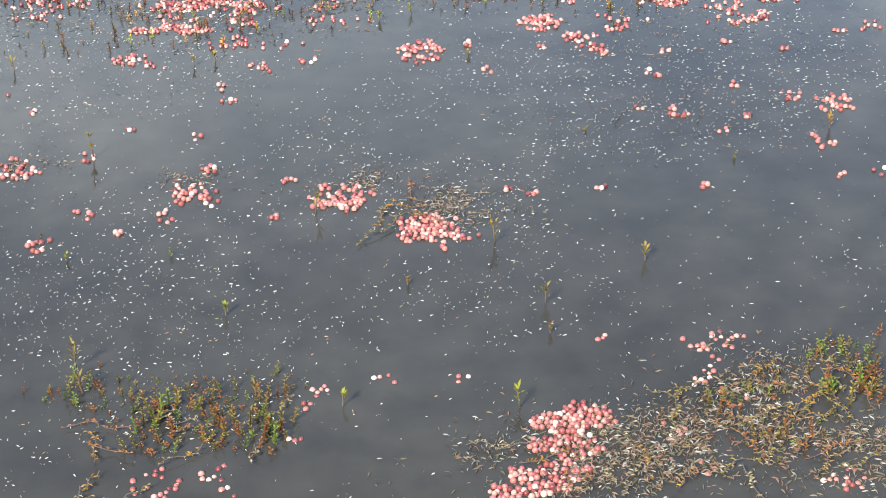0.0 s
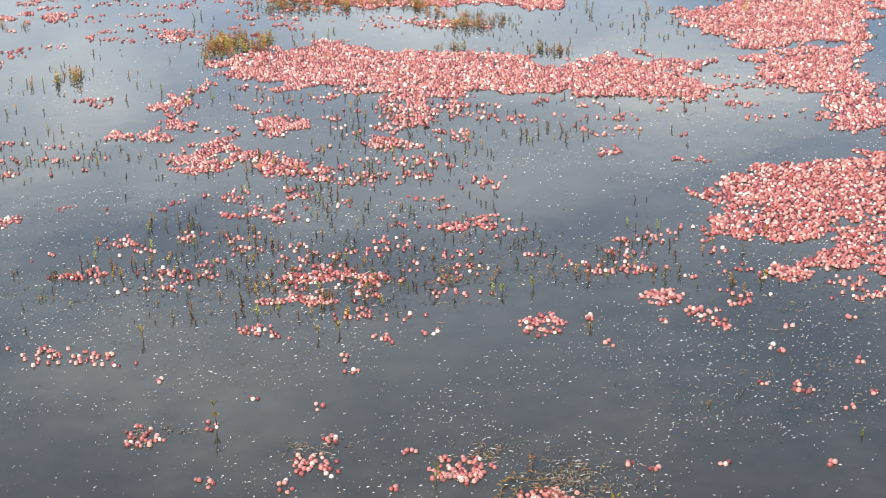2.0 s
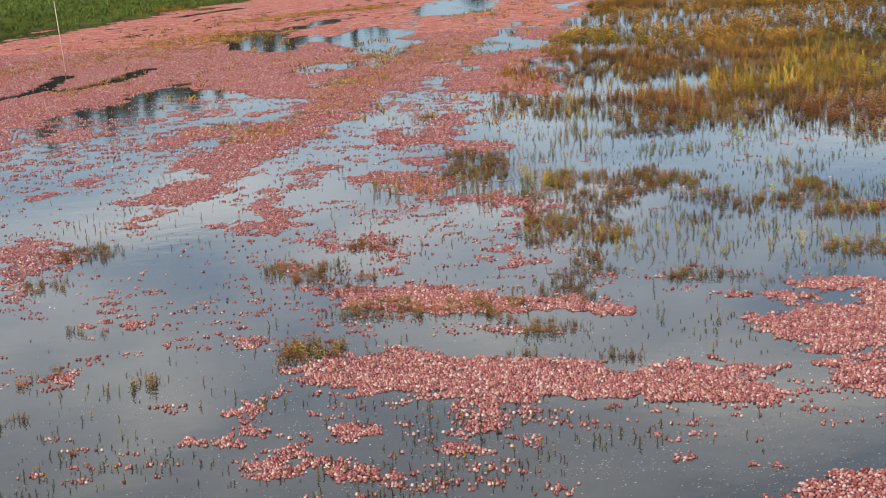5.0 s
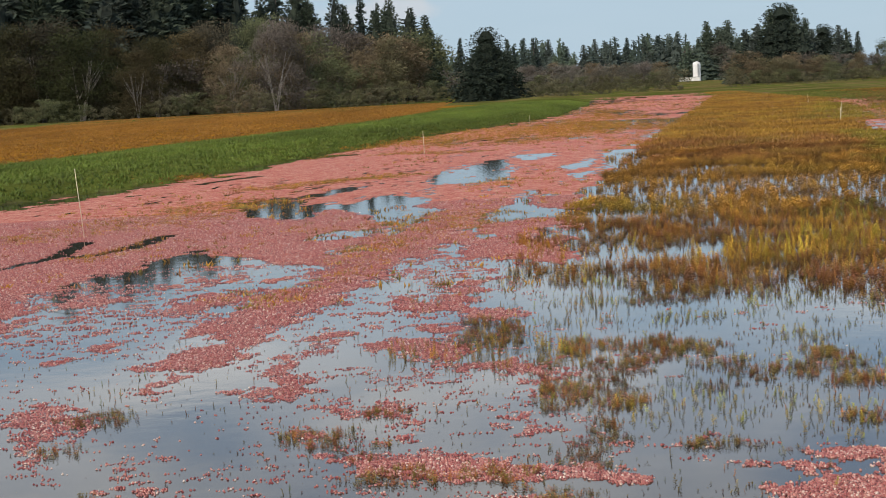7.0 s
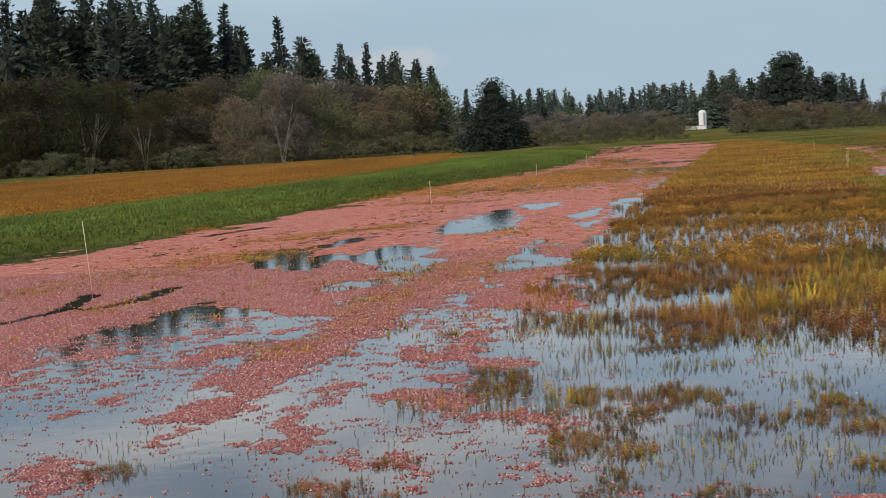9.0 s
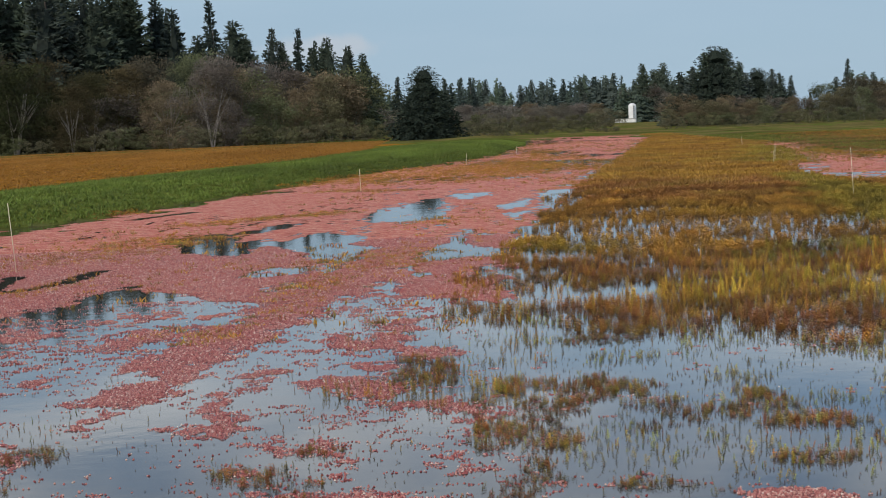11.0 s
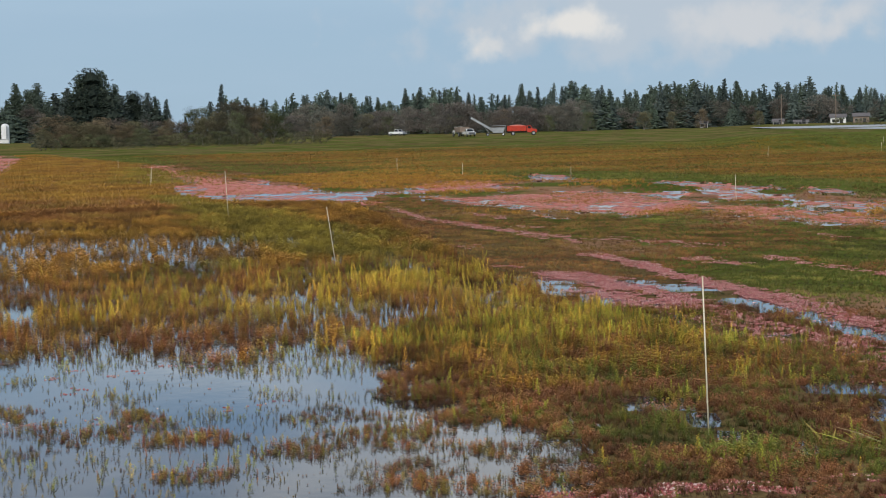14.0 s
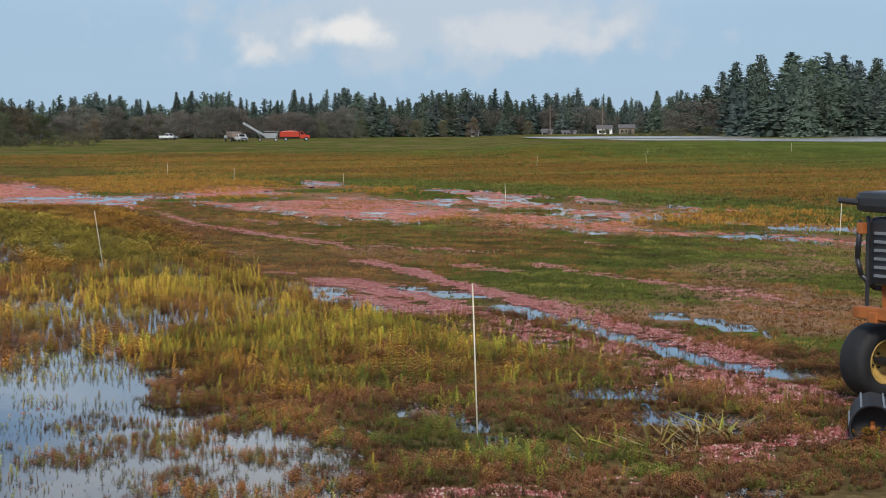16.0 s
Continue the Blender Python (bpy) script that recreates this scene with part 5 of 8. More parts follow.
def berries(caps, spacing, radius, shape, name, label, grain, clumpy=4.0, only=None, fill=0.8):
    """loose berries filling ragged patches, as one floating mass"""
    pts = []
    for c in caps:
        x0, x1 = min(c[0], c[2]) - c[4] * 1.6, max(c[0], c[2]) + c[4] * 1.6
        y0, y1 = min(c[1], c[3]) - c[4] * 1.6, max(c[1], c[3]) + c[4] * 1.6
        n = int((x1 - x0) * (y1 - y0) / spacing ** 2 * 0.9) + 4
        nx = max(2, int((x1 - x0) / spacing))
        ny = max(2, int((y1 - y0) / spacing))
        gx, gy = np.meshgrid(np.arange(nx), np.arange(ny))
        x = x0 + (gx + 0.5 * (gy % 2) + rng.uniform(-0.3, 0.3, gx.shape)) * spacing
        y = y0 + (gy + rng.uniform(-0.3, 0.3, gx.shape)) * spacing
        x, y = x.ravel(), y.ravel()
        p = patches(x, y, [(c[0], c[1], c[2], c[3], c[4] * 1.05, c[5])], grain, 0.75)
        cl = 0.45 * fbm(x * clumpy, y * clumpy, 3) + 0.35 * fbm(x * clumpy * 3.1 + 7, y * clumpy * 4.2, 2) + 0.2 * rng.rand(len(x))
        keep = cl < p * fill
        if only is not None:
            keep &= only(x, y)
        pts.append(np.c_[x, y][keep])
    pts = np.concatenate(pts)
    if not len(pts):
        return None
    # where patches overlap keep one berry a place
    key = np.round(pts / (spacing * 0.85)).astype(np.int64)
    _, idx = np.unique(key[:, 0] * 1000003 + key[:, 1], return_index=True)
    pts = pts[idx]
    k = len(pts)
    rad = radius * rng.uniform(0.78, 1.15, k)
    pos = np.c_[pts, rng.uniform(-0.15, 0.55, k) * rad + np.maximum(0, ground_height(pts[:, 0], pts[:, 1]) * (pts[:, 0] > 4)) + 0.012 * (pts[:, 0] > 9)]
    v, f, _ = scatter(shape, rng.randint(0, len(shape), k), pos, rng.uniform(0, 6.28, k), rad)
    ob = new(name, mesh_from(name, v, f, PALE_BERRY if shape is BERRY_NEAR else BERRY, None, True))
    return tagged(ob, label, "cranberries", kind="stuff")


CL = sorted(CLUMPS_a + CLUMPS_b, key=lambda c: c[1])
ONE_BERRY = [mesh_from("berry", b[0] * 0.0088, b[1], LOOSE_BERRY, None, True) for b in BERRY_NEAR]
rest = []
for i, (x, y, r) in enumerate(CL):
    n = max(3, int((r / 0.0115) ** 2 * 0.62))
    a, q = rng.uniform(0, 6.28, n), np.sqrt(rng.rand(n)) * r
    px, py = x + q * np.cos(a) * 1.15, y + q * np.sin(a) * 1.25 + 0.3 * r * (fbm(q * np.cos(a) * 20 + x, q * np.sin(a) * 20) - 0.5)
    px, py = px.copy(), py.copy()
    for _ in range(8):
        dx, dy = px[:, None] - px[None], py[:, None] - py[None]
        d = np.hypot(dx, dy) + 1e-6
        push = np.clip(0.0185 - d, 0, None) * 0.4 / d
        np.fill_diagonal(push, 0)
        px, py = px + (dx * push).sum(1), py + (dy * push).sum(1)
    if i >= 17:
        rest.append(np.c_[px, py])
        continue
    t = thing("cranberry_clump", pose(x, y, 0), "small raft of red and blush cranberries floating on water", "cranberries", "floating clumps")
    for a, b in zip(px, py):
        k = rng.uniform(0.82, 1.18)
        o = part("berry", ONE_BERRY[rng.randint(2)], None, t)
        o.matrix_basis = Matrix.LocRotScale((a - x, b - y, rng.uniform(-0.0035, 0.001)), Euler((rng.uniform(-0.5, 0.5), rng.uniform(-0.5, 0.5), rng.uniform(0, 6))), (k, k, k))


def loose(pts, radius, shape, name, label):
    k = len(pts)
    rad = radius * rng.uniform(0.8, 1.15, k)
    v, f, _ = scatter(shape, rng.randint(0, len(shape), k), np.c_[pts, rng.uniform(0, 0.5, k) * rad + np.maximum(0, ground_height(pts[:, 0], pts[:, 1]) * (pts[:, 0] > 4)) + 0.012 * (pts[:, 0] > 9)], rng.uniform(0, 6.28, k), rad)
    tagged(new(name, mesh_from(name, v, f, PALE_BERRY if shape is BERRY_NEAR else BERRY, None, True)), label, "cranberries", kind="stuff")


loose(np.concatenate(rest), 0.0102, BERRY_NEAR, "cranberry_groups", "little groups of cranberries adrift on the open water")


def strays(x0, x1, y0, y1, groups, prob, size=(1, 7)):
    """singles and handfuls drifting between the mats"""
    out = []
    k = groups
    gx, gy = rng.uniform(x0, x1, k), rng.uniform(y0, y1, k)
    keep = rng.rand(k) < prob(gx, gy)
    for cx, cy in zip(gx[keep], gy[keep]):
        m = rng.randint(*size)
        q = rng.randn(m, 2) * 0.011 * math.sqrt(m) * np.array((1.5, 0.9))
        out.append(np.c_[cx + q[:, 0], cy + q[:, 1]])
    return np.concatenate(out)


def view_wedge(x, y):
    return np.abs(x / y - 0.02) < 0.34


loose(strays(-2.8, 3, 6.3, 10.5, 850, lambda x, y: view_wedge(x, y) * smooth(0.4, 0.8, fbm(x * 1.2 + 3, y * 1.6)) * np.interp(y, [6.3, 7.2, 9], [0.35, 0.8, 0.8]), (2, 14)), 0.0105, BERRY_MID, "cranberry_strays", "single cranberries scattered between the drifts")
loose(strays(-6.5, 5, 10.5, 22, 2300, lambda x, y: view_wedge(x, y) * smooth(0.42, 0.85, fbm(x * 0.6 + 3, y * 0.9)) * np.where(x > 1 + 0.02 * y, 0.3, 1), (2, 12)), 0.0125, BERRY_FAR, "cranberry_strays", "single cranberries scattered between the drifts")
loose(strays(-9, -0.5, 21, 30, 1500, lambda x, y: smooth(0.35, 0.7, fbm(x * 0.8 + 3, y * 0.6)), (3, 20)), 0.0145, BERRY_FAR, "cranberry_strays", "loose berries along the edge of the pink sheet")
loose(strays(-8, 0.5, 13, 30, 3000, lambda x, y: view_wedge(x, y) * smooth(0.3, 0.75, fbm(x * 0.9 + 13, y * 1.1)), (1, 4)), 0.013, BERRY_FAR, "cranberry_strays", "flecks of cranberry adrift between the mats")
loose(strays(5, 15, 11, 24, 900, lambda x, y: (x > pool_edge(y)) * smooth(0.5, 0.8, fbm(x * 0.8 + 13, y * 0.9)), (2, 12)), 0.0135, BERRY_FAR, "cranberry_strays", "single cranberries lodged in the wet low growth")

berries(NEAR_MATS, 0.0175, 0.0095, BERRY_NEAR, "cranberry_raft", "dense raft of red, pink and white floating cranberries", 5.0, 9.0, None, 0.95)


def mat_cover(x, y, grain, rag):
    return areas(x, y, BERRY_MATS, grain, rag) * (1 - areas(x, y, MAT_GAPS, grain, rag * 0.8)) * (1 - 0.8 * patches(x, y, [(*c[:4], c[4] * 0.38, c[5]) for c in DARK_LINES], grain * 1.5))


def drift(y0, y1, spacing, radius, shape, grain, rag, clumpy, fill, name, label):
    """berries packed into the mats of one stretch of the bog"""
    nx, ny = int(0.66 * y1 / spacing), int((y1 - y0) / spacing)
    gx, gy = np.meshgrid(np.arange(nx), np.arange(ny))
    x = (-0.36 * y1 + (gx + 0.5 * (gy % 2) + rng.uniform(-0.34, 0.34, gx.shape)) * spacing).ravel()
    y = (y0 + (gy + rng.uniform(-0.34, 0.34, gx.shape)) * spacing).ravel()
    near = (x > -0.35 * y - 0.5) & (x < 0.3 * y + 0.4)
    x, y = x[near], y[near]
    p = mat_cover(x, y, grain, rag)
    cl = 0.3 * fbm(x * clumpy, y * clumpy, 3) + 0.4 * fbm(x * clumpy * 3.1 + 7, y * clumpy * 4.2, 2) + 0.3 * rng.rand(len(x))
    pts = np.c_[x, y][cl < p * fill]
    k = len(pts)
    rad = radius * rng.uniform(0.72, 1.2, k)
    v, f, _ = scatter(shape, rng.randint(0, len(shape), k), np.c_[pts, rng.uniform(-0.3, 0.7, k) * rad], rng.uniform(0, 6.28, k), rad)
    tagged(new(name, mesh_from(name, v, f, BERRY, None, True)), label, "cranberries", kind="stuff")


drift(7.0, 9.0, 0.019, 0.0098, BERRY_NEAR[1:], 3.2, 0.12, 5.0, 0.78, "cranberry_raft", "dense raft of red, pink and white floating cranberries")
drift(9.0, 13.5, 0.0205, 0.0108, BERRY_MID, 2.4, 0.16, 4.0, 0.78, "cranberry_drift", "long drift of red cranberries across still water")
drift(13.5, 22.0, 0.0255, 0.0138, BERRY_FAR, 1.5, 0.26, 3.0, 0.8, "cranberry_spread", "broad spread of pink cranberries on grey water")
drift(22.0, 44.0, 0.034, 0.0185, BERRY_FAR, 0.9, 0.42, 2.2, 0.76, "cranberry_spread", "broad spread of pink cranberries on grey water")
LANES = LANE_MATS
berries([(*c[:4], c[4] * 1.25, min(1.0, c[5] * 1.15)) for c in LANES], 0.028, 0.0145, BERRY_FAR, "cranberry_lane", "lines of pink cranberries left along the wet lane", 1.5, 3.0, None, 0.86)



def clear_lane(x, y):
    """how far growth is missing: on the berry lines, in the wet strips, and just before them"""
    k = np.zeros(np.shape(x))
    for s in (1.0, 1.025):
        k = np.maximum(k, np.maximum(0.95 * patches(x * s, y * s, LANES, 1.6, 0.9), patches(x * s, y * s, LANE_WATER, 1.3)))
    return np.clip(1 - 1.0 * k, 0.06, 1)


def clear_far(x, y):
    k = np.zeros(np.shape(x))
    for s in (1.0, 1.03):
        k = np.maximum(k, np.maximum(0.8 * areas(x * s, y * s, FAR_PINK, 0.4, 2.2), areas(x * s, y * s, FAR_POOLS, 0.5, 0.7)))
    return np.clip(1 - 1.1 * k, 0.02, 1)


# far off: berry mats as thin bumpy sheets on the water
WATERS = OPEN_WATER


def mat_cells(x0, x1, y0, y1, cell, inside, name, label):
    xs, ys = np.arange(x0, x1, cell), np.arange(y0, y1, cell)
    gx, gy = np.meshgrid(xs, ys)
    keep = inside(gx + cell / 2, gy + cell / 2)[:-1, :-1]
    jx = gx + cell * 0.55 * (vnoise(gx / cell * 0.93, gy / cell * 0.93) - 0.5)
    jy = gy + cell * 0.55 * (vnoise(gx / cell * 0.93 + 31, gy / cell * 0.93 + 7) - 0.5)
    z = 0.0015 + 0.003 * vnoise(gx / cell * 0.9 + 5, gy / cell * 0.9) + np.maximum(0, ground_height(gx, gy))
    i = np.arange(gx.size).reshape(gx.shape)
    q = np.stack([i[:-1, :-1], i[:-1, 1:], i[1:, 1:], i[1:, :-1]], -1)[keep]
    used, inv = np.unique(q.ravel(), return_inverse=True)
    v = np.stack([jx.ravel(), jy.ravel(), z.ravel()], 1)[used]
    ob = new(name, mesh_from(name, v, inv.reshape(-1, 4), MAT, None, False))
    tagged(ob, label, "cranberries", kind="stuff")


def main_field(x, y):
    e = 1.6 * (fbm(x * 0.5, y * 0.5) - 0.5)
    inside = (x > dike_foot(y) + 0.3 + e) & (x < pink_edge(y) + e * np.clip(y / 50, 0.4, 2)) & (y < 232 - 20 * e)
    xs = x - 0.22 * y
    n = 0.5 * fbm(xs * 1.3, y * 0.3, 5) + 0.5 * fbm(xs * 5.1 + 3, y * 1.9, 4)
    drift_far = fbm(x * 0.12 + 0.02 * y, y * 0.03)
    thin = np.interp(y, [60, 110], [0.78, 0.80]) - np.where(y > 85, 0.35 * smooth(0.5, 0.75, drift_far), 0)
    far = (n < thin * (1 - 0.9 * patches(x, y, WATERS, 0.9))) & (patches(x, y, DARK_LINES, 0.7) < 0.5 + 0.4 * n)
    close = (x > dike_foot(y) + 0.3 + e) & (n < np.interp(y, [27, 50, 70], [0.62, 0.74, 0.85]) * mat_cover(x, y, 0.9, 0.42))
    return np.where(y < 70, close, inside & far)


def right_field(x, y):
    w = areas(x, y, FAR_POOLS, 0.5, 0.7)
    p = np.maximum(areas(x, y, FAR_PINK, 0.35, 1.2), 0.85 * w)
    return (0.35 * fbm(x * 1.1, y * 0.9, 5) + 0.65 * fbm(x * 4.3, y * 2.1, 3) < p * np.interp(y, [40, 80], [0.76, 0.95])) & (w * 1.2 * fbm(x * 0.9 + 9, y * 1.3, 5) < 0.6)


mat_cells(-26, 6, 27, 52, 0.07, main_field, "cranberry_sheet", "pink sheet of floating cranberries with open water gaps")
mat_cells(-20, 12, 52, 112, 0.16, main_field, "cranberry_sheet", "pink sheet of floating cranberries with open water gaps")
mat_cells(-6, 32, 112, 236, 0.5, main_field, "cranberry_sheet", "pink sheet of floating cranberries with open water gaps")
mat_cells(14, 46, 26, 75, 0.14, right_field, "cranberry_sheet", "pink cranberries stranded along the farther flooded bed")
mat_cells(14, 46, 75, 160, 0.22, right_field, "cranberry_sheet", "pink cranberries stranded along the farther flooded bed")

# ---- litter: pale bits of leaf floating on the water ----


def litter():
    k = 80000
    y = 3.4 + 8.5 * rng.rand(k) ** 1.2
    x = (rng.rand(k) - 0.5) * (0.62 * y + 0.8) + 0.03 * y
    keep = rng.rand(k) < np.interp(y, [3.4, 4.2, 5, 8, 12], [0.10, 0.16, 0.32, 0.4, 0.12]) * (0.25 + 1.5 * smooth(0.35, 0.7, fbm(x * 1.6, y * 1.9)))
    x, y = x[keep], y[keep]
    # thick litter beside the rafts
    extra = []
    for cx, cy, rx, ry, m in [(1.0, 3.8, 0.3, 0.2, 1900), (0.6, 3.75, 0.3, 0.2, 1300), (1.3, 4.05, 0.3, 0.22, 1500), (0.45, 5.3, 0.2, 0.14, 700), (0.12, 5.5, 0.22, 0.12, 380), (-0.25, 7.1, 0.5, 0.25, 700), (1.45, 3.75, 0.2, 0.2, 800), (-0.48, 5.6, 0.14, 0.12, 180), (-1.15, 5.78, 0.14, 0.06, 160),
                              (-1.2, 7.2, 0.6, 0.2, 500), (0.2, 7.4, 0.5, 0.3, 400), (1.5, 6.9, 0.5, 0.5, 500), (1.3, 5.9, 0.5, 0.3, 300)]:
        m = int(m * 1.6)
        a = rng.randn(m, 2)
        extra.append(np.c_[cx + a[:, 0] * rx * 0.6, cy + a[:, 1] * ry * 0.6])
    e = np.concatenate(extra)
    e = e[rng.rand(len(e)) < 0.12 + smooth(0.4, 0.62, fbm(e[:, 0] * 9, e[:, 1] * 10, 3))]
    x, y = np.concatenate([x, e[:, 0]]), np.concatenate([y, e[:, 1]])
    k = len(x)
    leaf = (np.array([(-1.2, 0, 0), (-0.3, 0.2, 0.3), (0.5, 0.16, 0.4), (1.4, 0, 0.1), (0.5, -0.18, 0.2), (-0.3, -0.2, 0.05)], float), np.array([(0, 5, 1), (1, 5, 4), (1, 4, 2), (2, 4, 3)]), np.ones(6))
    size = np.where(np.arange(k) < k - len(e), rng.uniform(0.0018, 0.0062, k), rng.uniform(0.0035, 0.0105, k))
    pal = np.array([(0.58, 0.54, 0.46), (0.36, 0.25, 0.13), (0.2, 0.18, 0.07), (0.36, 0.17, 0.09), (0.60, 0.58, 0.52)])
    far = np.arange(k) < k - len(e)
    tint = np.where(far[:, None], pal[rng.choice(5, k, p=[0.46, 0.14, 0.06, 0.04, 0.30])], pal[rng.choice(5, k, p=[0.12, 0.40, 0.20, 0.25, 0.03])])
    tint = np.where(far[:, None], tint, tint * 0.48)
    v, f, t = scatter([leaf], np.zeros(k, int), np.c_[x, y, np.full(k, 0.003) + rng.rand(k) * 0.004], rng.uniform(0, 6.28, k), size, tint)
    tagged(new("leaf_litter", mesh_from("leaf_litter", v, f, CHAFF, t)), "pale leaf bits and chaff floating on the water", "litter", kind="stuff")


litter()

# ---- plants ----


def leaf_quad(base, out, length, width, drop):
    b = np.array(base, float)
    o = np.array(out, float)
    side = np.cross(o, (0, 0, 1.0))
    side /= np.linalg.norm(side) + 1e-9
    mid = b + o * length * 0.5 + np.array((0, 0, length * 0.12))
    tip = b + o * length - np.array((0, 0, drop * length))
    return [b, mid + side * width / 2, tip, mid - side * width / 2]


def plant(stems, leaves, leaf_len, leaf_wid, spread, seed, stem_w=0.012, rise=0.7, bend=0.15):
    """a unit-high herb: stems as three-sided tapers, leaves as folded kites"""
    r = np.random.RandomState(seed)
    v, f, c = [], [], []
    for s in range(stems):
        a0 = r.uniform(0, 6.28)
        root = np.array([math.cos(a0), math.sin(a0), 0]) * spread * r.uniform(0.0, 1)
        top = root + np.array([r.uniform(-bend, bend), r.uniform(-bend, bend), 1.0 * (r.uniform(0.55, 1) if stems > 1 else 1)])
        b = len(v)
        for q, wq in ((root, stem_w), (top, stem_w * 0.35)):
            for k in range(3):
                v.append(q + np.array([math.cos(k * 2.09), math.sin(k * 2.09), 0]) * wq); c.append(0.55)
        for k in range(3):
            m = (k + 1) % 3
            f += [(b + k, b + m, b + 3 + m), (b + k, b + 3 + m, b + 3 + k)]
        for k in range(leaves):
            u = 0.15 + 0.83 * (k + r.rand() * 0.5) / leaves
            an = k * 2.4 + r.uniform(-0.4, 0.4)
            up = rise * (0.5 + 0.7 * u)
            o = np.array([math.cos(an), math.sin(an), up]); o /= np.linalg.norm(o)
            L = leaf_len * r.uniform(0.7, 1.2) * (1.15 - 0.5 * u)
            b = len(v)
            v += leaf_quad(root + (top - root) * u, o, L, leaf_wid * r.uniform(0.7, 1.2), 0.15)
            # shade low in the plant put into the tint: leaves paler upwards
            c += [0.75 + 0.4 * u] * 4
            f += [(b, b + 1, b + 2), (b, b + 2, b + 3)]
    return np.array(v), np.array(f), np.array(c)


def tuft(blades, seed, width=0.03, spread=0.25, fan=0.4):
    r = np.random.RandomState(seed)
    v, f, c = [], [], []
    for k in range(blades):
        a, q = r.uniform(0, 6.28), r.rand() * spread
        p = np.array([math.cos(a) * q, math.sin(a) * q, 0])
        d = r.uniform(0, 6.28)
        s = np.array([math.cos(d), math.sin(d), 0]) * width
        t = p + np.array([r.uniform(-fan, fan), r.uniform(-fan, fan), r.uniform(0.6, 1)])
        m = (p + t) / 2 + np.array([0, 0, 0.08])
        b = len(v)
        # root shade carried by the blade's colour, darkest at the foot
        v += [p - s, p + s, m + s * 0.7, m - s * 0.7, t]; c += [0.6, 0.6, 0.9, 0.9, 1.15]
        f += [(b, b + 1, b + 2), (b, b + 2, b + 3), (b + 3, b + 2, b + 4)]
    return np.array(v), np.array(f), np.array(c)


UPRIGHT = [plant(1, 13, 0.25, 0.12, 0, s, 0.05) for s in range(5)]
WEED = [plant(1, 19, 0.19, 0.065, 0, 20 + s, 0.014, 0.9, 0.16) for s in range(5)]
BUSH = [plant(6, 8, 0.17, 0.09, 0.3, 40 + s, 0.012) for s in range(4)]
FAR_BUSH = [plant(4, 5, 0.26, 0.13, 0.4, 60 + s, 0.02) for s in range(4)]
FAR_TUFT = [tuft(6, 90 + s, 0.07, 0.5) for s in range(4)]

RUSTY, OLIVE, LEAFY, YELLOW, LIME, AMBER, STRAW, MAROON = [np.array(c) for c in ((0.40, 0.155, 0.045), (0.26, 0.19, 0.045), (0.165, 0.21, 0.035), (0.60, 0.42, 0.055), (0.44, 0.44, 0.06), (0.52, 0.27, 0.04), (0.42, 0.33, 0.17), (0.28, 0.10, 0.07))]


def mixed(weights, k):
    names, w = zip(*weights)
    w = np.array(w, float); w /= w.sum()
    c = np.array(names)[rng.choice(len(names), k, p=w)]
    return c * rng.uniform(0.6, 1.3, (k, 1))


def soften(c, amount=0.7):
    """pull single plants towards the colour of their crowd"""
    return c * (1 - amount) + c.mean(0) * amount


def stand(name, label, pts, shapes, height, width, tints, category="plants", sink=0.04):
    """a crowd of plants over the given places"""
    k = len(pts)
    if not k:
        return
    hh = height * rng.uniform(0.6, 1.25, k) if np.isscalar(height) else height * rng.uniform(0.75, 1.2, k)
    size = np.c_[hh * width, hh]
    z = np.maximum(ground_height(pts[:, 0], pts[:, 1]), -sink)
    lean = rng.uniform(-0.22, 0.22, (k, 2))
    # growth is thicker and paler in some tussocks than in others
    tus = fbm(pts[:, 0] * 1.9 + 17, pts[:, 1] * 1.3, 3)[:, None] if len(pts) > 400 and pts[:, 1].mean() < 60 else 0.5
    tints = tints * (0.45 + 1.0 * tus)
    size = size * (0.8 + 0.4 * tus)
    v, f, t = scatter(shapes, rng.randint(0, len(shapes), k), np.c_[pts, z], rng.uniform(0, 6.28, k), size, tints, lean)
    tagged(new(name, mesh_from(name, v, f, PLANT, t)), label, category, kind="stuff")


def spots(x0, x1, y0, y1, per_m2, prob):
    k = int((x1 - x0) * (y1 - y0) * per_m2)
    x, y = rng.uniform(x0, x1, k), rng.uniform(y0, y1, k)
    keep = rng.rand(k) < prob(x, y)
    return np.c_[x, y][keep]


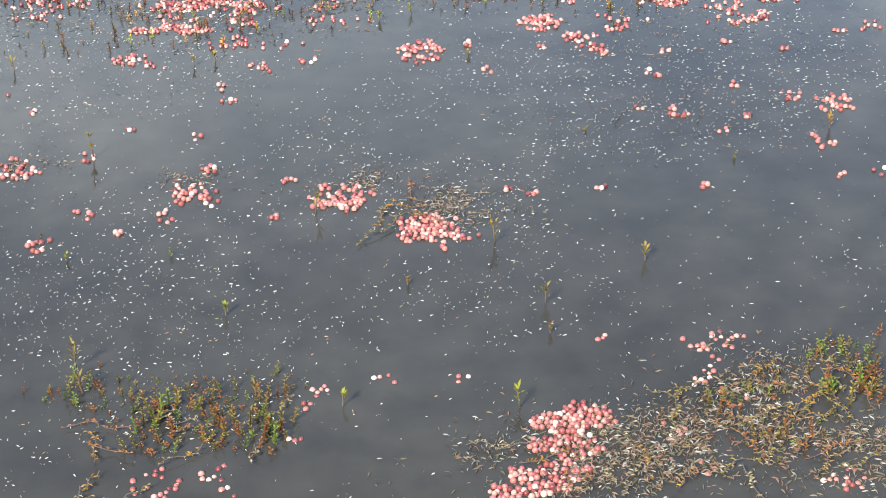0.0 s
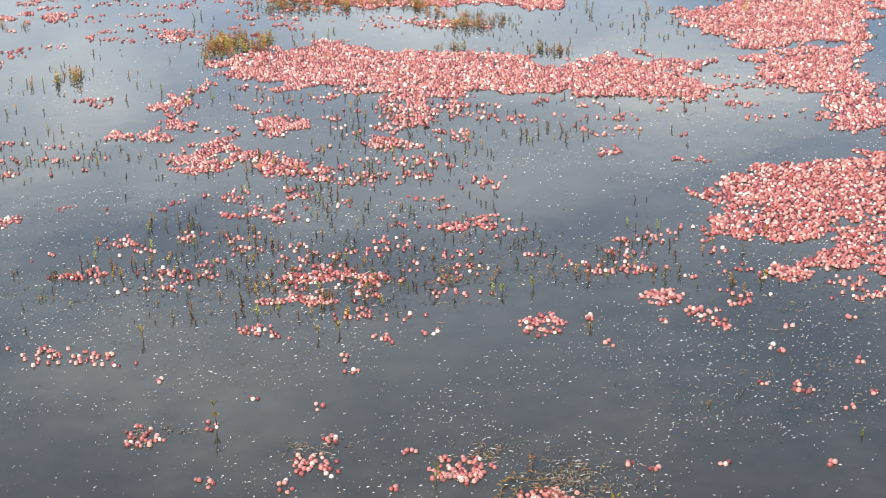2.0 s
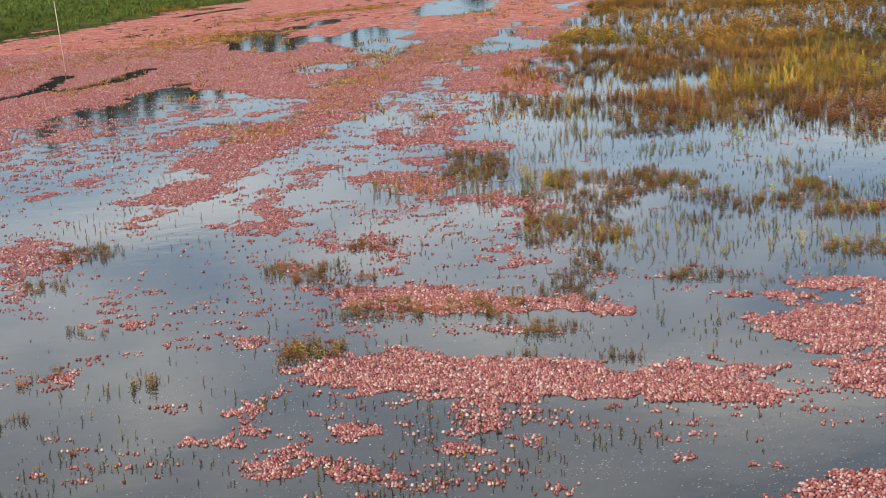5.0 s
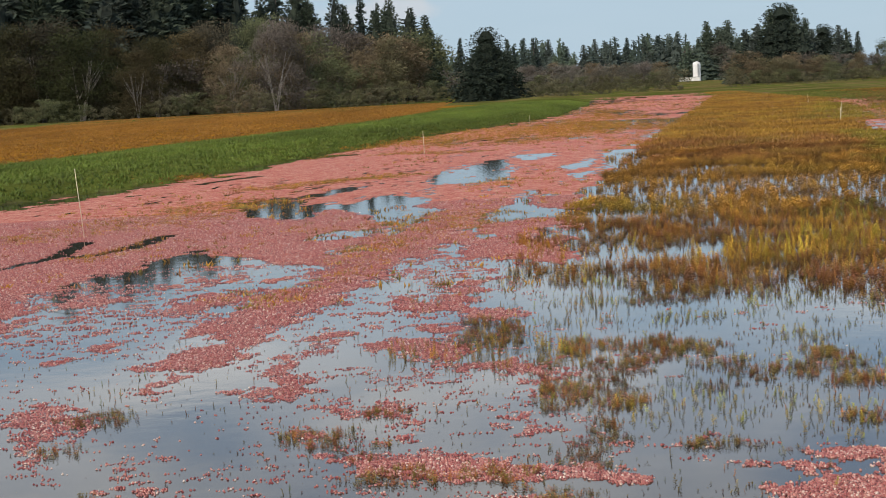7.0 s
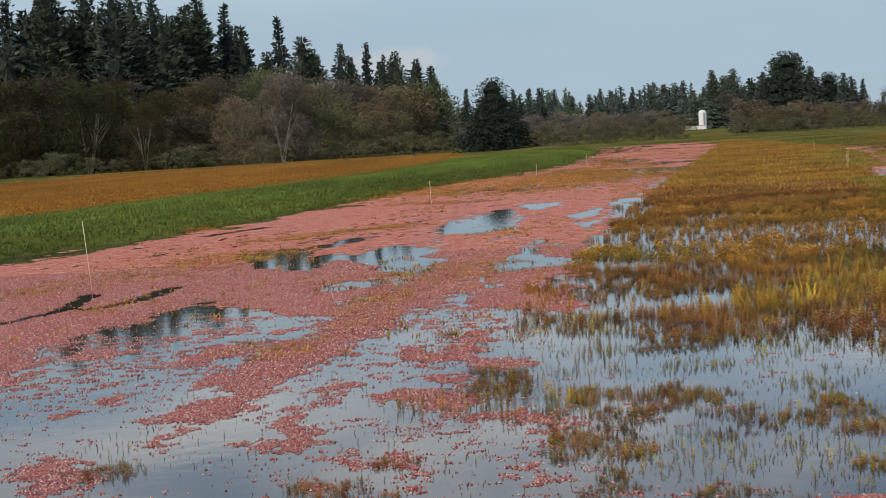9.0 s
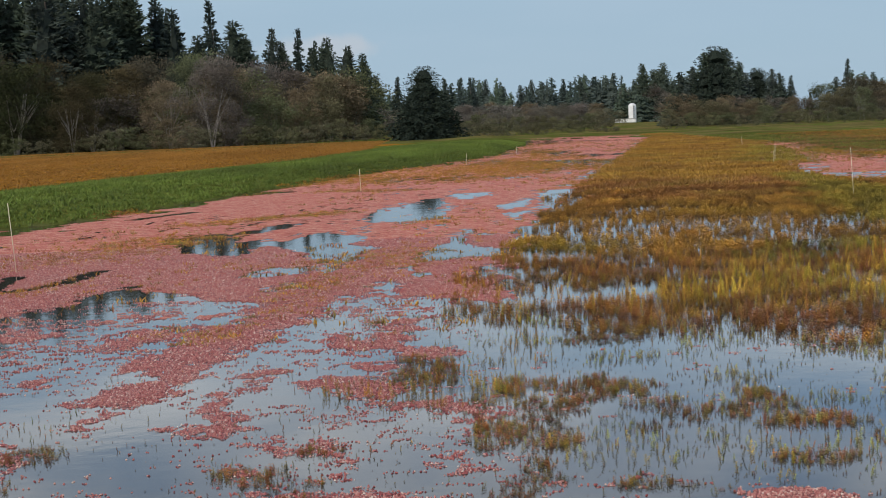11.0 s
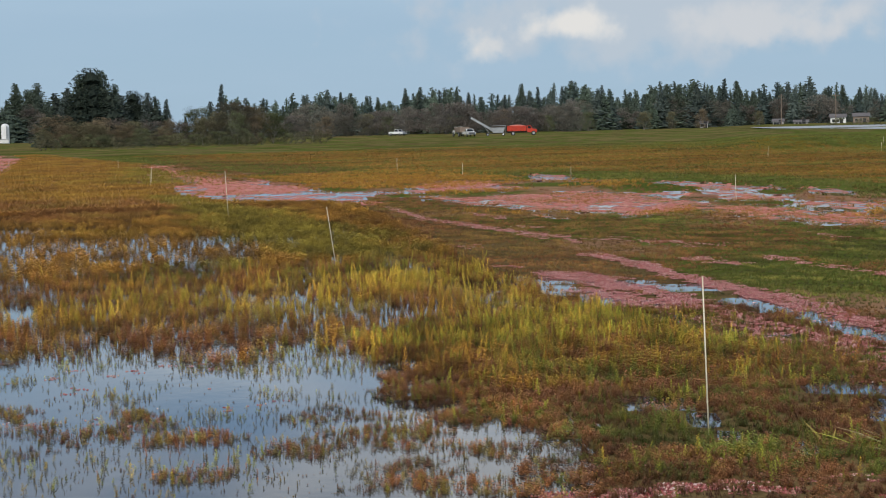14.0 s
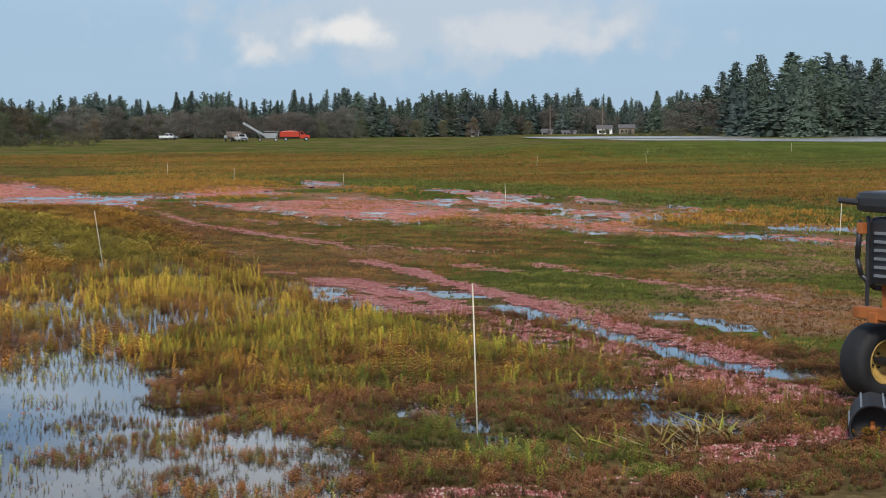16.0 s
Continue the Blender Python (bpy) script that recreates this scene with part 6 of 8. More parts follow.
# lone sprigs standing out of the water close by
for x, y, h in SPRIGS:
    t = thing("weed_sprig", pose(x, y, -0.03, 0, 0, rng.uniform(0, 360)), "yellow-green weed sprig standing in the water", "weed", "emergent sprigs")
    r = np.random.RandomState(int(abs(x * 1000 + y * 77)))
    lean = (r.uniform(-0.15, 0.15), r.uniform(-0.1, 0.1))
    H = 0.8 * h + 0.03
    bm = bmesh.new()
    tube(bm, (0, 0, 0), (lean[0] * H, lean[1] * H, H * 0.9), 0.0038, 0.002, 6)
    part("stem", bm, BARK, t, "thin dark stem", True)
    tint = [YELLOW * 0.45, LIME * 0.5, AMBER * 0.5, OLIVE * 0.8][r.randint(4)]
    bm_v, bm_f = [], []
    for k in range(r.randint(7, 13)):
        u = 0.45 + 0.5 * r.rand()
        an = r.uniform(0, 6.28)
        o = np.array([math.cos(an) * 0.6, math.sin(an) * 0.6, 0.85]); o /= np.linalg.norm(o)
        b = len(bm_v)
        bm_v += leaf_quad((lean[0] * H * u, lean[1] * H * u, H * 0.9 * u), o, min(0.045, 0.36 * H) * r.uniform(0.5, 1.1), 0.009, 0.05)
        bm_f += [(b, b + 1, b + 2), (b, b + 2, b + 3)]
    part("leaves", mesh_from("leaves", bm_v, bm_f, PLANT, np.tile(tint, (len(bm_v), 1))), None, t)
for x, y, h in VINE_BUSHES:
    k = 13
    off = rng.randn(k, 2) * 0.05
    v, f, t = scatter(UPRIGHT, rng.randint(0, 5, k), np.c_[x + off[:, 0], y + off[:, 1], np.full(k, -0.03)], rng.uniform(0, 6.28, k), np.c_[np.full(k, h * 0.5 + 0.025), (h * 0.62 + 0.03) * rng.uniform(0.5, 1.05, k)], mixed([(RUSTY * 0.55, 4), (OLIVE * 0.7, 4), (LEAFY * 0.8, 2)], k), rng.uniform(-0.4, 0.4, (k, 2)))
    tagged(new("cranberry_vine", mesh_from("cranberry_vine", v, f, PLANT, t)), "rusty-green cranberry vine tips breaking the water", "vine", "vine tips near the bank")

# torn runners of vine lying on the water
def vine_runner(x, y, heading, length, tint):
    r = np.random.RandomState(int(abs(x * 991 + y * 313)) % 99991)
    t = thing("vine_runner", pose(x, y, 0.004, 0, 0, heading), "torn cranberry runner with small brown leaves afloat", "vine", "torn runners")
    ks = np.linspace(0, 1, 9)
    bend, wave = r.uniform(-0.5, 0.5), r.uniform(0, 6)
    path = np.c_[ks * length, bend * length * ks ** 2 + 0.008 * np.sin(9 * ks + wave), 0.006 + 0.012 * np.sin(5 * ks + wave) ** 2]
    bm = bmesh.new()
    for a, b in zip(path, path[1:]):
        tube(bm, a, b, 0.0017, 0.0015, 5)
    part("stem", bm, BARK, t)
    v, f = [], []
    for k in range(int(length * 170)):
        u = r.rand() * 7.99
        p = path[int(u)] + (path[int(u) + 1] - path[int(u)]) * (u % 1)
        a = r.uniform(0, 6.28)
        b = len(v)
        v += leaf_quad(p, (math.cos(a) * 0.9, math.sin(a) * 0.9, r.uniform(-0.05, 0.45)), r.uniform(0.010, 0.020), r.uniform(0.004, 0.007), 0.1)
        f += [(b, b + 1, b + 2), (b, b + 2, b + 3)]
    part("leaves", mesh_from("leaves", v, f, PLANT, np.array(tint) * r.uniform(0.6, 1.25, (len(v) // 4, 1)).repeat(4, 0)), None, t)


for x0, x1, y0, y1, m in ((0.95, 1.6, 3.62, 4.2, 24), (0.5, 0.95, 3.6, 3.95, 9), (-0.95, -0.6, 3.65, 3.85, 4), (-0.75, -0.1, 3.85, 4.2, 9), (0.1, 0.5, 5.1, 5.35, 6), (-0.4, 0.3, 6.9, 7.5, 7)):
    for _ in range(m):
        vine_runner(rng.uniform(x0, x1), rng.uniform(y0, y1), rng.uniform(0, 360), rng.uniform(0.07, 0.2), [RUSTY * 0.75, OLIVE * 0.9, AMBER * 0.6, STRAW * 0.7][rng.randint(4)])

# stems among the drifts
pts = spots(-2.9, 1.6, 6.8, 10.4, 300, lambda x, y: smooth(0.3, 0.75, fbm(x * 1.4 + 3, y * 1.6)) * np.interp(y, [6.8, 7.3, 9, 10.4], [0.5, 0.8, 0.6, 0.2]) * np.interp(x, [-2.6, 0.4, 1.4], [1, 1, 0.25]))
stand("vine_uprights", "dark and amber vine uprights poking out of the water", pts, UPRIGHT, 0.066, 1.0, mixed([(RUSTY * 0.4, 3), (OLIVE * 0.4, 4), (AMBER * 0.8, 2), (LIME * 0.8, 1)], len(pts)))
pts = spots(-5.5, 4, 10.2, 21, 13, lambda x, y: smooth(0.5, 0.72, fbm(x * 0.7, y * 0.8)) * 0.9)
stand("vine_uprights", "short dark vine uprights scattered in the shallow water", pts, UPRIGHT, 0.08, 0.85, mixed([(OLIVE, 4), (RUSTY, 3), (LEAFY, 2)], len(pts)))
VC = VINE_CLUMPS
pts = spots(-5, 7, 7, 23, 260, lambda x, y: patches(x, y, VC, 1.6) ** 1.3)
stand("vine_patch", "brown and olive tangles of cranberry vine above the water", pts, BUSH, 0.10, 1.1, 1.05 * mixed([(RUSTY * 0.9, 4), (OLIVE, 5), (MAROON, 1)], len(pts)))
# open pool: bunches of pale weeds, short dark stems round them
def pool(x, y):
    return (y < bed_front(x) + 0.8) & (x > -0.8 - 0.05 * (y - 12)) & (x < pool_edge(y) + 0.5)


pts = spots(-1, 8, 12, 26, 85, lambda x, y: pool(x, y) * smooth(0.45, 0.7, fbm(x * 1.5, y * 1.1)) * np.interp(y, [12, 14.5, 16.5, 19, 24], [0.1, 0.35, 1, 1, 0.8]) * smooth(-0.2, 1.6, x))
stand("pool_weeds", "pale yellow-green weeds standing in the open pool", pts, WEED, 0.1, 1.5, mixed([(LIME * 0.95, 4), (YELLOW * 0.85, 3), (OLIVE * 1.2, 4), (OLIVE * 0.6, 2)], len(pts)), "weeds")
pts = spots(-3, 7.6, 11, 26, 150, lambda x, y: (y < bed_front(x) + 1) * smooth(-1.6, 0.4, x) * (smooth(0.44, 0.66, fbm(x * 1.7 + 9, y * 1.2)) * smooth(0.3, 0.6, fbm(x * 6.0, y * 5.0, 2)) * 0.8 + 0.05 + 0.6 * smooth(3.2, 0, bed_front(x) - y) * smooth(0.35, 0.6, fbm(x * 2.2, y * 1.4))))
stand("vine_uprights", "short dark vine uprights scattered in the shallow water", pts, UPRIGHT, 0.052, 1.35, mixed([(OLIVE * 0.55, 4), (RUSTY * 0.5, 4), (MAROON * 0.5, 2), (OLIVE, 2)], len(pts)))
pts = spots(-7, 0.5, 10.5, 30, 26, lambda x, y: (np.abs(x / y + 0.13) < 0.2) * smooth(0.4, 0.7, fbm(x * 1.3 + 31, y * 0.8)))
stand("vine_uprights", "short dark vine uprights scattered in the shallow water", pts, UPRIGHT, 0.05, 1.3, mixed([(OLIVE * 0.5, 4), (RUSTY * 0.5, 3), (MAROON * 0.5, 2), (AMBER, 1)], len(pts)))
pts = spots(-1.4, 1.6, 17.5, 27, 60, lambda x, y: smooth(0.5, 0.72, fbm(x * 1.9 + 3, y * 0.9)) * smooth(2.2, 0.4, np.abs(x - 0.08 * (y - 20))))
stand("pool_weeds", "amber weeds along the edge of the pool", pts, WEED, 0.15, 1.0, mixed([(AMBER, 4), (YELLOW * 0.8, 3), (OLIVE, 3)], len(pts)), "weeds")


def bed(x, y):
    e = 0.8 * (fbm(x * 0.6, y * 0.6) - 0.5)
    return np.clip(0.55 + (x - pink_edge(y) - 0.3) * np.interp(y, [20, 60], [0.28, 0.6]) + 2.6 * (fbm(x * 0.9 + 60, y * 0.55) - 0.5), 0, 1) * np.where(y < 48, np.maximum(0.5, smooth(0.23, 0.33, fbm(x * 0.7 + 21, y * 0.30))), 1) * ((x > pink_edge(y) - 0.6 + e) & (x < lane_edge(y) - 0.3 + e) & (y > bed_front(x) - 2.2)) * np.clip(0.6 + (y - bed_front(x) + 0.5) * 0.5 + 1.9 * (fbm(x * 1.1 + 2, y * 0.8) - 0.5), 0, 1) ** 1.3 * (1 - 0.93 * patches(x, y, WATERS, 0.9))


def bed_tints(p, extra=0.0, blend=False):
    """amber and rust with drifts of yellow, green and brown"""
    x, y = p[:, 0], p[:, 1]
    k = len(p)
    n = fbm(x * 0.5 + 4, y * 0.4)
    grain = np.where(y < 40, 0.8, 0.4)
    yel = np.maximum(patches(x, y, BED_YELLOW, 0.5, 0.6), 0.25 * smooth(0.6, 0.8, n)) + extra + 0.22 * smooth(7, 10, x) * smooth(34, 27, y)
    gre = np.maximum(patches(x, y, BED_GREEN, 0.5, 0.6), (0.16 + 0.25 * smooth(0.5, 0.8, fbm(x * 0.3 + 40, y * 0.2))) * (0.35 + 0.65 * smooth(5, 9, x)))
    bro = np.maximum(patches(x, y, BED_BROWN, 0.5, 0.6), 0.35 * smooth(0.4, 0.2, n))
    if blend:
        b, w, q = bro[:, None] * 0.8, yel[:, None] * 0.6, gre[:, None] * 0.75
        c = AMBER * 0.55 + RUSTY * 0.36 + OLIVE * 0.08 + 0 * b
        c = c * (1 - b) + (RUSTY * 0.6 + MAROON * 0.3) * b
        c = c * (1 - w) + (YELLOW * 0.6 + LIME * 0.25) * w
        c = c * (1 - q) + (LIME * 0.3 + LEAFY * 0.4 + AMBER * 0.18) * q
        return c * rng.uniform(0.88, 1.12, (k, 1)) * (0.75 + 0.5 * n[:, None])
    c = np.where((rng.rand(k) < 0.46)[:, None], AMBER * 0.9, np.where((rng.rand(k) < 0.5)[:, None], RUSTY, OLIVE))
    c = np.where((rng.rand(k) < bro * 0.8)[:, None], np.where((rng.rand(k) < 0.7)[:, None], RUSTY * 0.85, MAROON), c)
    c = np.where((rng.rand(k) < yel * 0.75)[:, None], np.where((rng.rand(k) < 0.6)[:, None], YELLOW, np.where((rng.rand(k) < 0.45)[:, None], LIME, AMBER)), c)
    c = np.where((rng.rand(k) < gre * 0.7)[:, None], np.where((rng.rand(k) < 0.5)[:, None], LIME * 0.8, LEAFY), c)
    return (0.45 * c + 0.55 * bed_tints(p, extra, True)) * rng.uniform(0.75, 1.25, (k, 1))


pts = spots(0, 14, 17, 36, 64, lambda x, y: bed(x, y) * 0.95)
n = len(pts)
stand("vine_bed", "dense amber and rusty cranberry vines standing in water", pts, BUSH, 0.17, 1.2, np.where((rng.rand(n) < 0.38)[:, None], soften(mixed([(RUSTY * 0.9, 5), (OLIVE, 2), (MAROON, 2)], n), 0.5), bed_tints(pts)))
pts = spots(0, 14, 17, 36, 44, lambda x, y: bed(x, y) * np.maximum(0.28 * smooth(0.35, 0.65, fbm(x * 0.9 + 8, y * 0.7)), 0.7 * patches(x, y, BED_YELLOW, 0.6, 0.6) * smooth(0.35, 0.6, fbm(x * 1.2, y * 0.9))))
stand("bed_weeds", "tall yellow and lime weeds growing through the vines", pts, WEED, 0.27, 0.75, 1.25 * bed_tints(pts, 0.12), "weeds")
pts = spots(1, 20, 36, 64, 48, lambda x, y: bed(x, y))
stand("vine_bed", "amber and green vine bed farther along the bog", pts, FAR_BUSH, 0.2, 1.2, bed_tints(pts, 0, True))
pts = spots(3, 34, 64, 235, 16, lambda x, y: ((x > pink_edge(y)) & (x < np.where(y < 90, lane_edge(y) + 0.5, far_edge(y) - np.interp(y, [90, 150], [7, 1])))) * np.interp(y, [64, 110, 235], [1, 0.6, 0.35]) * clear_far(x, y))
stand("vine_bed", "distant orange-brown vine bed between the flooded strips", pts, FAR_TUFT, 0.15, 1.9, bed_tints(pts, 0, True) * 0.85)

# wetter ground by the near stake: low brown, maroon and green growth
def low_ground(x, y):
    return ((x > low_side(x, y) - 0.25) & (x < path_line(y) + 6) & (y < np.where(x > 7.2, 30, bed_front(x)))) * clear_lane(x, y)


pts = spots(5, 15, 10.4, 24, 190, lambda x, y: low_ground(x, y) * 0.9)
n = len(pts)
px, py = pts[:, 0], pts[:, 1]
g = np.maximum(0.28 * smooth(0.4, 0.65, fbm(px * 0.8, py * 0.7)), 0.9 * patches(px, py, BED_GREEN, 0.8, 0.6))[:, None]
w = np.maximum(0.1 * smooth(0.5, 0.7, fbm(px * 0.7 + 30, py * 0.9)), 0.75 * patches(px, py, BED_YELLOW, 0.8, 0.6))[:, None]
low = soften(mixed([(RUSTY * 0.9, 4), (MAROON, 4), (OLIVE, 3)], n), 0.75) * (0.7 + 0.6 * fbm(px * 2.3, py * 2.0, 3))[:, None]
low = np.where(rng.rand(n, 1) < g, soften(mixed([(LEAFY * 1.0, 4), (LIME * 0.6, 1), (OLIVE, 2)], n), 0.6), low)
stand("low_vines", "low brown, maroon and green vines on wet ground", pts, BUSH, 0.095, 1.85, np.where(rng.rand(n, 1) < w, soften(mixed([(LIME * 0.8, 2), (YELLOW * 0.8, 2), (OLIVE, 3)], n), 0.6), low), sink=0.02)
pts = spots(6, 14, 11.2, 24, 60, lambda x, y: low_ground(x, y) * np.maximum(0.22 * smooth(0.45, 0.65, fbm(x * 0.9 + 5, y * 0.8)), np.maximum(patches(x, y, BED_YELLOW, 0.7, 0.6), 0.45 * patches(x, y, BED_GREEN, 0.7, 0.6))))
n = len(pts)
g = (patches(pts[:, 0], pts[:, 1], BED_GREEN, 0.8, 0.6) > 0.4)[:, None]
stand("low_weeds", "yellow-green leafy weeds scattered over the low vines", pts, WEED, 0.17, 0.95, 1.05 * np.where(g, mixed([(LEAFY * 1.2, 4), (LIME * 0.8, 2)], n), mixed([(LIME, 4), (YELLOW, 2), (LEAFY, 2)], n)), "weeds", 0.02)
pts = spots(5.5, 15, 10.8, 24, 50, lambda x, y: patches(x, y, LANE_WATER, 1.4) * smooth(0.42, 0.62, fbm(x * 2.2, y * 2.0)))
stand("vine_uprights", "short dark stems standing in the puddles", pts, UPRIGHT, 0.075, 0.7, mixed([(OLIVE * 0.8, 3), (RUSTY * 0.8, 3), (LEAFY, 2)], len(pts)), sink=0.02)
# bent dry grass near the bank
for cx, cy, m in [(9.4, 12.9, 16), (9.9, 12.8, 14), (9.0, 12.5, 10), (10.3, 13.1, 12)]:
    a = rng.randn(m, 2) * 0.2
    v, f, t = scatter([tuft(3, 5, 0.035, 0.1, 1.2)], np.zeros(m, int), np.c_[cx + a[:, 0], cy + a[:, 1], np.full(m, 0.02)], rng.uniform(0, 6.28, m), np.c_[rng.uniform(0.2, 0.5, m), rng.uniform(0.08, 0.24, m)], mixed([(STRAW, 2), (LIME, 1), (OLIVE, 2)], m))
    tagged(new("dry_grass_clump", mesh_from("dry_grass_clump", v, f, PLANT, t)), "bent straw-coloured dry grass clump on the wet bank", "grass", "dry clumps", "stuff")
# mown green band beyond the lane, and fields behind
pts = spots(11, 32, 14, 66, 75, lambda x, y: ((x > lane_edge(y) - 1.3) & (x < far_edge(y))) * clear_lane(x, y) * clear_far(x, y))
n = len(pts)
g = (smooth(0.3, 0.6, fbm(pts[:, 0] * 0.35, pts[:, 1] * 0.25) + 0.02 * (pts[:, 0] - 17)) * np.where((pts[:, 1] > 32) & (pts[:, 0] < path_line(pts[:, 1]) + 5), 0.3, 1))[:, None]
stand("green_band", "short green and brown growth beside the lane", pts, FAR_TUFT, 0.055, 2.0, soften(mixed([(LEAFY, 4), (OLIVE, 3)], n), 0.75) * 0.8 * (0.6 + 0.8 * fbm(pts[:, 0] * 1.1, pts[:, 1] * 0.9))[:, None] * g + soften(mixed([(RUSTY, 3), (OLIVE, 3), (MAROON, 2)], n), 0.6) * 0.85 * (1 - g), "grass", 0.02)
pts = spots(22, 110, 40, 200, 7.0, lambda x, y: (x > far_edge(y) - 2) * np.interp(np.hypot(x, y), [60, 200], [1, 0.4]) * clear_far(x, y))
n = len(pts)
d = (pts[:, 0] - far_edge(pts[:, 1]))[:, None]
m = fbm(pts[:, 0] * 0.05, pts[:, 1] * 0.9)[:, None]
warm = soften(mixed([(AMBER, 2), (OLIVE, 3), (RUSTY, 2)], n), 0.8) * (0.55 + 0.5 * m)
cool = soften(mixed([(LEAFY, 3), (OLIVE, 2)], n), 0.8) * 0.85
w = smooth(4, 9, d) * smooth(0.25, 0.5, m) * smooth(55, 45, d)
stand("field_growth", "rough green and orange vine field in the distance", pts, FAR_TUFT, 0.13, 2.0, (warm * w + cool * (1 - w)) * (0.6 + 0.8 * fbm(pts[:, 0] * 0.12, pts[:, 1] * 0.25))[:, None], "grass")
pts = spots(-95, -8, 70, 280, 3.6, lambda x, y: (x < dike_foot(y) - 16) & (x > dike_foot(y) - 80))
stand("orange_field", "orange vine field beyond the dike", pts, FAR_TUFT, 0.13, 2.6, soften(mixed([(AMBER * 0.75, 5), (YELLOW * 0.5, 1), (RUSTY * 0.9, 4)], len(pts)), 0.85) * (0.75 + 0.5 * fbm(pts[:, 0] * 0.1, pts[:, 1] * 0.02))[:, None])
pts = spots(12, 46, 28, 160, 18, lambda x, y: np.clip(1.6 * areas(x, y, FAR_PINK, 0.35, 2.5), 0, 1) * np.maximum(0.1, smooth(0.46, 0.64, fbm(x * 0.5 + 5, y * 0.2))) * np.interp(y, [55, 80], [1, 0.25]) * (1 - 0.75 * areas(x, y, FAR_POOLS, 0.5, 0.7)))
stand("stranded_vines", "rusty and amber vine tips showing through the far berries", pts, FAR_TUFT, 0.09, 2.0, soften(mixed([(RUSTY, 4), (AMBER, 2), (OLIVE, 2)], len(pts)), 0.5))
# dead and amber growth round the stranded berries
pts = spots(12, 56, 26, 170, 16, lambda x, y: np.clip(np.maximum(areas(x, y, BROWN_FRINGE, 0.3, 1.5), np.clip(areas(x, y, FAR_PINK, 0.3, 4.5) - areas(x, y, FAR_PINK, 0.4, 1.0), 0, 0.6)), 0, 1) * (1 - 0.8 * areas(x, y, FAR_POOLS, 0.5, 0.7)) * np.interp(y, [40, 120], [1, 0.5]))
stand("stranded_vines", "dull maroon and brown vines along the stranded berries", pts, FAR_TUFT, 0.085, 2.2, soften(mixed([(MAROON, 4), (RUSTY * 0.8, 4), (OLIVE, 3)], len(pts)), 0.6))
pts = spots(12, 56, 26, 170, 18, lambda x, y: areas(x, y, ORANGE_FRINGE, 0.4, 1.5) * (1 - 0.8 * areas(x, y, FAR_POOLS, 0.5, 0.7)) * np.interp(y, [40, 120], [1, 0.6]))
stand("stranded_vines", "orange vine tops standing among the stranded berries", pts, FAR_TUFT, 0.13, 1.9, soften(mixed([(AMBER, 4), (RUSTY, 2), (YELLOW * 0.7, 1)], len(pts)), 0.5))
# grassy dike on the far left
pts = spots(-36, 16, 44, 200, 12.0, lambda x, y: (x < dike_foot(y) - 0.4) & (x > dike_foot(y) - 17))
stand("dike_grass", "green grass on the low dike", pts, FAR_TUFT, 0.16, 2.0, soften(mixed([(LEAFY * np.array((0.72, 0.95, 0.9)), 5), (OLIVE, 1)], len(pts)), 0.85) * (0.7 + 0.6 * fbm(pts[:, 0] * 0.3, pts[:, 1] * 0.06))[:, None], "grass")
# debris lines through the berry field
pts = spots(-24, 4, 18, 90, 70, lambda x, y: patches(x, y, VINE_LINES, 0.8) * (x > dike_foot(y) - 1))
stand("vine_line", "olive and brown lines of vine and weed among the berries", pts, FAR_TUFT, 0.085, 1.8, mixed([(OLIVE, 4), (RUSTY, 2), (MAROON, 1), (AMBER, 2)], len(pts)))
pts = spots(-24, 8, 18, 130, 34, lambda x, y: np.maximum(patches(x, y, AMBER_LINES, 0.8) * 0.8, 0.35 * patches(x, y, VINE_LINES, 0.5)) * (x > dike_foot(y) - 1))
stand("vine_line", "amber vine tips in lines through the berries", pts, FAR_TUFT, 0.1, 1.8, mixed([(AMBER, 4), (RUSTY, 2), (OLIVE, 1)], len(pts)))
pts = spots(-14, 3, 13, 62, 10, lambda x, y: (np.abs(x / y + 0.1) < 0.26) * mat_cover(x, y, 0.9, 0.42) * (0.1 + smooth(0.42, 0.7, fbm(x * 0.7 + 77, y * 0.4))))
stand("vine_tips", "olive and amber vine tips poking through the berries", pts, FAR_TUFT, 0.06, 1.8, mixed([(AMBER * 0.9, 3), (OLIVE * 0.9, 4), (RUSTY * 0.8, 3), (MAROON * 0.6, 2)], len(pts)))
pts = spots(-14, 24, 70, 170, 14, lambda x, y: areas(x, y, AMBER_ZONE, 0.3, 2.0) * np.maximum(0.2, smooth(0.3, 0.6, fbm(x * 0.5, y * 0.12))))
stand("vine_line", "orange-brown vine tops spread over the far berries", pts, FAR_TUFT, 0.12, 2.2, soften(mixed([(AMBER, 3), (RUSTY, 3), (OLIVE, 2)], len(pts)), 0.5))
pts = spots(-14, 24, 24, 200, 3.0, lambda x, y: (x > dike_foot(y)) & (x < pink_edge(y)) & (fbm(x * 0.3 + 2, y * 0.1) + np.interp(y, [60, 110], [0, 0.18]) > 0.6))
stand("vine_line", "amber vine tips showing through the berry sheet", pts, FAR_TUFT, 0.12, 1.8, mixed([(AMBER, 3), (OLIVE, 2), (RUSTY, 2)], len(pts)))


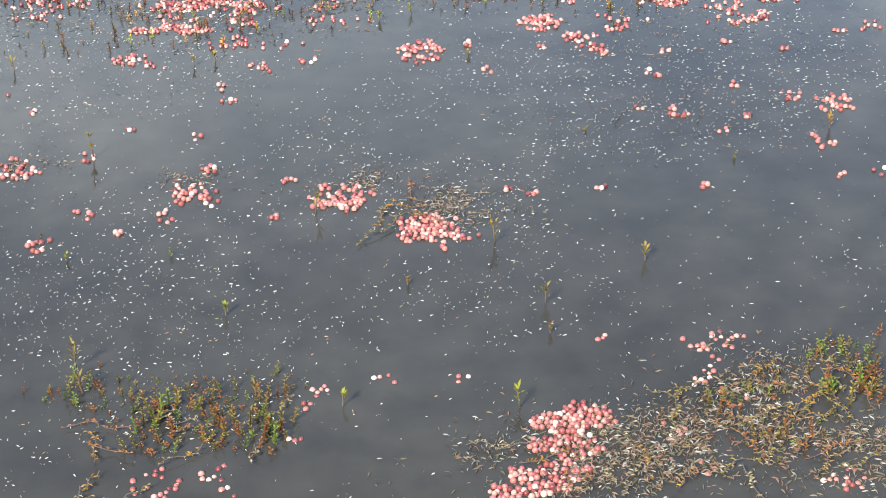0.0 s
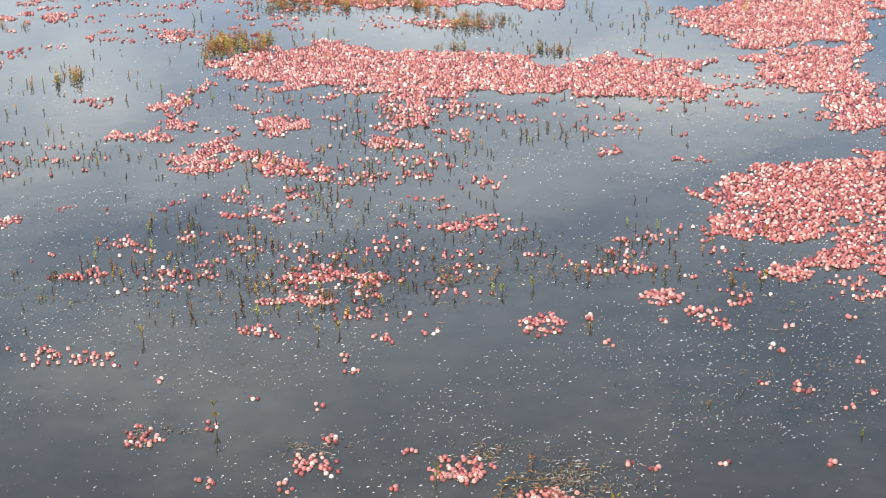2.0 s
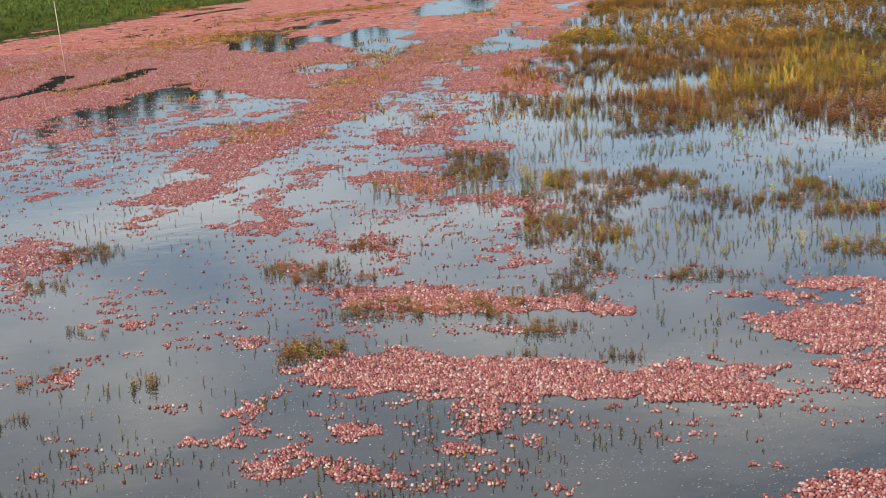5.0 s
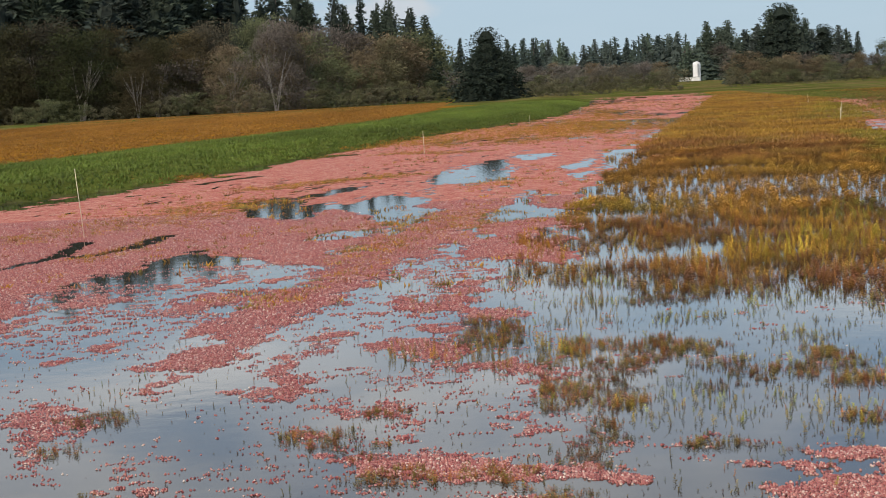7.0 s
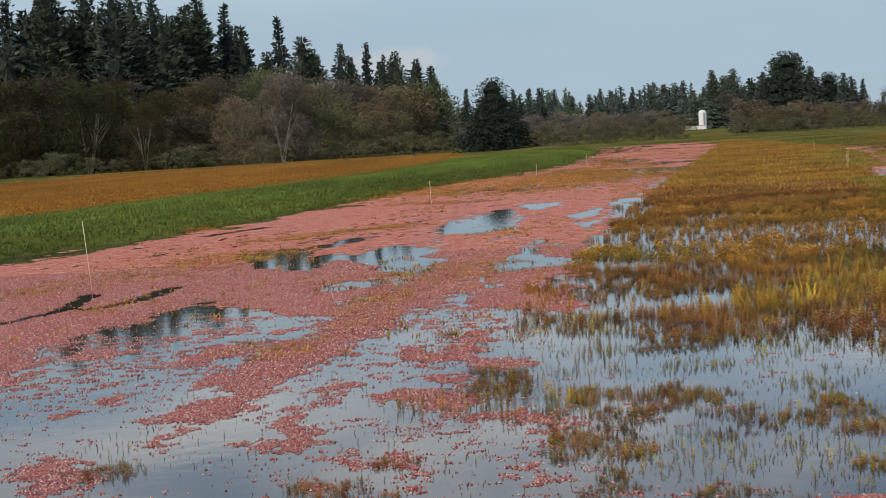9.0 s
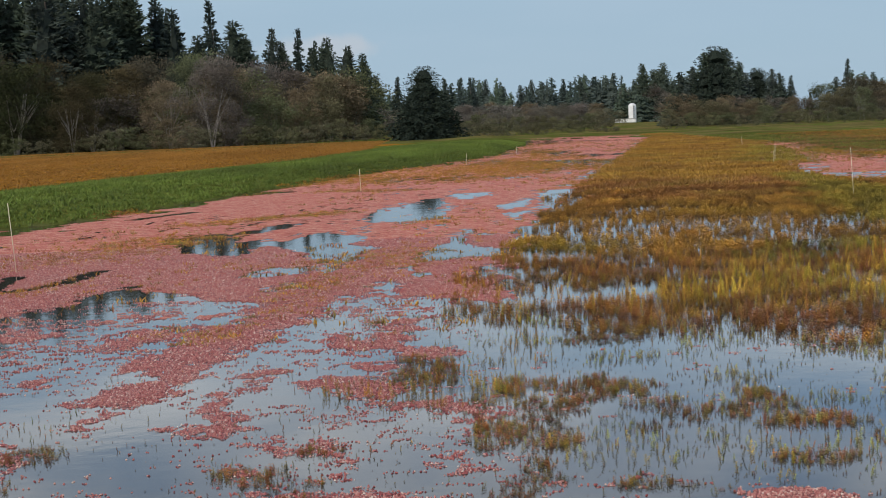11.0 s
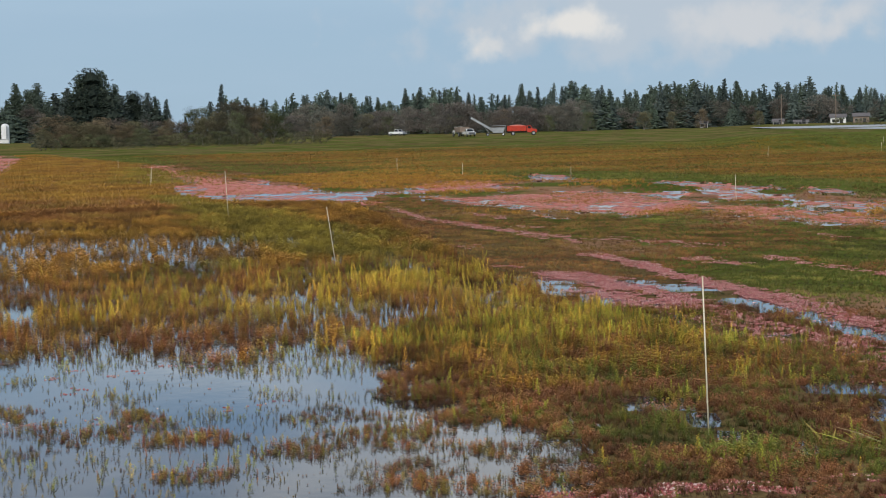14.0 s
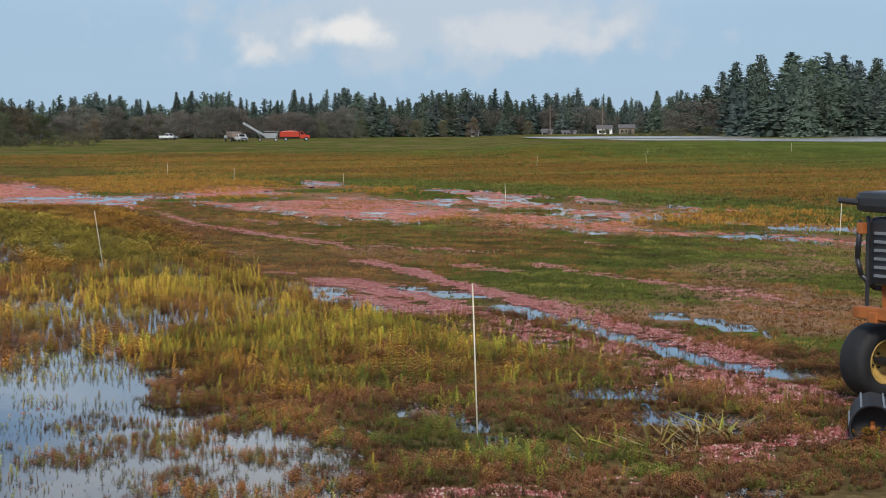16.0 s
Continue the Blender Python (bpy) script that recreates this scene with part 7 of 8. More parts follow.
# ---- trees (place and height) ----
FOREST_LEFT = [
    (-51, 346, 24.5), (-45, 347, 29.8), (-41, 348, 25.4), (-34, 348, 23.5), (-28, 349, 23.3), (-22, 349, 21.2), (-18, 350, 18.2), (-15, 350, 17.7),
    (-31, 349, 20.8), (-48, 347, 22.6), (-38, 348, 21.6), (-25, 349, 19.3), (-91, 333, 36.0), (-90, 349, 36.0), (-81, 330, 36.0), (-82, 356, 36.0),
    (-74, 342, 36.0), (-67, 333, 34.1), (-67, 354, 34.1), (-60, 340, 33.8), (-57, 345, 33.0), (-85, 319, 36.0), (-73, 322, 36.0), (-65, 329, 30.0),
    (-56, 356, 29.0), (-98, 336, 36.0), (-103, 334, 36.0), (-15, 420, 15.0), (-10, 420, 14.5),
]
SPRUCE_ROUND = [
    (-2, 270, 11.9), (55, 335, 15.7), (64, 339, 11.2),
]
CONIFER_MIDDLE = [
    (4, 600, 18.0), (8, 600, 18.2), (12, 600, 18.2), (17, 600, 17.3), (24, 600, 14.7), (30, 599, 14.8), (34, 599, 16.5), (38, 599, 15.4),
    (45, 598, 16.4), (50, 598, 15.4), (55, 597, 16.5), (59, 597, 15.3), (65, 596, 13.6), (50, 336, 11.9), (53, 336, 14.6), (57, 335, 15.2),
    (60, 335, 12.5), (61, 334, 10.2), (66, 333, 10.7), (69, 333, 9.3), (68, 556, 19.4), (71, 556, 17.4), (74, 555, 19.4), (65, 556, 14.0),
    (77, 555, 13.4), (80, 554, 13.3), (90, 410, 6.4), (87, 370, 9.3),
]
CONIFER_RIGHT_a = [
    (151, 539, 10.5), (154, 539, 11.7), (158, 537, 13.5), (163, 536, 12.9), (169, 534, 14.6), (172, 533, 14.2), (177, 531, 13.2), (181, 530, 12.6),
    (189, 527, 15.4), (193, 526, 15.7), (200, 523, 14.6), (204, 521, 13.3), (209, 520, 13.6), (219, 515, 12.5), (224, 513, 16.1), (230, 511, 15.0),
    (237, 507, 14.9), (239, 506, 16.7), (243, 505, 14.8), (248, 502, 15.0), (251, 500, 13.7), (256, 498, 11.2), (261, 495, 11.6), (267, 492, 14.6),
    (271, 490, 14.6), (275, 488, 15.0), (279, 485, 14.0), (283, 483, 16.1), (287, 481, 15.3), (291, 478, 11.9), (296, 476, 10.9), (301, 472, 13.9),
]
CONIFER_RIGHT_b = [
    (339, 519, 12.4), (344, 516, 13.3), (349, 512, 14.2), (354, 509, 13.1), (358, 506, 12.0), (362, 503, 16.3), (367, 500, 12.2), (371, 496, 15.6),
    (374, 494, 13.5), (235, 574, 13.0), (280, 553, 11.7), (204, 585, 12.1), (179, 594, 11.9), (265, 339, 16.9), (267, 337, 19.3), (270, 335, 18.7),
    (272, 333, 21.0), (277, 329, 21.4), (281, 326, 19.5), (284, 323, 18.4), (287, 320, 20.7), (290, 318, 19.3), (293, 314, 19.9), (298, 310, 20.5),
    (301, 307, 21.1), (305, 303, 19.6), (262, 341, 13.5),
]
BROADLEAF_LEFT = [
    (-81, 299, 18.8), (-72, 291, 16.6), (-70, 307, 17.9), (-60, 294, 14.7), (-56, 300, 15.7), (-51, 306, 17.2), (-42, 297, 17.4), (-38, 287, 16.0),
    (-35, 298, 14.6), (-30, 309, 15.4), (-25, 309, 13.5), (-20, 319, 13.1), (-16, 320, 11.8), (-87, 298, 18.5), (-45, 287, 12.3), (-61, 283, 12.1),
]
BROADLEAF_FAR_a = [
    (64, 566, 11.5), (67, 566, 13.8), (71, 555, 12.8), (77, 555, 10.7), (17, 400, 6.4), (22, 399, 6.8), (27, 399, 5.9), (33, 399, 6.3),
    (36, 388, 6.0), (6, 380, 6.7), (12, 400, 7.3), (77, 321, 6.9), (79, 315, 6.6), (83, 319, 5.8), (74, 322, 5.7), (146, 478, 6.5),
    (158, 474, 7.1), (164, 472, 6.2), (203, 479, 7.8), (187, 485, 6.9), (216, 473, 5.5), (227, 468, 6.2), (242, 460, 5.9), (257, 452, 6.4),
    (254, 465, 5.8), (282, 460, 5.4), (308, 468, 7.0), (248, 314, 8.1), (254, 309, 8.7), (261, 303, 8.0), (265, 300, 11.2), (270, 295, 9.8),
]
BROADLEAF_FAR_b = [
    (273, 292, 10.4),
]
STAKES = [
    (8.00, 13.99, 1.52, -0.037, 0.021),
    (11.08, 35.69, 1.26, -0.160, 0.049),
    (13.80, 56.63, 1.59, -0.066, 0.016),
    (32.38, 54.41, 0.94, -0.031, 0.018),
    (36.79, 104.40, 0.88, -0.017, 0.006),
    (35.88, 90.61, 0.81, 0.014, -0.005),
    (40.21, 85.20, 0.53, 0.006, -0.003),
    (-9.53, 37.68, 1.58, -0.099, -0.025),
    (-3.55, 75.50, 1.03, -0.026, -0.001),
    (1.77, 112.91, 0.79, 0.039, -0.001),
    (31.33, 35.02, 0.96, 0.037, -0.033),
    (109.61, 129.59, 1.33, 0.032, -0.027),
    (145.24, 160.58, 1.82, 0.035, -0.032),
    (69.25, 111.70, 0.83, 0.038, -0.024),
    (96.23, 134.88, 0.98, 0.042, -0.030),
    (79.96, 112.23, 0.89, -0.036, 0.026),
    (19.52, 98.67, 0.94, 0.014, -0.003),
    (24.50, 137.16, 0.79, -0.033, 0.006),
    (6.65, 146.21, 0.63, 0.030, -0.001),
    (17.99, 91.33, 0.76, 0.022, -0.004),
]


def conifer(seed, width, dense=1.0, taper=0.85, tops=2, spray=0.026):
    """spruce of unit height: tiers of drooping boughs fringed with flat sprays, one or more leaders"""
    r = np.random.RandomState(seed)
    v, c = [], []
    for top in range(tops):
        # each leader carries its own cone; lesser ones lean out and stay lower
        h = 1.0 if top == 0 else r.uniform(0.66, 0.92)
        ox, oy = (0.0, 0.0) if top == 0 else r.uniform(-0.6, 0.6, 2) * width
        w0 = width if top == 0 else width * r.uniform(0.55, 0.8)
        wob = r.uniform(0, 6.28, 4)
        lean = r.uniform(-0.04, 0.04, 2)

        def reach(u, a):
            lobes = 1 + 0.16 * np.sin(17 * u + wob[0]) + 0.2 * np.sin(2 * a + wob[1] + 5 * u) + 0.12 * np.sin(5 * a + wob[2] - 9 * u)
            return w0 * (1 - u) ** taper * np.minimum(1.0, 0.55 + u * 2.2) * lobes

        def axis(u):
            return np.array([ox * (1 - 0.5 * u) + lean[0] * u, oy * (1 - 0.5 * u) + lean[1] * u, h * u])
        n = int(300 * dense * (1 if top == 0 else 0.6))
        for k in range(n):
            u = 0.04 + 0.94 * (k + r.rand()) / n
            a = r.uniform(0, 6.28)
            R = float(reach(u, a)) * r.uniform(0.7, 1.12) + 0.006
            out, side = np.array([math.cos(a), math.sin(a), 0]), np.array([-math.sin(a), math.cos(a), 0])
            droop = r.uniform(0.15, 0.5) * (1 - u) - 0.35 * max(0, u - 0.7)
            m = 4 + int(9 * (1 - u))
            f = (0.35 + 0.65 * r.rand(m) ** 0.7)[:, None]
            p = axis(u) + out * R * f - np.array([0, 0, 1.0]) * droop * R * f ** 1.6 + r.randn(m, 3) * 0.004
            size = spray * r.uniform(0.6, 1.4, (m, 1)) * (1.15 - 0.7 * u)
            tip = p + (out * 0.9 + side * r.uniform(-0.9, 0.9, (m, 1)) + np.array([0, 0, -0.45 + 0.8 * u])) * size
            hang = p + (side * r.uniform(-0.6, 0.6, (m, 1)) + out * 0.2 + np.array([0, 0, -0.55])) * size
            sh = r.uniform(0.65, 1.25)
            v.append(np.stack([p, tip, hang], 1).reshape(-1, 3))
            # crown shade put into the tint: darker inward, paler towards tip and top
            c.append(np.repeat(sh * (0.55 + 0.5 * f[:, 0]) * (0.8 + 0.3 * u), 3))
        # boughs close to the stem: tiers that shut out light, coloured dark as shade
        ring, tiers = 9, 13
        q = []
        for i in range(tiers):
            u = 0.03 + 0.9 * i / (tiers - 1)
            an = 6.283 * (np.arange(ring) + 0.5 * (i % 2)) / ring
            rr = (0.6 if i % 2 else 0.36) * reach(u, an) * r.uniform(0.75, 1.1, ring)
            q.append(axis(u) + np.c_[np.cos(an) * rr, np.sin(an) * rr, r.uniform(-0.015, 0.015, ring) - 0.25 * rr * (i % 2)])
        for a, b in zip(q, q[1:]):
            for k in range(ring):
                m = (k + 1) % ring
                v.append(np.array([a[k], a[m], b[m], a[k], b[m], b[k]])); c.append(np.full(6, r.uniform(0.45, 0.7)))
        # leader shoot
        base, w = axis(0.9), 0.012
        v.append(np.array([base + (w, 0, 0), base - (w, 0, 0), axis(1.0), base + (0, w, 0), base - (0, w, 0), axis(1.0)])); c.append(np.full(6, 0.8))
    v, c = np.concatenate(v), np.concatenate(c)
    return v, np.arange(len(v)).reshape(-1, 3), c


def broadleaf(seed, width, base=0.08, clumps=17, leaves=70, size=0.028):
    """alder or willow of unit height: domed sprays of fine twigs and small leaves round a few boughs, ragged at the rim"""
    r = np.random.RandomState(seed)
    v, c = [], []
    for k in range(clumps):
        u = base + (0.98 - base) * r.rand() ** 0.75
        a, q = r.uniform(0, 6.28), r.rand() ** 0.5 * width * math.sin(math.pi * min(0.95, 0.25 + 0.62 * u)) * 0.9
        centre = np.array([math.cos(a) * q, math.sin(a) * q, u * 0.9])
        rad = r.uniform(0.07, 0.18)
        sh = r.uniform(0.72, 1.22)
        m = leaves
        o = r.randn(m, 3); o /= np.linalg.norm(o, axis=1)[:, None]
        p = centre + o * rad * r.rand(m, 1) ** 0.33 * np.array([1, 1, 0.85])
        d1 = o * 0.7 + np.array([math.cos(a) * 0.35, math.sin(a) * 0.35, 0.5]) + r.randn(m, 3) * 0.6
        d1 /= np.linalg.norm(d1, axis=1)[:, None]
        d2 = r.randn(m, 3); d2 /= np.linalg.norm(d2, axis=1)[:, None]
        twig = (r.rand(m, 1) < 0.25)
        L = np.where(twig, size * r.uniform(1.0, 2.0, (m, 1)), size * r.uniform(0.5, 1.0, (m, 1)))
        W = np.where(twig, size * 0.2, size * r.uniform(0.5, 1.0, (m, 1)))
        v.append(np.stack([p, p + d1 * L, p + d2 * W], 1).reshape(-1, 3))
        # light from above painted in: leaves paler atop each clump, darker beneath
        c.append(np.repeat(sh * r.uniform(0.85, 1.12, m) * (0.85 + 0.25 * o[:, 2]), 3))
    v, c = np.concatenate(v), np.concatenate(c)
    v[:, 2] = np.clip(v[:, 2], 0.0, None)
    return v, np.arange(len(v)).reshape(-1, 3), c


def tree_master(name, crown_name, geo, tint, label, trunks, trunk_r, lean, seed):
    r = np.random.RandomState(seed)
    t = thing(name, pose(0, 0, -900), label, "tree")
    bm = bmesh.new()
    for k in range(trunks):
        a = r.uniform(0, 6.28)
        b = lean * r.uniform(0.4, 1)
        tube(bm, (0.01 * k, 0, -0.01), (math.cos(a) * b, math.sin(a) * b, 0.62 if trunks > 1 else 0.8), trunk_r, trunk_r * 0.25, 7)
        if trunks > 1:
            for _ in range(3):
                u, a2 = r.uniform(0.35, 0.7), a + r.uniform(-1.2, 1.2)
                p = Vector((math.cos(a) * b * u, math.sin(a) * b * u, 0.62 * u))
                tube(bm, p, p + Vector((math.cos(a2) * 0.16, math.sin(a2) * 0.16, 0.25)), trunk_r * 0.5, trunk_r * 0.15, 5)
    part("trunk", bm, BARK if trunks == 1 else PALE_BARK, t)
    v, f, c = geo
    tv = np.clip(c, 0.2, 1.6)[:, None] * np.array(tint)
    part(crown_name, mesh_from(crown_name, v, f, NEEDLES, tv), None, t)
    return t


PALE_BARK = material("pale_bark", (0.22, 0.20, 0.18), 0.85, noise_scale=3.0, noise_amount=0.35)
SPRUCE_KINDS = [(0.19, 1.5, (0.048, 0.066, 0.050)), (0.21, 1.6, (0.054, 0.074, 0.050)), (0.18, 1.4, (0.044, 0.062, 0.052)), (0.25, 1.7, (0.058, 0.078, 0.056)), (0.22, 1.5, (0.052, 0.068, 0.056))]
TAPER, TOPS = (1.05, 0.9, 1.15, 0.75, 0.95), (1, 2, 1, 3, 2)
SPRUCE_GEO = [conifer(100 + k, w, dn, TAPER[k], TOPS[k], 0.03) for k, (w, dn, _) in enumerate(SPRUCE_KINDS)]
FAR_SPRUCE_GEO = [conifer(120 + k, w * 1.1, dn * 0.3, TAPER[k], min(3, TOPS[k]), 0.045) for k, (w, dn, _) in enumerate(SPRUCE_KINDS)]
# horizon spruces doubled in tint, slightly bluer: aerial haze painted into the colour
HAZED_SPRUCE_KINDS = [(w, dn, (2.0 * tn[0], 2.0 * tn[1], 2.1 * tn[2])) for w, dn, tn in SPRUCE_KINDS]
ALDER_KINDS = [(0.34, 0.04, (0.105, 0.1, 0.045)), (0.42, 0.02, (0.085, 0.098, 0.04)), (0.38, 0.03, (0.125, 0.1, 0.05)), (0.5, 0.02, (0.098, 0.086, 0.058))]
# far alder tints greyed and brightened: distance haze painted into the colour
HAZED_GREY_KINDS = [(0.17, 0.15, 0.125), (0.155, 0.145, 0.115), (0.175, 0.16, 0.14), (0.17, 0.145, 0.125)]
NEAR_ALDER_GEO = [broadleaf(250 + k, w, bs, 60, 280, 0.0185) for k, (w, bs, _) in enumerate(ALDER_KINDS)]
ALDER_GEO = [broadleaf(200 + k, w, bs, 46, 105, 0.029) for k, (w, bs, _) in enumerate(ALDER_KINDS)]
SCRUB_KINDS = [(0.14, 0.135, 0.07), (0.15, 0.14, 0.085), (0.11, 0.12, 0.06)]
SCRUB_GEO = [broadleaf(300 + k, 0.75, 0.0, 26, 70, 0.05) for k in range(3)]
# single spruces lightened too, haze carried in their tint
HAZED_SPRUCES = [tree_master("spruce_tree", "crown", SPRUCE_GEO[k], (1.7 * tn[0], 1.65 * tn[1], 1.75 * tn[2]), "tall dark green spruce at the bog's edge, lightened for haze", 1, 0.012, 0, k)
           for k, (w, dn, tn) in enumerate(SPRUCE_KINDS)]
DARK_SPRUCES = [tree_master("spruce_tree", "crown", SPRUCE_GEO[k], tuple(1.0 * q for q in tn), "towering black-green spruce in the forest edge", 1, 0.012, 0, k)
                for k, (w, dn, tn) in enumerate(SPRUCE_KINDS)]
ALDERS = [tree_master("alder_tree", "crown", NEAR_ALDER_GEO[k], tn, "thinning olive-brown alder in front of the forest", 4, 0.009, 0.16, k)
          for k, (_, _, tn) in enumerate(ALDER_KINDS)]
# alder copies at 0.55 tint: the forest's deep shade put into the colour
SHADED_ALDERS = [tree_master("alder_tree", "crown", NEAR_ALDER_GEO[k], tuple(0.55 * q for q in tn), "olive alder under the tall spruces, their shade in its colour", 4, 0.009, 0.16, k)
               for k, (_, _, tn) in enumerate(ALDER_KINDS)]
# same crowns with tints raised, blue most: haze put into the colour
HAZED_ALDERS = [tree_master("alder_tree", "crown", NEAR_ALDER_GEO[k], (1.75 * tn[0], 1.7 * tn[1], 2.2 * tn[2]), "thin grey-brown alder, pale with haze put into its colour", 4, 0.009, 0.16, k)
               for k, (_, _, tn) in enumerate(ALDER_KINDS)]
ROUND = tree_master("spruce_tree", "crown", conifer(150, 0.42, 3.0, 0.5, 5, 0.03), (0.032, 0.046, 0.034), "broad dark spruce with a ragged many-pointed crown", 1, 0.015, 0, 3)


def put_tree(master, x, y, h, wide=1.0):
    o = copy_thing(master, pose(x, y, 0.1, 0, 0, rng.uniform(0, 360)))
    o.scale = (h * wide, h * wide, h)
    return o


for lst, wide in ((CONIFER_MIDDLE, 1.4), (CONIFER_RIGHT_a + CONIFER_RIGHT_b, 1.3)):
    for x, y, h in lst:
        put_tree(HAZED_SPRUCES[rng.randint(5)], x, y, h, (1.4 if math.hypot(x, y) < 480 and x > 150 else 1.0) * wide * rng.uniform(0.85, 1.25))
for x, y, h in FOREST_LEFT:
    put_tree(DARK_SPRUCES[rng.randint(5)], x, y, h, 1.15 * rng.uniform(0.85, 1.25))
for x, y, h in SPRUCE_ROUND:
    put_tree(ROUND, x, y, h, 1.15)
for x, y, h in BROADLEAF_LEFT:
    put_tree((SHADED_ALDERS if x < -58 else HAZED_ALDERS if x > -46 else ALDERS)[rng.randint(4)], x, y, h, rng.uniform(0.9, 1.3))
for x, y, h in ((79, 318, 8.6), (84, 323, 7.8), (74, 326, 7.6), (89, 326, 6.4)):
    put_tree(ALDERS[rng.randint(4)], x, y, h, rng.uniform(1.2, 1.5))
put_tree(HAZED_SPRUCES[2], 79, 328, 12.0, 1.2)
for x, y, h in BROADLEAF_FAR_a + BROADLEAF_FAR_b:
    put_tree(HAZED_ALDERS[rng.randint(4)], x, y, h, rng.uniform(0.9, 1.3))


def woods(name, label, geos, kinds, stretches):
    """woodland past counting: many trees joined, filling stretches of the horizon (bearings, number, distance, height, width, spread)"""
    pos, hts, wd = [], [], []
    for az0, az1, count, dist, height, wide, jitter in stretches:
        for k in range(count):
            a = radians(az0 + (az1 - az0) * (k + rng.uniform(0.0, 1.0)) / count)
            d, h = dist * rng.uniform(1 - jitter, 1 + jitter), height * (0.62 + 0.5 * rng.rand() ** 0.7 + 0.12 * math.sin(90 * a))
            pos.append((d * math.sin(a), d * math.cos(a), 0.1)); hts.append(h); wd.append(h * wide * rng.uniform(0.7, 1.6))
    k = len(pos)
    pick = rng.randint(0, len(geos), k)
    tint = np.array([kinds[i][-1] if len(kinds[i]) == 3 and not np.isscalar(kinds[i][-1]) else kinds[i] for i in pick]) * rng.uniform(0.8, 1.25, (k, 1))
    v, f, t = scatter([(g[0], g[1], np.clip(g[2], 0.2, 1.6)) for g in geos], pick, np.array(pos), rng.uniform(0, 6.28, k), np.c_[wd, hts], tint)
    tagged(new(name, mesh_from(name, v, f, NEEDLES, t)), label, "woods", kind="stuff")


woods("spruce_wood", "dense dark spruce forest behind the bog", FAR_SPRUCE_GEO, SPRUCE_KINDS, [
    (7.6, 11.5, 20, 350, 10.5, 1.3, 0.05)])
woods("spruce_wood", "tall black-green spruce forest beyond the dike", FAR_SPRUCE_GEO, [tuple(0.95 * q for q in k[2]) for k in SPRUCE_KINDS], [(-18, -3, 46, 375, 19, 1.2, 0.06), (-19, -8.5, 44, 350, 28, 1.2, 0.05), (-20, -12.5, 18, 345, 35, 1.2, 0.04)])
woods("spruce_wood", "blue-green spruce woods along the horizon, haze in their colour", FAR_SPRUCE_GEO, HAZED_SPRUCE_KINDS, [
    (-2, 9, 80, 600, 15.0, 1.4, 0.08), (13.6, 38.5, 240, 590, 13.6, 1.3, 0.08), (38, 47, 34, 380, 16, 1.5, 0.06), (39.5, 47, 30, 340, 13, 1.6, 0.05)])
# tints lifted by about half to paint in the haze
woods("alder_wood", "olive-brown alders along the forest edge, haze in their colour", ALDER_GEO, [(1.5 * k[2][0], 1.45 * k[2][1], 1.8 * k[2][2]) for k in ALDER_KINDS], [(-12, -2.5, 28, 308, 12.5, 1.1, 0.05), (7.7, 12.4, 20, 330, 5.8, 1.4, 0.05)])
# shade under the forest painted in by nearly halving the tint
woods("alder_wood", "alders darkened in colour for the forest's shade", ALDER_GEO, [tuple(0.55 * q for q in k[2]) for k in ALDER_KINDS], [(-19, -11, 26, 312, 13, 1.1, 0.05)])
woods("alder_wood", "grey-brown bare alders below the far spruces, haze in their tint", ALDER_GEO, HAZED_GREY_KINDS, [
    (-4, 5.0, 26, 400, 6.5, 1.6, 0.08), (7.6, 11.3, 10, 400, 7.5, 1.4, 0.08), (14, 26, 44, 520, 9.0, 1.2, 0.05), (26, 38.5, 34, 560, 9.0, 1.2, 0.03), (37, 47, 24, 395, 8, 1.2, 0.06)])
woods("scrub", "tangled grey-green scrub along the far bank", SCRUB_GEO, SCRUB_KINDS, [
    (-17, 6, 60, 288, 3.6, 1.0, 0.04), (0, 5.7, 24, 300, 2.4, 1.2, 0.06), (7.4, 17, 40, 300, 2.4, 1.2, 0.06), (34, 47, 30, 385, 2.6, 1.2, 0.04)])
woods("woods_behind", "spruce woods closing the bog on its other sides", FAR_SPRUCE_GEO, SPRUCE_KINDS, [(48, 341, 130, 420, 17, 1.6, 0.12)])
for o in HAZED_SPRUCES + DARK_SPRUCES + ALDERS + SHADED_ALDERS + HAZED_ALDERS + [ROUND]:
    for ch in list(o.children):
        bpy.data.objects.remove(ch)
    bpy.data.objects.remove(o)

# ---- marker stakes ----
for x, y, h, lx, ly in STAKES:
    bm = bmesh.new()
    r = 0.008 if h > 1.1 and y < 60 else 0.011
    p0, p1 = Vector((-lx * 0.15, -ly * 0.15, -0.2)), Vector((lx, ly, h))
    tube(bm, p0, p1, r, r * 0.85, 8)
    for u in (0.3, 0.55, 0.8):
        q = p0.lerp(p1, u)
        tube(bm, q, q + (p1 - p0).normalized() * 0.012, r * 1.25, r * 1.25, 8)
    ob = part("stake", bm, STAKE, None, shade=True)
    ob.location = (x, y, 0)
    tagged(ob, "thin bleached bamboo marker stake standing in the bog", "stake", "marker stakes")

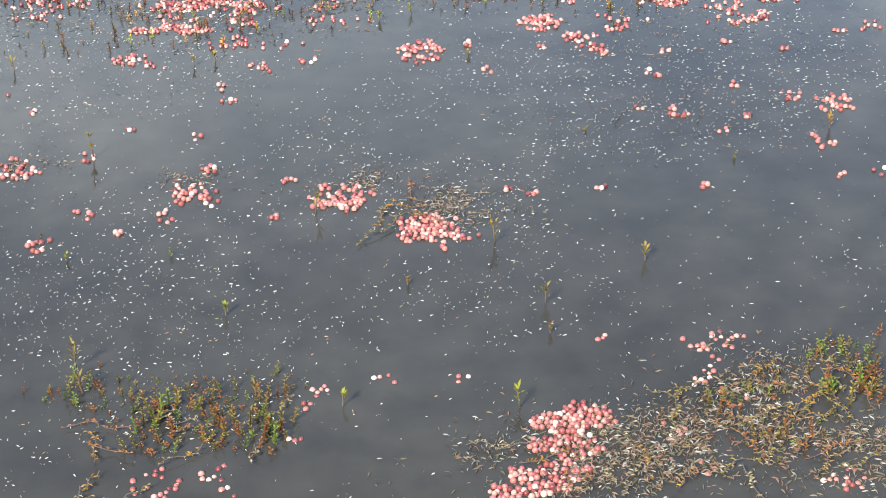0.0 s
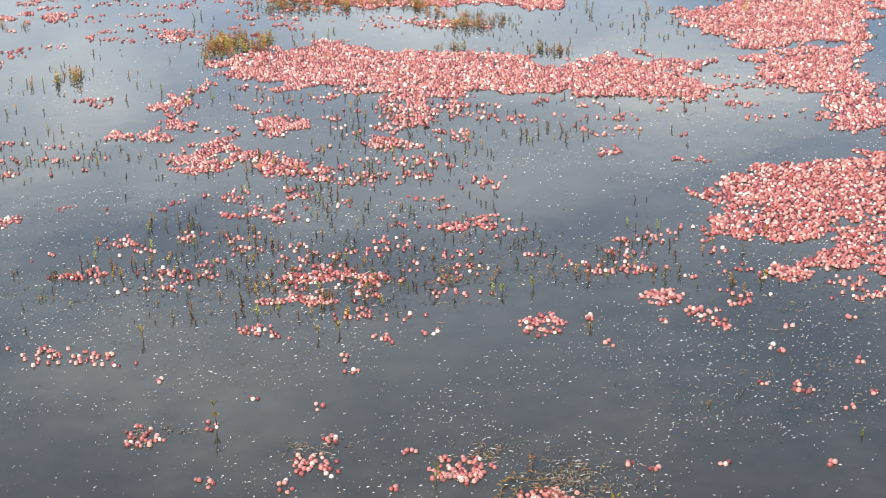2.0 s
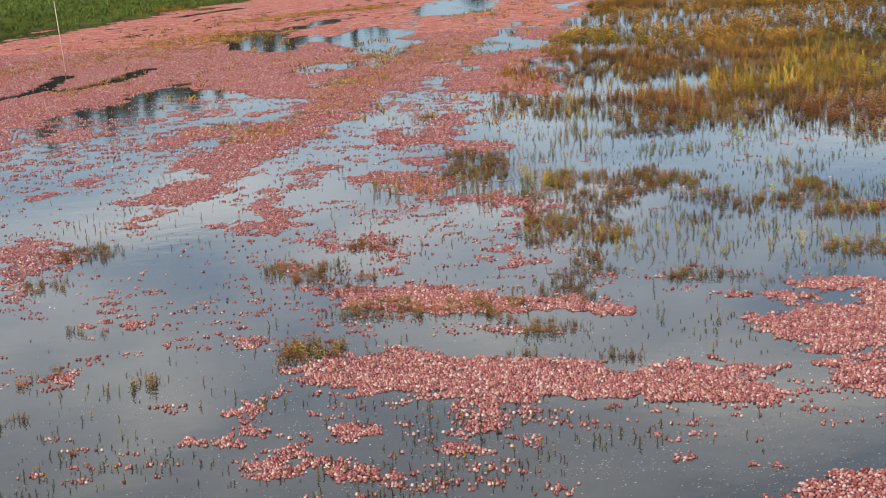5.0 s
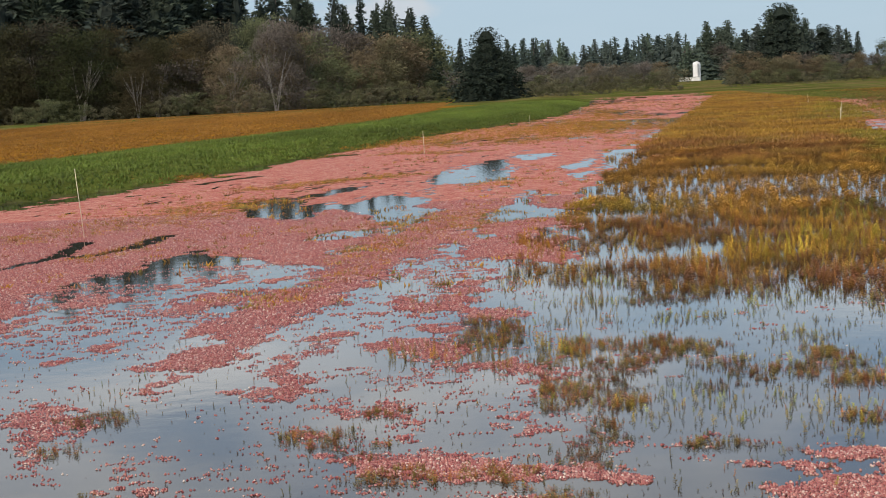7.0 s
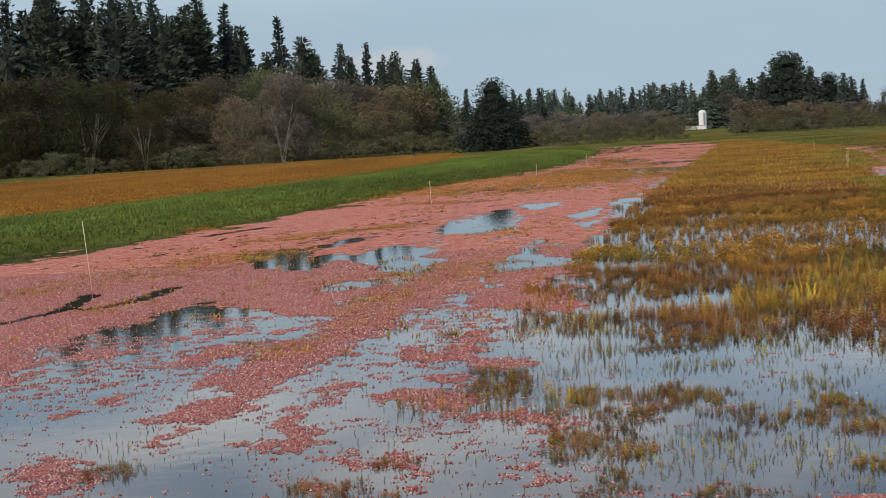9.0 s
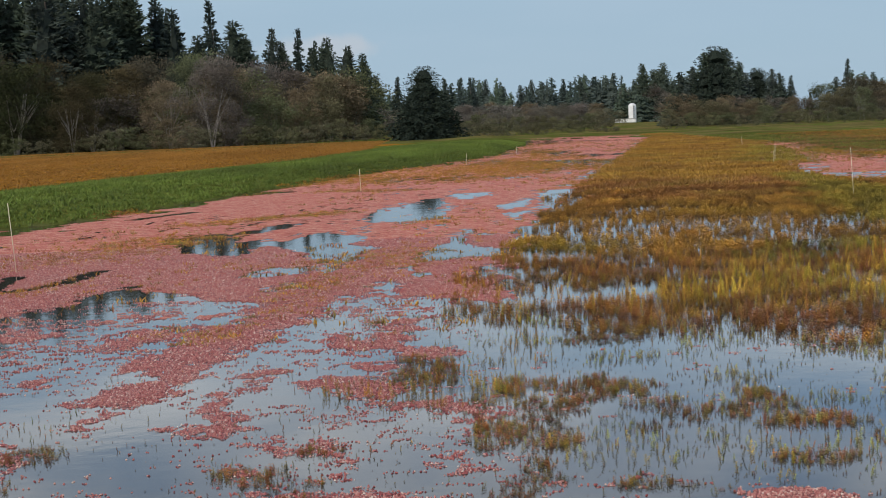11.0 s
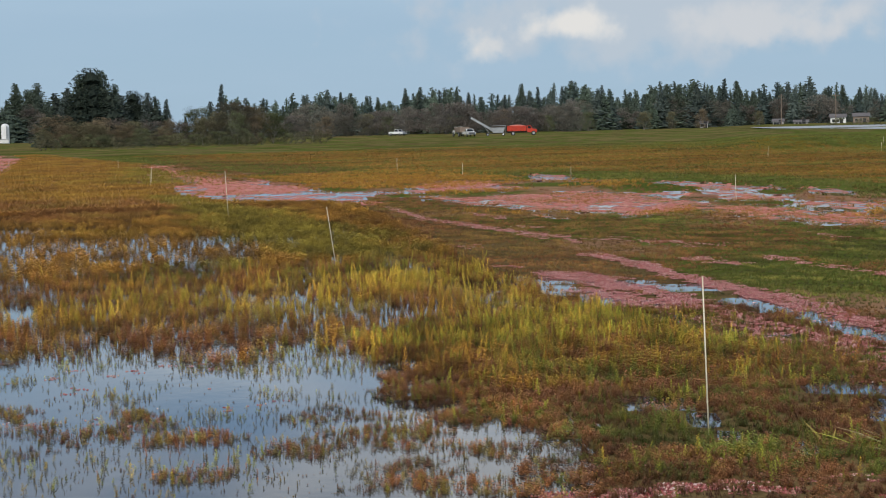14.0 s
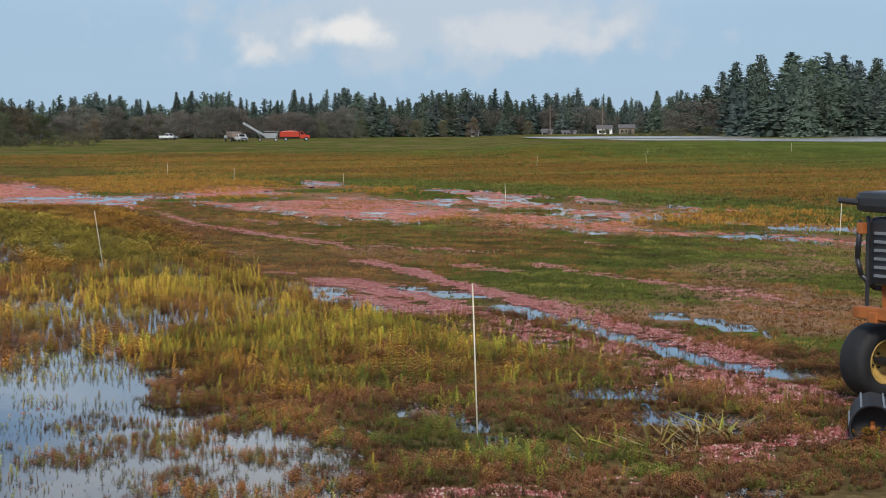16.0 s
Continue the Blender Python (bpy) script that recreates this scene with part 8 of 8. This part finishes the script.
# ---- vehicles at the far loading place ----


def wheel(parent, x, y, z, r, w, rim_mat, name="wheel"):
    bm = bmesh.new()
    m = Matrix.Translation((x, y, z)) @ Matrix.Rotation(radians(90), 4, "X")
    lathe(bm, [(r * 0.58, -w * 0.42), (r * 0.75, -w * 0.5), (r * 0.93, -w * 0.46), (r, -w * 0.3), (r, w * 0.3), (r * 0.93, w * 0.46), (r * 0.75, w * 0.5), (r * 0.58, w * 0.42)], 24, m)
    wh = part(name, bm, RUBBER, parent, shade=True)
    bm = bmesh.new()
    lathe(bm, [(0.0, -w * 0.1), (r * 0.25, -w * 0.12), (r * 0.3, -w * 0.3), (r * 0.5, -w * 0.34), (r * 0.6, -w * 0.43), (r * 0.6, w * 0.43), (r * 0.5, w * 0.34), (r * 0.3, w * 0.3), (r * 0.25, w * 0.12), (0.0, w * 0.1)], 20, m)
    rm = part("rim", bm, rim_mat, wh, shade=True)
    return wh


def prism(bm, outline, y0, y1):
    """side outline (x, z) pushed across from y0 to y1"""
    a = [bm.verts.new((x, y0, z)) for x, z in outline]
    b = [bm.verts.new((x, y1, z)) for x, z in outline]
    bm.faces.new(a); bm.faces.new(b[::-1])
    for k in range(len(a)):
        bm.faces.new((a[k], b[k], b[(k + 1) % len(a)], a[(k + 1) % len(a)]))
    return bm


def pickup(m, paint, label):
    t = thing("pickup_truck", m, label, "truck")
    bm = prism(bmesh.new(), [(-2.6, 0.5), (2.6, 0.5), (2.65, 0.95), (1.35, 1.12), (1.3, 1.1), (-0.55, 1.1), (-0.6, 1.15), (-2.6, 1.15)], -0.95, 0.95)
    part("body", bm, paint, t)
    bm = prism(bmesh.new(), [(-0.55, 1.1), (1.3, 1.1), (0.7, 1.72), (-0.45, 1.75)], -0.82, 0.82)
    part("cab", bm, paint, t)
    for s in (-1, 1):
        bm = prism(bmesh.new(), [(-0.4, 1.16), (1.05, 1.16), (0.62, 1.64), (-0.35, 1.66)], s * 0.815, s * 0.835)
        part("side_window", bm, GLASS, t)
    bm = bmesh.new()
    bm.faces.new([bm.verts.new(p) for p in ((1.27, -0.72, 1.15), (1.27, 0.72, 1.15), (0.76, 0.68, 1.68), (0.76, -0.68, 1.68))])
    bmesh.ops.solidify(bm, geom=bm.faces[:], thickness=-0.02)
    part("windscreen", bm, GLASS, t)
    bm = box(bmesh.new(), 2.68, 0, 0.8, 0.06, 1.5, 0.28, 0.02)
    part("grille", bm, DARK, t)
    bm = box(bmesh.new(), 2.72, 0, 0.55, 0.14, 1.8, 0.16, 0.03)
    part("bumper", bm, STEEL, t)
    for s in (-1, 1):
        part("headlight", box(bmesh.new(), 2.69, s * 0.78, 0.86, 0.07, 0.22, 0.18, 0.02), SIDING, t)
        for x in (-1.7, 1.65):
            wheel(t, x, s * 0.86, 0.38, 0.38, 0.25, STEEL)
    return t


def dump_truck(m, paint, bed_mat, label, load=False):
    t = thing("farm_truck", m, label, "truck")
    part("chassis", box(bmesh.new(), 0, 0, 0.75, 6.6, 0.9, 0.28, 0.03), DARK, t)
    bm = prism(bmesh.new(), [(1.2, 0.65), (3.5, 0.65), (3.5, 1.35), (2.35, 1.5), (2.05, 2.2), (1.25, 2.25)], -1.0, 1.0)
    bmesh.ops.bevel(bm, geom=bm.edges[:], offset=0.06, segments=2, affect="EDGES")
    part("cab", bm, paint, t)
    for s in (-1, 1):
        bm = prism(bmesh.new(), [(1.4, 1.55), (2.2, 1.55), (1.98, 2.1), (1.4, 2.12)], s * 1.0, s * 1.015)
        part("side_window", bm, GLASS, t)
        part("headlight", box(bmesh.new(), 3.52, s * 0.7, 1.1, 0.06, 0.22, 0.2, 0.02), SIDING, t)
        for x in (-2.0, 2.7):
            wheel(t, x, s * 0.95, 0.5, 0.5, 0.3, STEEL)
    bm = bmesh.new()
    box(bm, -1.15, 0, 1.05, 4.4, 2.3, 0.12)
    part("bed_floor", bm, bed_mat, t)
    for s in (-1, 1):
        part("bed_side", box(bmesh.new(), -1.15, s * 1.14, 1.65, 4.4, 0.07, 1.1, 0.02), bed_mat, t)
        for k in range(5):
            part("bed_rib", box(bmesh.new(), -3.1 + k * 0.98, s * 1.2, 1.65, 0.09, 0.06, 1.08), bed_mat, t)
    for x in (-3.33, 1.03):
        part("bed_end", box(bmesh.new(), x, 0, 1.65, 0.07, 2.3, 1.1, 0.02), bed_mat, t)
    if load:
        bm = bmesh.new()
        bmesh.ops.create_icosphere(bm, subdivisions=3, radius=1.0, matrix=Matrix.Translation((-1.15, 0, 2.05)) @ Matrix.Diagonal((2.1, 1.05, 0.42, 1)))
        for v in bm.verts:
            v.co.z += 0.08 * noise.noise(v.co * 3)
        part("berry_load", bm, MAT, t, "heap of pink berries")
    return t


def facing(x, y, heading):
    return pose(x, y, 0.2, 0, 0, heading)


# bearing of the loading place is about 22 degrees to the right of straight on
dump_truck(facing(157.2, 359.2, -22), RED, RED, "red farm truck with a high-sided bed, parked on the dike", True)
pickup(facing(144.7, 360.8, -97), WHITE, "white pickup parked beside the conveyor")
dump_truck(facing(144.9, 366.4, 84), WHITE, WOOD, "white farm truck with a weathered wooden bed")
pickup(facing(160.0, 453.0, -62), WHITE, "white pickup parked on the far bank")
t = thing("berry_conveyor", facing(150.5, 362, -22), "grey steel conveyor rising from a berry washer", "conveyor")
bm = bmesh.new()
tube(bm, (0.9, 0, 1.0), (-4.4, 0, 4.2), 0.05, 0.05, 6)
for s in (-0.4, 0.4):
    q0, q1 = Vector((1.2, s, 0.95)), Vector((-4.4, s, 4.25))
    mm = Matrix.Translation((q0 + q1) / 2) @ (q1 - q0).to_track_quat("X", "Z").to_matrix().to_4x4()
    box(bm, 0, 0, 0, (q1 - q0).length, 0.06, 0.5, 0, mm)
part("boom", bm, STEEL, t)
q0, q1 = Vector((1.2, 0, 1.0)), Vector((-4.4, 0, 4.3))
part("belt", box(bmesh.new(), 0, 0, 0, (q1 - q0).length, 0.7, 0.04, 0, Matrix.Translation((q0 + q1) / 2) @ (q1 - q0).to_track_quat("X", "Z").to_matrix().to_4x4()), RUBBER, t)
part("hood", box(bmesh.new(), -4.5, 0, 4.1, 0.6, 0.8, 0.7, 0.1), DARK, t)
part("hopper", prism(bmesh.new(), [(0.6, 0.7), (3.0, 0.7), (3.4, 1.9), (0.2, 1.9)], -0.9, 0.9), STEEL, t)
part("trailer_frame", box(bmesh.new(), 1.6, 0, 0.6, 5.2, 1.3, 0.16, 0.03), DARK, t)
part("cross_bar", box(bmesh.new(), 2.0, 0, 2.3, 3.4, 0.12, 0.12), STEEL, t)
for s in (-1, 1):
    part("strut", tube(bmesh.new(), (-0.2, s * 0.5, 0.6), (-1.8, s * 0.45, 2.7), 0.05), STEEL, t)
    part("post", tube(bmesh.new(), (3.4, s * 0.7, 0.6), (3.5, s * 0.7, 2.3), 0.05), STEEL, t)
    wheel(t, 3.0, s * 0.85, 0.35, 0.35, 0.22, WHITE)
    wheel(t, -0.6, s * 0.85, 0.35, 0.35, 0.22, STEEL)

# white arched tank on a low base, far end of the bog
t = thing("white_tank", pose(59.0, 515, 0.3, 0, 0, -6), "white round-topped tank beside a low white shed", "tank")
bm = bmesh.new()
lathe(bm, [(1.2, 0), (1.2, 4.8), (1.12, 5.3), (0.85, 5.65), (0.45, 5.85), (0.0, 5.9)], 20)
part("shell", bm, WHITE, t, shade=True)
part("ladder", box(bmesh.new(), 0.4, -1.25, 2.9, 0.35, 0.08, 4.4), STEEL, t)
part("base", box(bmesh.new(), -2.2, -0.6, 0.65, 6.2, 2.2, 1.1, 0.05), WHITE, t)
part("base_roof", box(bmesh.new(), -2.2, -0.6, 1.26, 6.5, 2.5, 0.1), SIDING, t)

# small farm buildings and poles before the right-hand woods


def shed(x, y, heading, w, d, h, wall, label):
    t = thing("farm_building", pose(x, y, 0.15, 0, 0, heading), label, "building")
    part("wall", box(bmesh.new(), 0, 0, h / 2, w, d, h), wall, t)
    bm = prism(bmesh.new(), [(-d / 2 - 0.3, h), (d / 2 + 0.3, h), (0, h + d * 0.28)], -w / 2 - 0.3, w / 2 + 0.3)
    ob = part("roof", bm, ROOFING, t)
    ob.matrix_basis = Matrix.Rotation(radians(90), 4, "Z")
    part("door", box(bmesh.new(), w * 0.2, -d / 2 - 0.02, 1.05, 1.0, 0.06, 2.1), DARK, t)
    for k in (-0.3, -0.05):
        win = part("window", box(bmesh.new(), w * k, -d / 2 - 0.03, h * 0.62, 0.9, 0.06, 0.9), SIDING, t)
        part("pane", box(bmesh.new(), w * k, -d / 2 - 0.065, h * 0.62, 0.74, 0.02, 0.74), GLASS, win)


shed(276.5, 440, -32, 3.2, 3.2, 1.6, SIDING, "small pale shed in front of the trees")
shed(282.5, 437, -32, 4.2, 2.6, 1.3, SIDING, "low grey outbuilding beside the shed")
shed(291.5, 431, -32, 4.5, 4, 2.4, WHITE, "white farm building at the wood's edge")
shed(297.5, 428, -32, 4.6, 4, 2.6, WOOD, "brown barn with a pale gable")
shed(258, 452, -32, 2.2, 2.5, 1.5, SIDING, "small pale shed under dark trees")
for x, y, h in ((266.8, 422.9, 9.6), (285.2, 422.8, 9.5)):
    t = thing("utility_pole", pose(x, y, 0.1), "grey wooden utility pole with a crossarm", "pole", "utility poles")
    part("pole", tube(bmesh.new(), (0, 0, -0.3), (0, 0, h), 0.16, 0.11, 8), WOOD, t)
    part("crossarm", box(bmesh.new(), 0, 0, h - 0.6, 2.0, 0.12, 0.12, 0, Matrix.Rotation(radians(-32), 4, "Z")), WOOD, t)

# ---- berry harvester standing on the lane ----
HV = thing("berry_harvester", pose(12.86, 13.12, 0.0, 0, 0, 3), "ride-on harvester with rusty orange frame and black canopy", "harvester")


def harvester():
    t = HV
    R0, W0 = 0.40, 0.34
    for nm, x, y in (("wheel", -0.17, -0.75), ("wheel", 1.5, -0.75), ("wheel", -0.17, 0.46), ("wheel", 1.5, 0.46)):
        bm = bmesh.new()
        m = Matrix.Translation((x, y, R0 + 0.1)) @ Matrix.Rotation(radians(90), 4, "X")
        lathe(bm, [(R0 * 0.56, -W0 * 0.38), (R0 * 0.62, -W0 * 0.47), (R0 * 0.8, -W0 * 0.52), (R0 * 0.94, -W0 * 0.46), (R0, -W0 * 0.3), (R0 * 1.01, 0), (R0, W0 * 0.3), (R0 * 0.94, W0 * 0.46), (R0 * 0.8, W0 * 0.52), (R0 * 0.62, W0 * 0.47), (R0 * 0.56, W0 * 0.38)], 48, m)
        wh = part(nm, bm, RUBBER, t, "smooth black balloon tyre", True)
        s = 1
        bm = bmesh.new()
        lathe(bm, [(R0 * 0.60, s * W0 * 0.46), (R0 * 0.57, s * W0 * 0.48), (R0 * 0.53, s * W0 * 0.42), (R0 * 0.50, s * W0 * 0.30), (R0 * 0.44, s * W0 * 0.26), (R0 * 0.43, s * W0 * 0.05), (R0 * 0.2, 0.0), (0.0, 0.0)], 36, m)
        rm = part("rim", bm, RIM, wh, "rust-stained yellow steel rim", True)
        for k in range(5):
            a = k * 1.2566
            bm = tube(bmesh.new(), m @ Vector((0.075 * math.cos(a), 0.075 * math.sin(a), -0.01)), m @ Vector((0.075 * math.cos(a), 0.075 * math.sin(a), s * 0.035)), 0.014, 0.012, 6)
            part("bolt", bm, DARK, rm)
        part("hub", tube(bmesh.new(), m @ Vector((0, 0, -0.02)), m @ Vector((0, 0, s * 0.06)), 0.04, 0.034, 12), DARK, rm)
    bm = bmesh.new()
    box(bm, 0.65, -0.5, 1.0, 2.3, 0.12, 0.11, 0.01)
    part("frame_rail", bm, RUST, t)
    part("frame_rail", box(bmesh.new(), 0.65, 0.2, 1.0, 2.3, 0.12, 0.11, 0.01), RUST, t)
    part("cross_beam", box(bmesh.new(), -0.42, -0.05, 1.04, 0.13, 1.1, 0.12, 0.012), RUST, t)
    part("post", box(bmesh.new(), -0.1, 0.36, 1.2, 0.1, 0.1, 0.34, 0.01), RUST, t)
    part("axle", tube(bmesh.new(), (-0.17, -0.7, 0.5), (-0.17, 0.4, 0.5), 0.05, 0.05, 10), DARK, t)
    part("axle", tube(bmesh.new(), (1.5, -0.7, 0.5), (1.5, 0.4, 0.5), 0.05, 0.05, 10), DARK, t)
    # engine and grille under the canopy
    bm = box(bmesh.new(), 0.25, 0.1, 1.68, 1.05, 0.8, 0.72, 0.06)
    part("engine_housing", bm, PLASTIC, t)
    for k in range(6):
        part("grille_slat", box(bmesh.new(), -0.285, 0.1, 1.42 + k * 0.09, 0.03, 0.56, 0.03), STEEL, t)
    bm = bmesh.new()
    pts = [(-0.36, 0.52, 2.0), (-0.4, 0.52, 1.6), (-0.36, 0.5, 1.42), (-0.2, 0.46, 1.28), (0.3, 0.4, 1.22)]
    for a, b in zip(pts, pts[1:]):
        tube(bm, a, b, 0.03, 0.03, 8)
    part("hose", bm, PLASTIC, t, shade=True)
    part("lamp", box(bmesh.new(), -0.36, 0.5, 1.92, 0.08, 0.08, 0.12, 0.01), RUST, t, "amber side lamp")
    bm = box(bmesh.new(), 0.35, 0.0, 2.2, 1.5, 1.15, 0.22, 0.07)
    part("canopy", bm, PLASTIC, t, "black moulded canopy")
    part("handle", tube(bmesh.new(), (-0.3, 0.5, 2.18), (-0.55, 0.66, 2.22), 0.035, 0.03, 10), PLASTIC, t)
    for x, y in ((-0.3, -0.45), (-0.3, 0.47), (1.0, -0.45), (1.0, 0.47)):
        part("canopy_post", tube(bmesh.new(), (x, y, 1.0), (x, y, 2.05), 0.022, 0.022, 8), DARK, t)


harvester()


def disc_roller():
    t = thing("picking_disc", pose(11.08, 11.9, -0.01, 0, 0, -42), "blackened steel picking reel resting in the berries", "machine part")
    m = Matrix.Translation((0, 0, 0.18)) @ Matrix.Rotation(radians(90), 4, "X")
    part("rim_ring", lathe(bmesh.new(), [(0.2, 0.012), (0.215, 0.02), (0.222, 0.0), (0.215, -0.03), (0.2, -0.03), (0.2, 0.012)], 36, m), DARK, t, "worn dark rim")
    part("drum", lathe(bmesh.new(), [(0.205, -0.02), (0.205, -0.88)], 36, m), RUBBER, t)
    part("inner_wall", lathe(bmesh.new(), [(0.195, -0.02), (0.195, -0.24), (0.0, -0.26)], 36, m), DARK, t)
    part("axle", tube(bmesh.new(), m @ Vector((0, 0, 0.01)), m @ Vector((0, 0, -0.9)), 0.025, 0.025, 10), RUST, t)
    for k in range(6):
        a = k * 1.047
        part("reel_bar", tube(bmesh.new(), m @ Vector((0.212 * math.cos(a), 0.212 * math.sin(a), -0.02)), m @ Vector((0.212 * math.cos(a), 0.212 * math.sin(a), -0.9)), 0.012, 0.012, 6), STEEL, t)
    part("end_disc", lathe(bmesh.new(), [(0.0, -0.885), (0.2, -0.885), (0.2, -0.915), (0.0, -0.915)], 32, m), DARK, t)
    r = np.random.RandomState(5)
    v, f = [], []
    for k in range(60):
        a, q = r.uniform(3.4, 6.0), r.uniform(0.02, 0.18)
        p = m @ Vector((q * math.cos(a), q * math.sin(a), -r.uniform(0.0, 0.12)))
        b = len(v)
        v += leaf_quad(p, (r.uniform(-0.7, 0.7), -0.5, r.uniform(0.1, 0.7)), r.uniform(0.06, 0.14), 0.008, 0.2)
        f += [(b, b + 1, b + 2), (b, b + 2, b + 3)]
    part("caught_grass", mesh_from("caught_grass", v, f, PLANT, np.tile(AMBER * 0.5, (len(v), 1)) * r.uniform(0.5, 1.2, (len(v) // 4, 1)).repeat(4, 0)), None, t, "brown grass caught in the reel")


disc_roller()
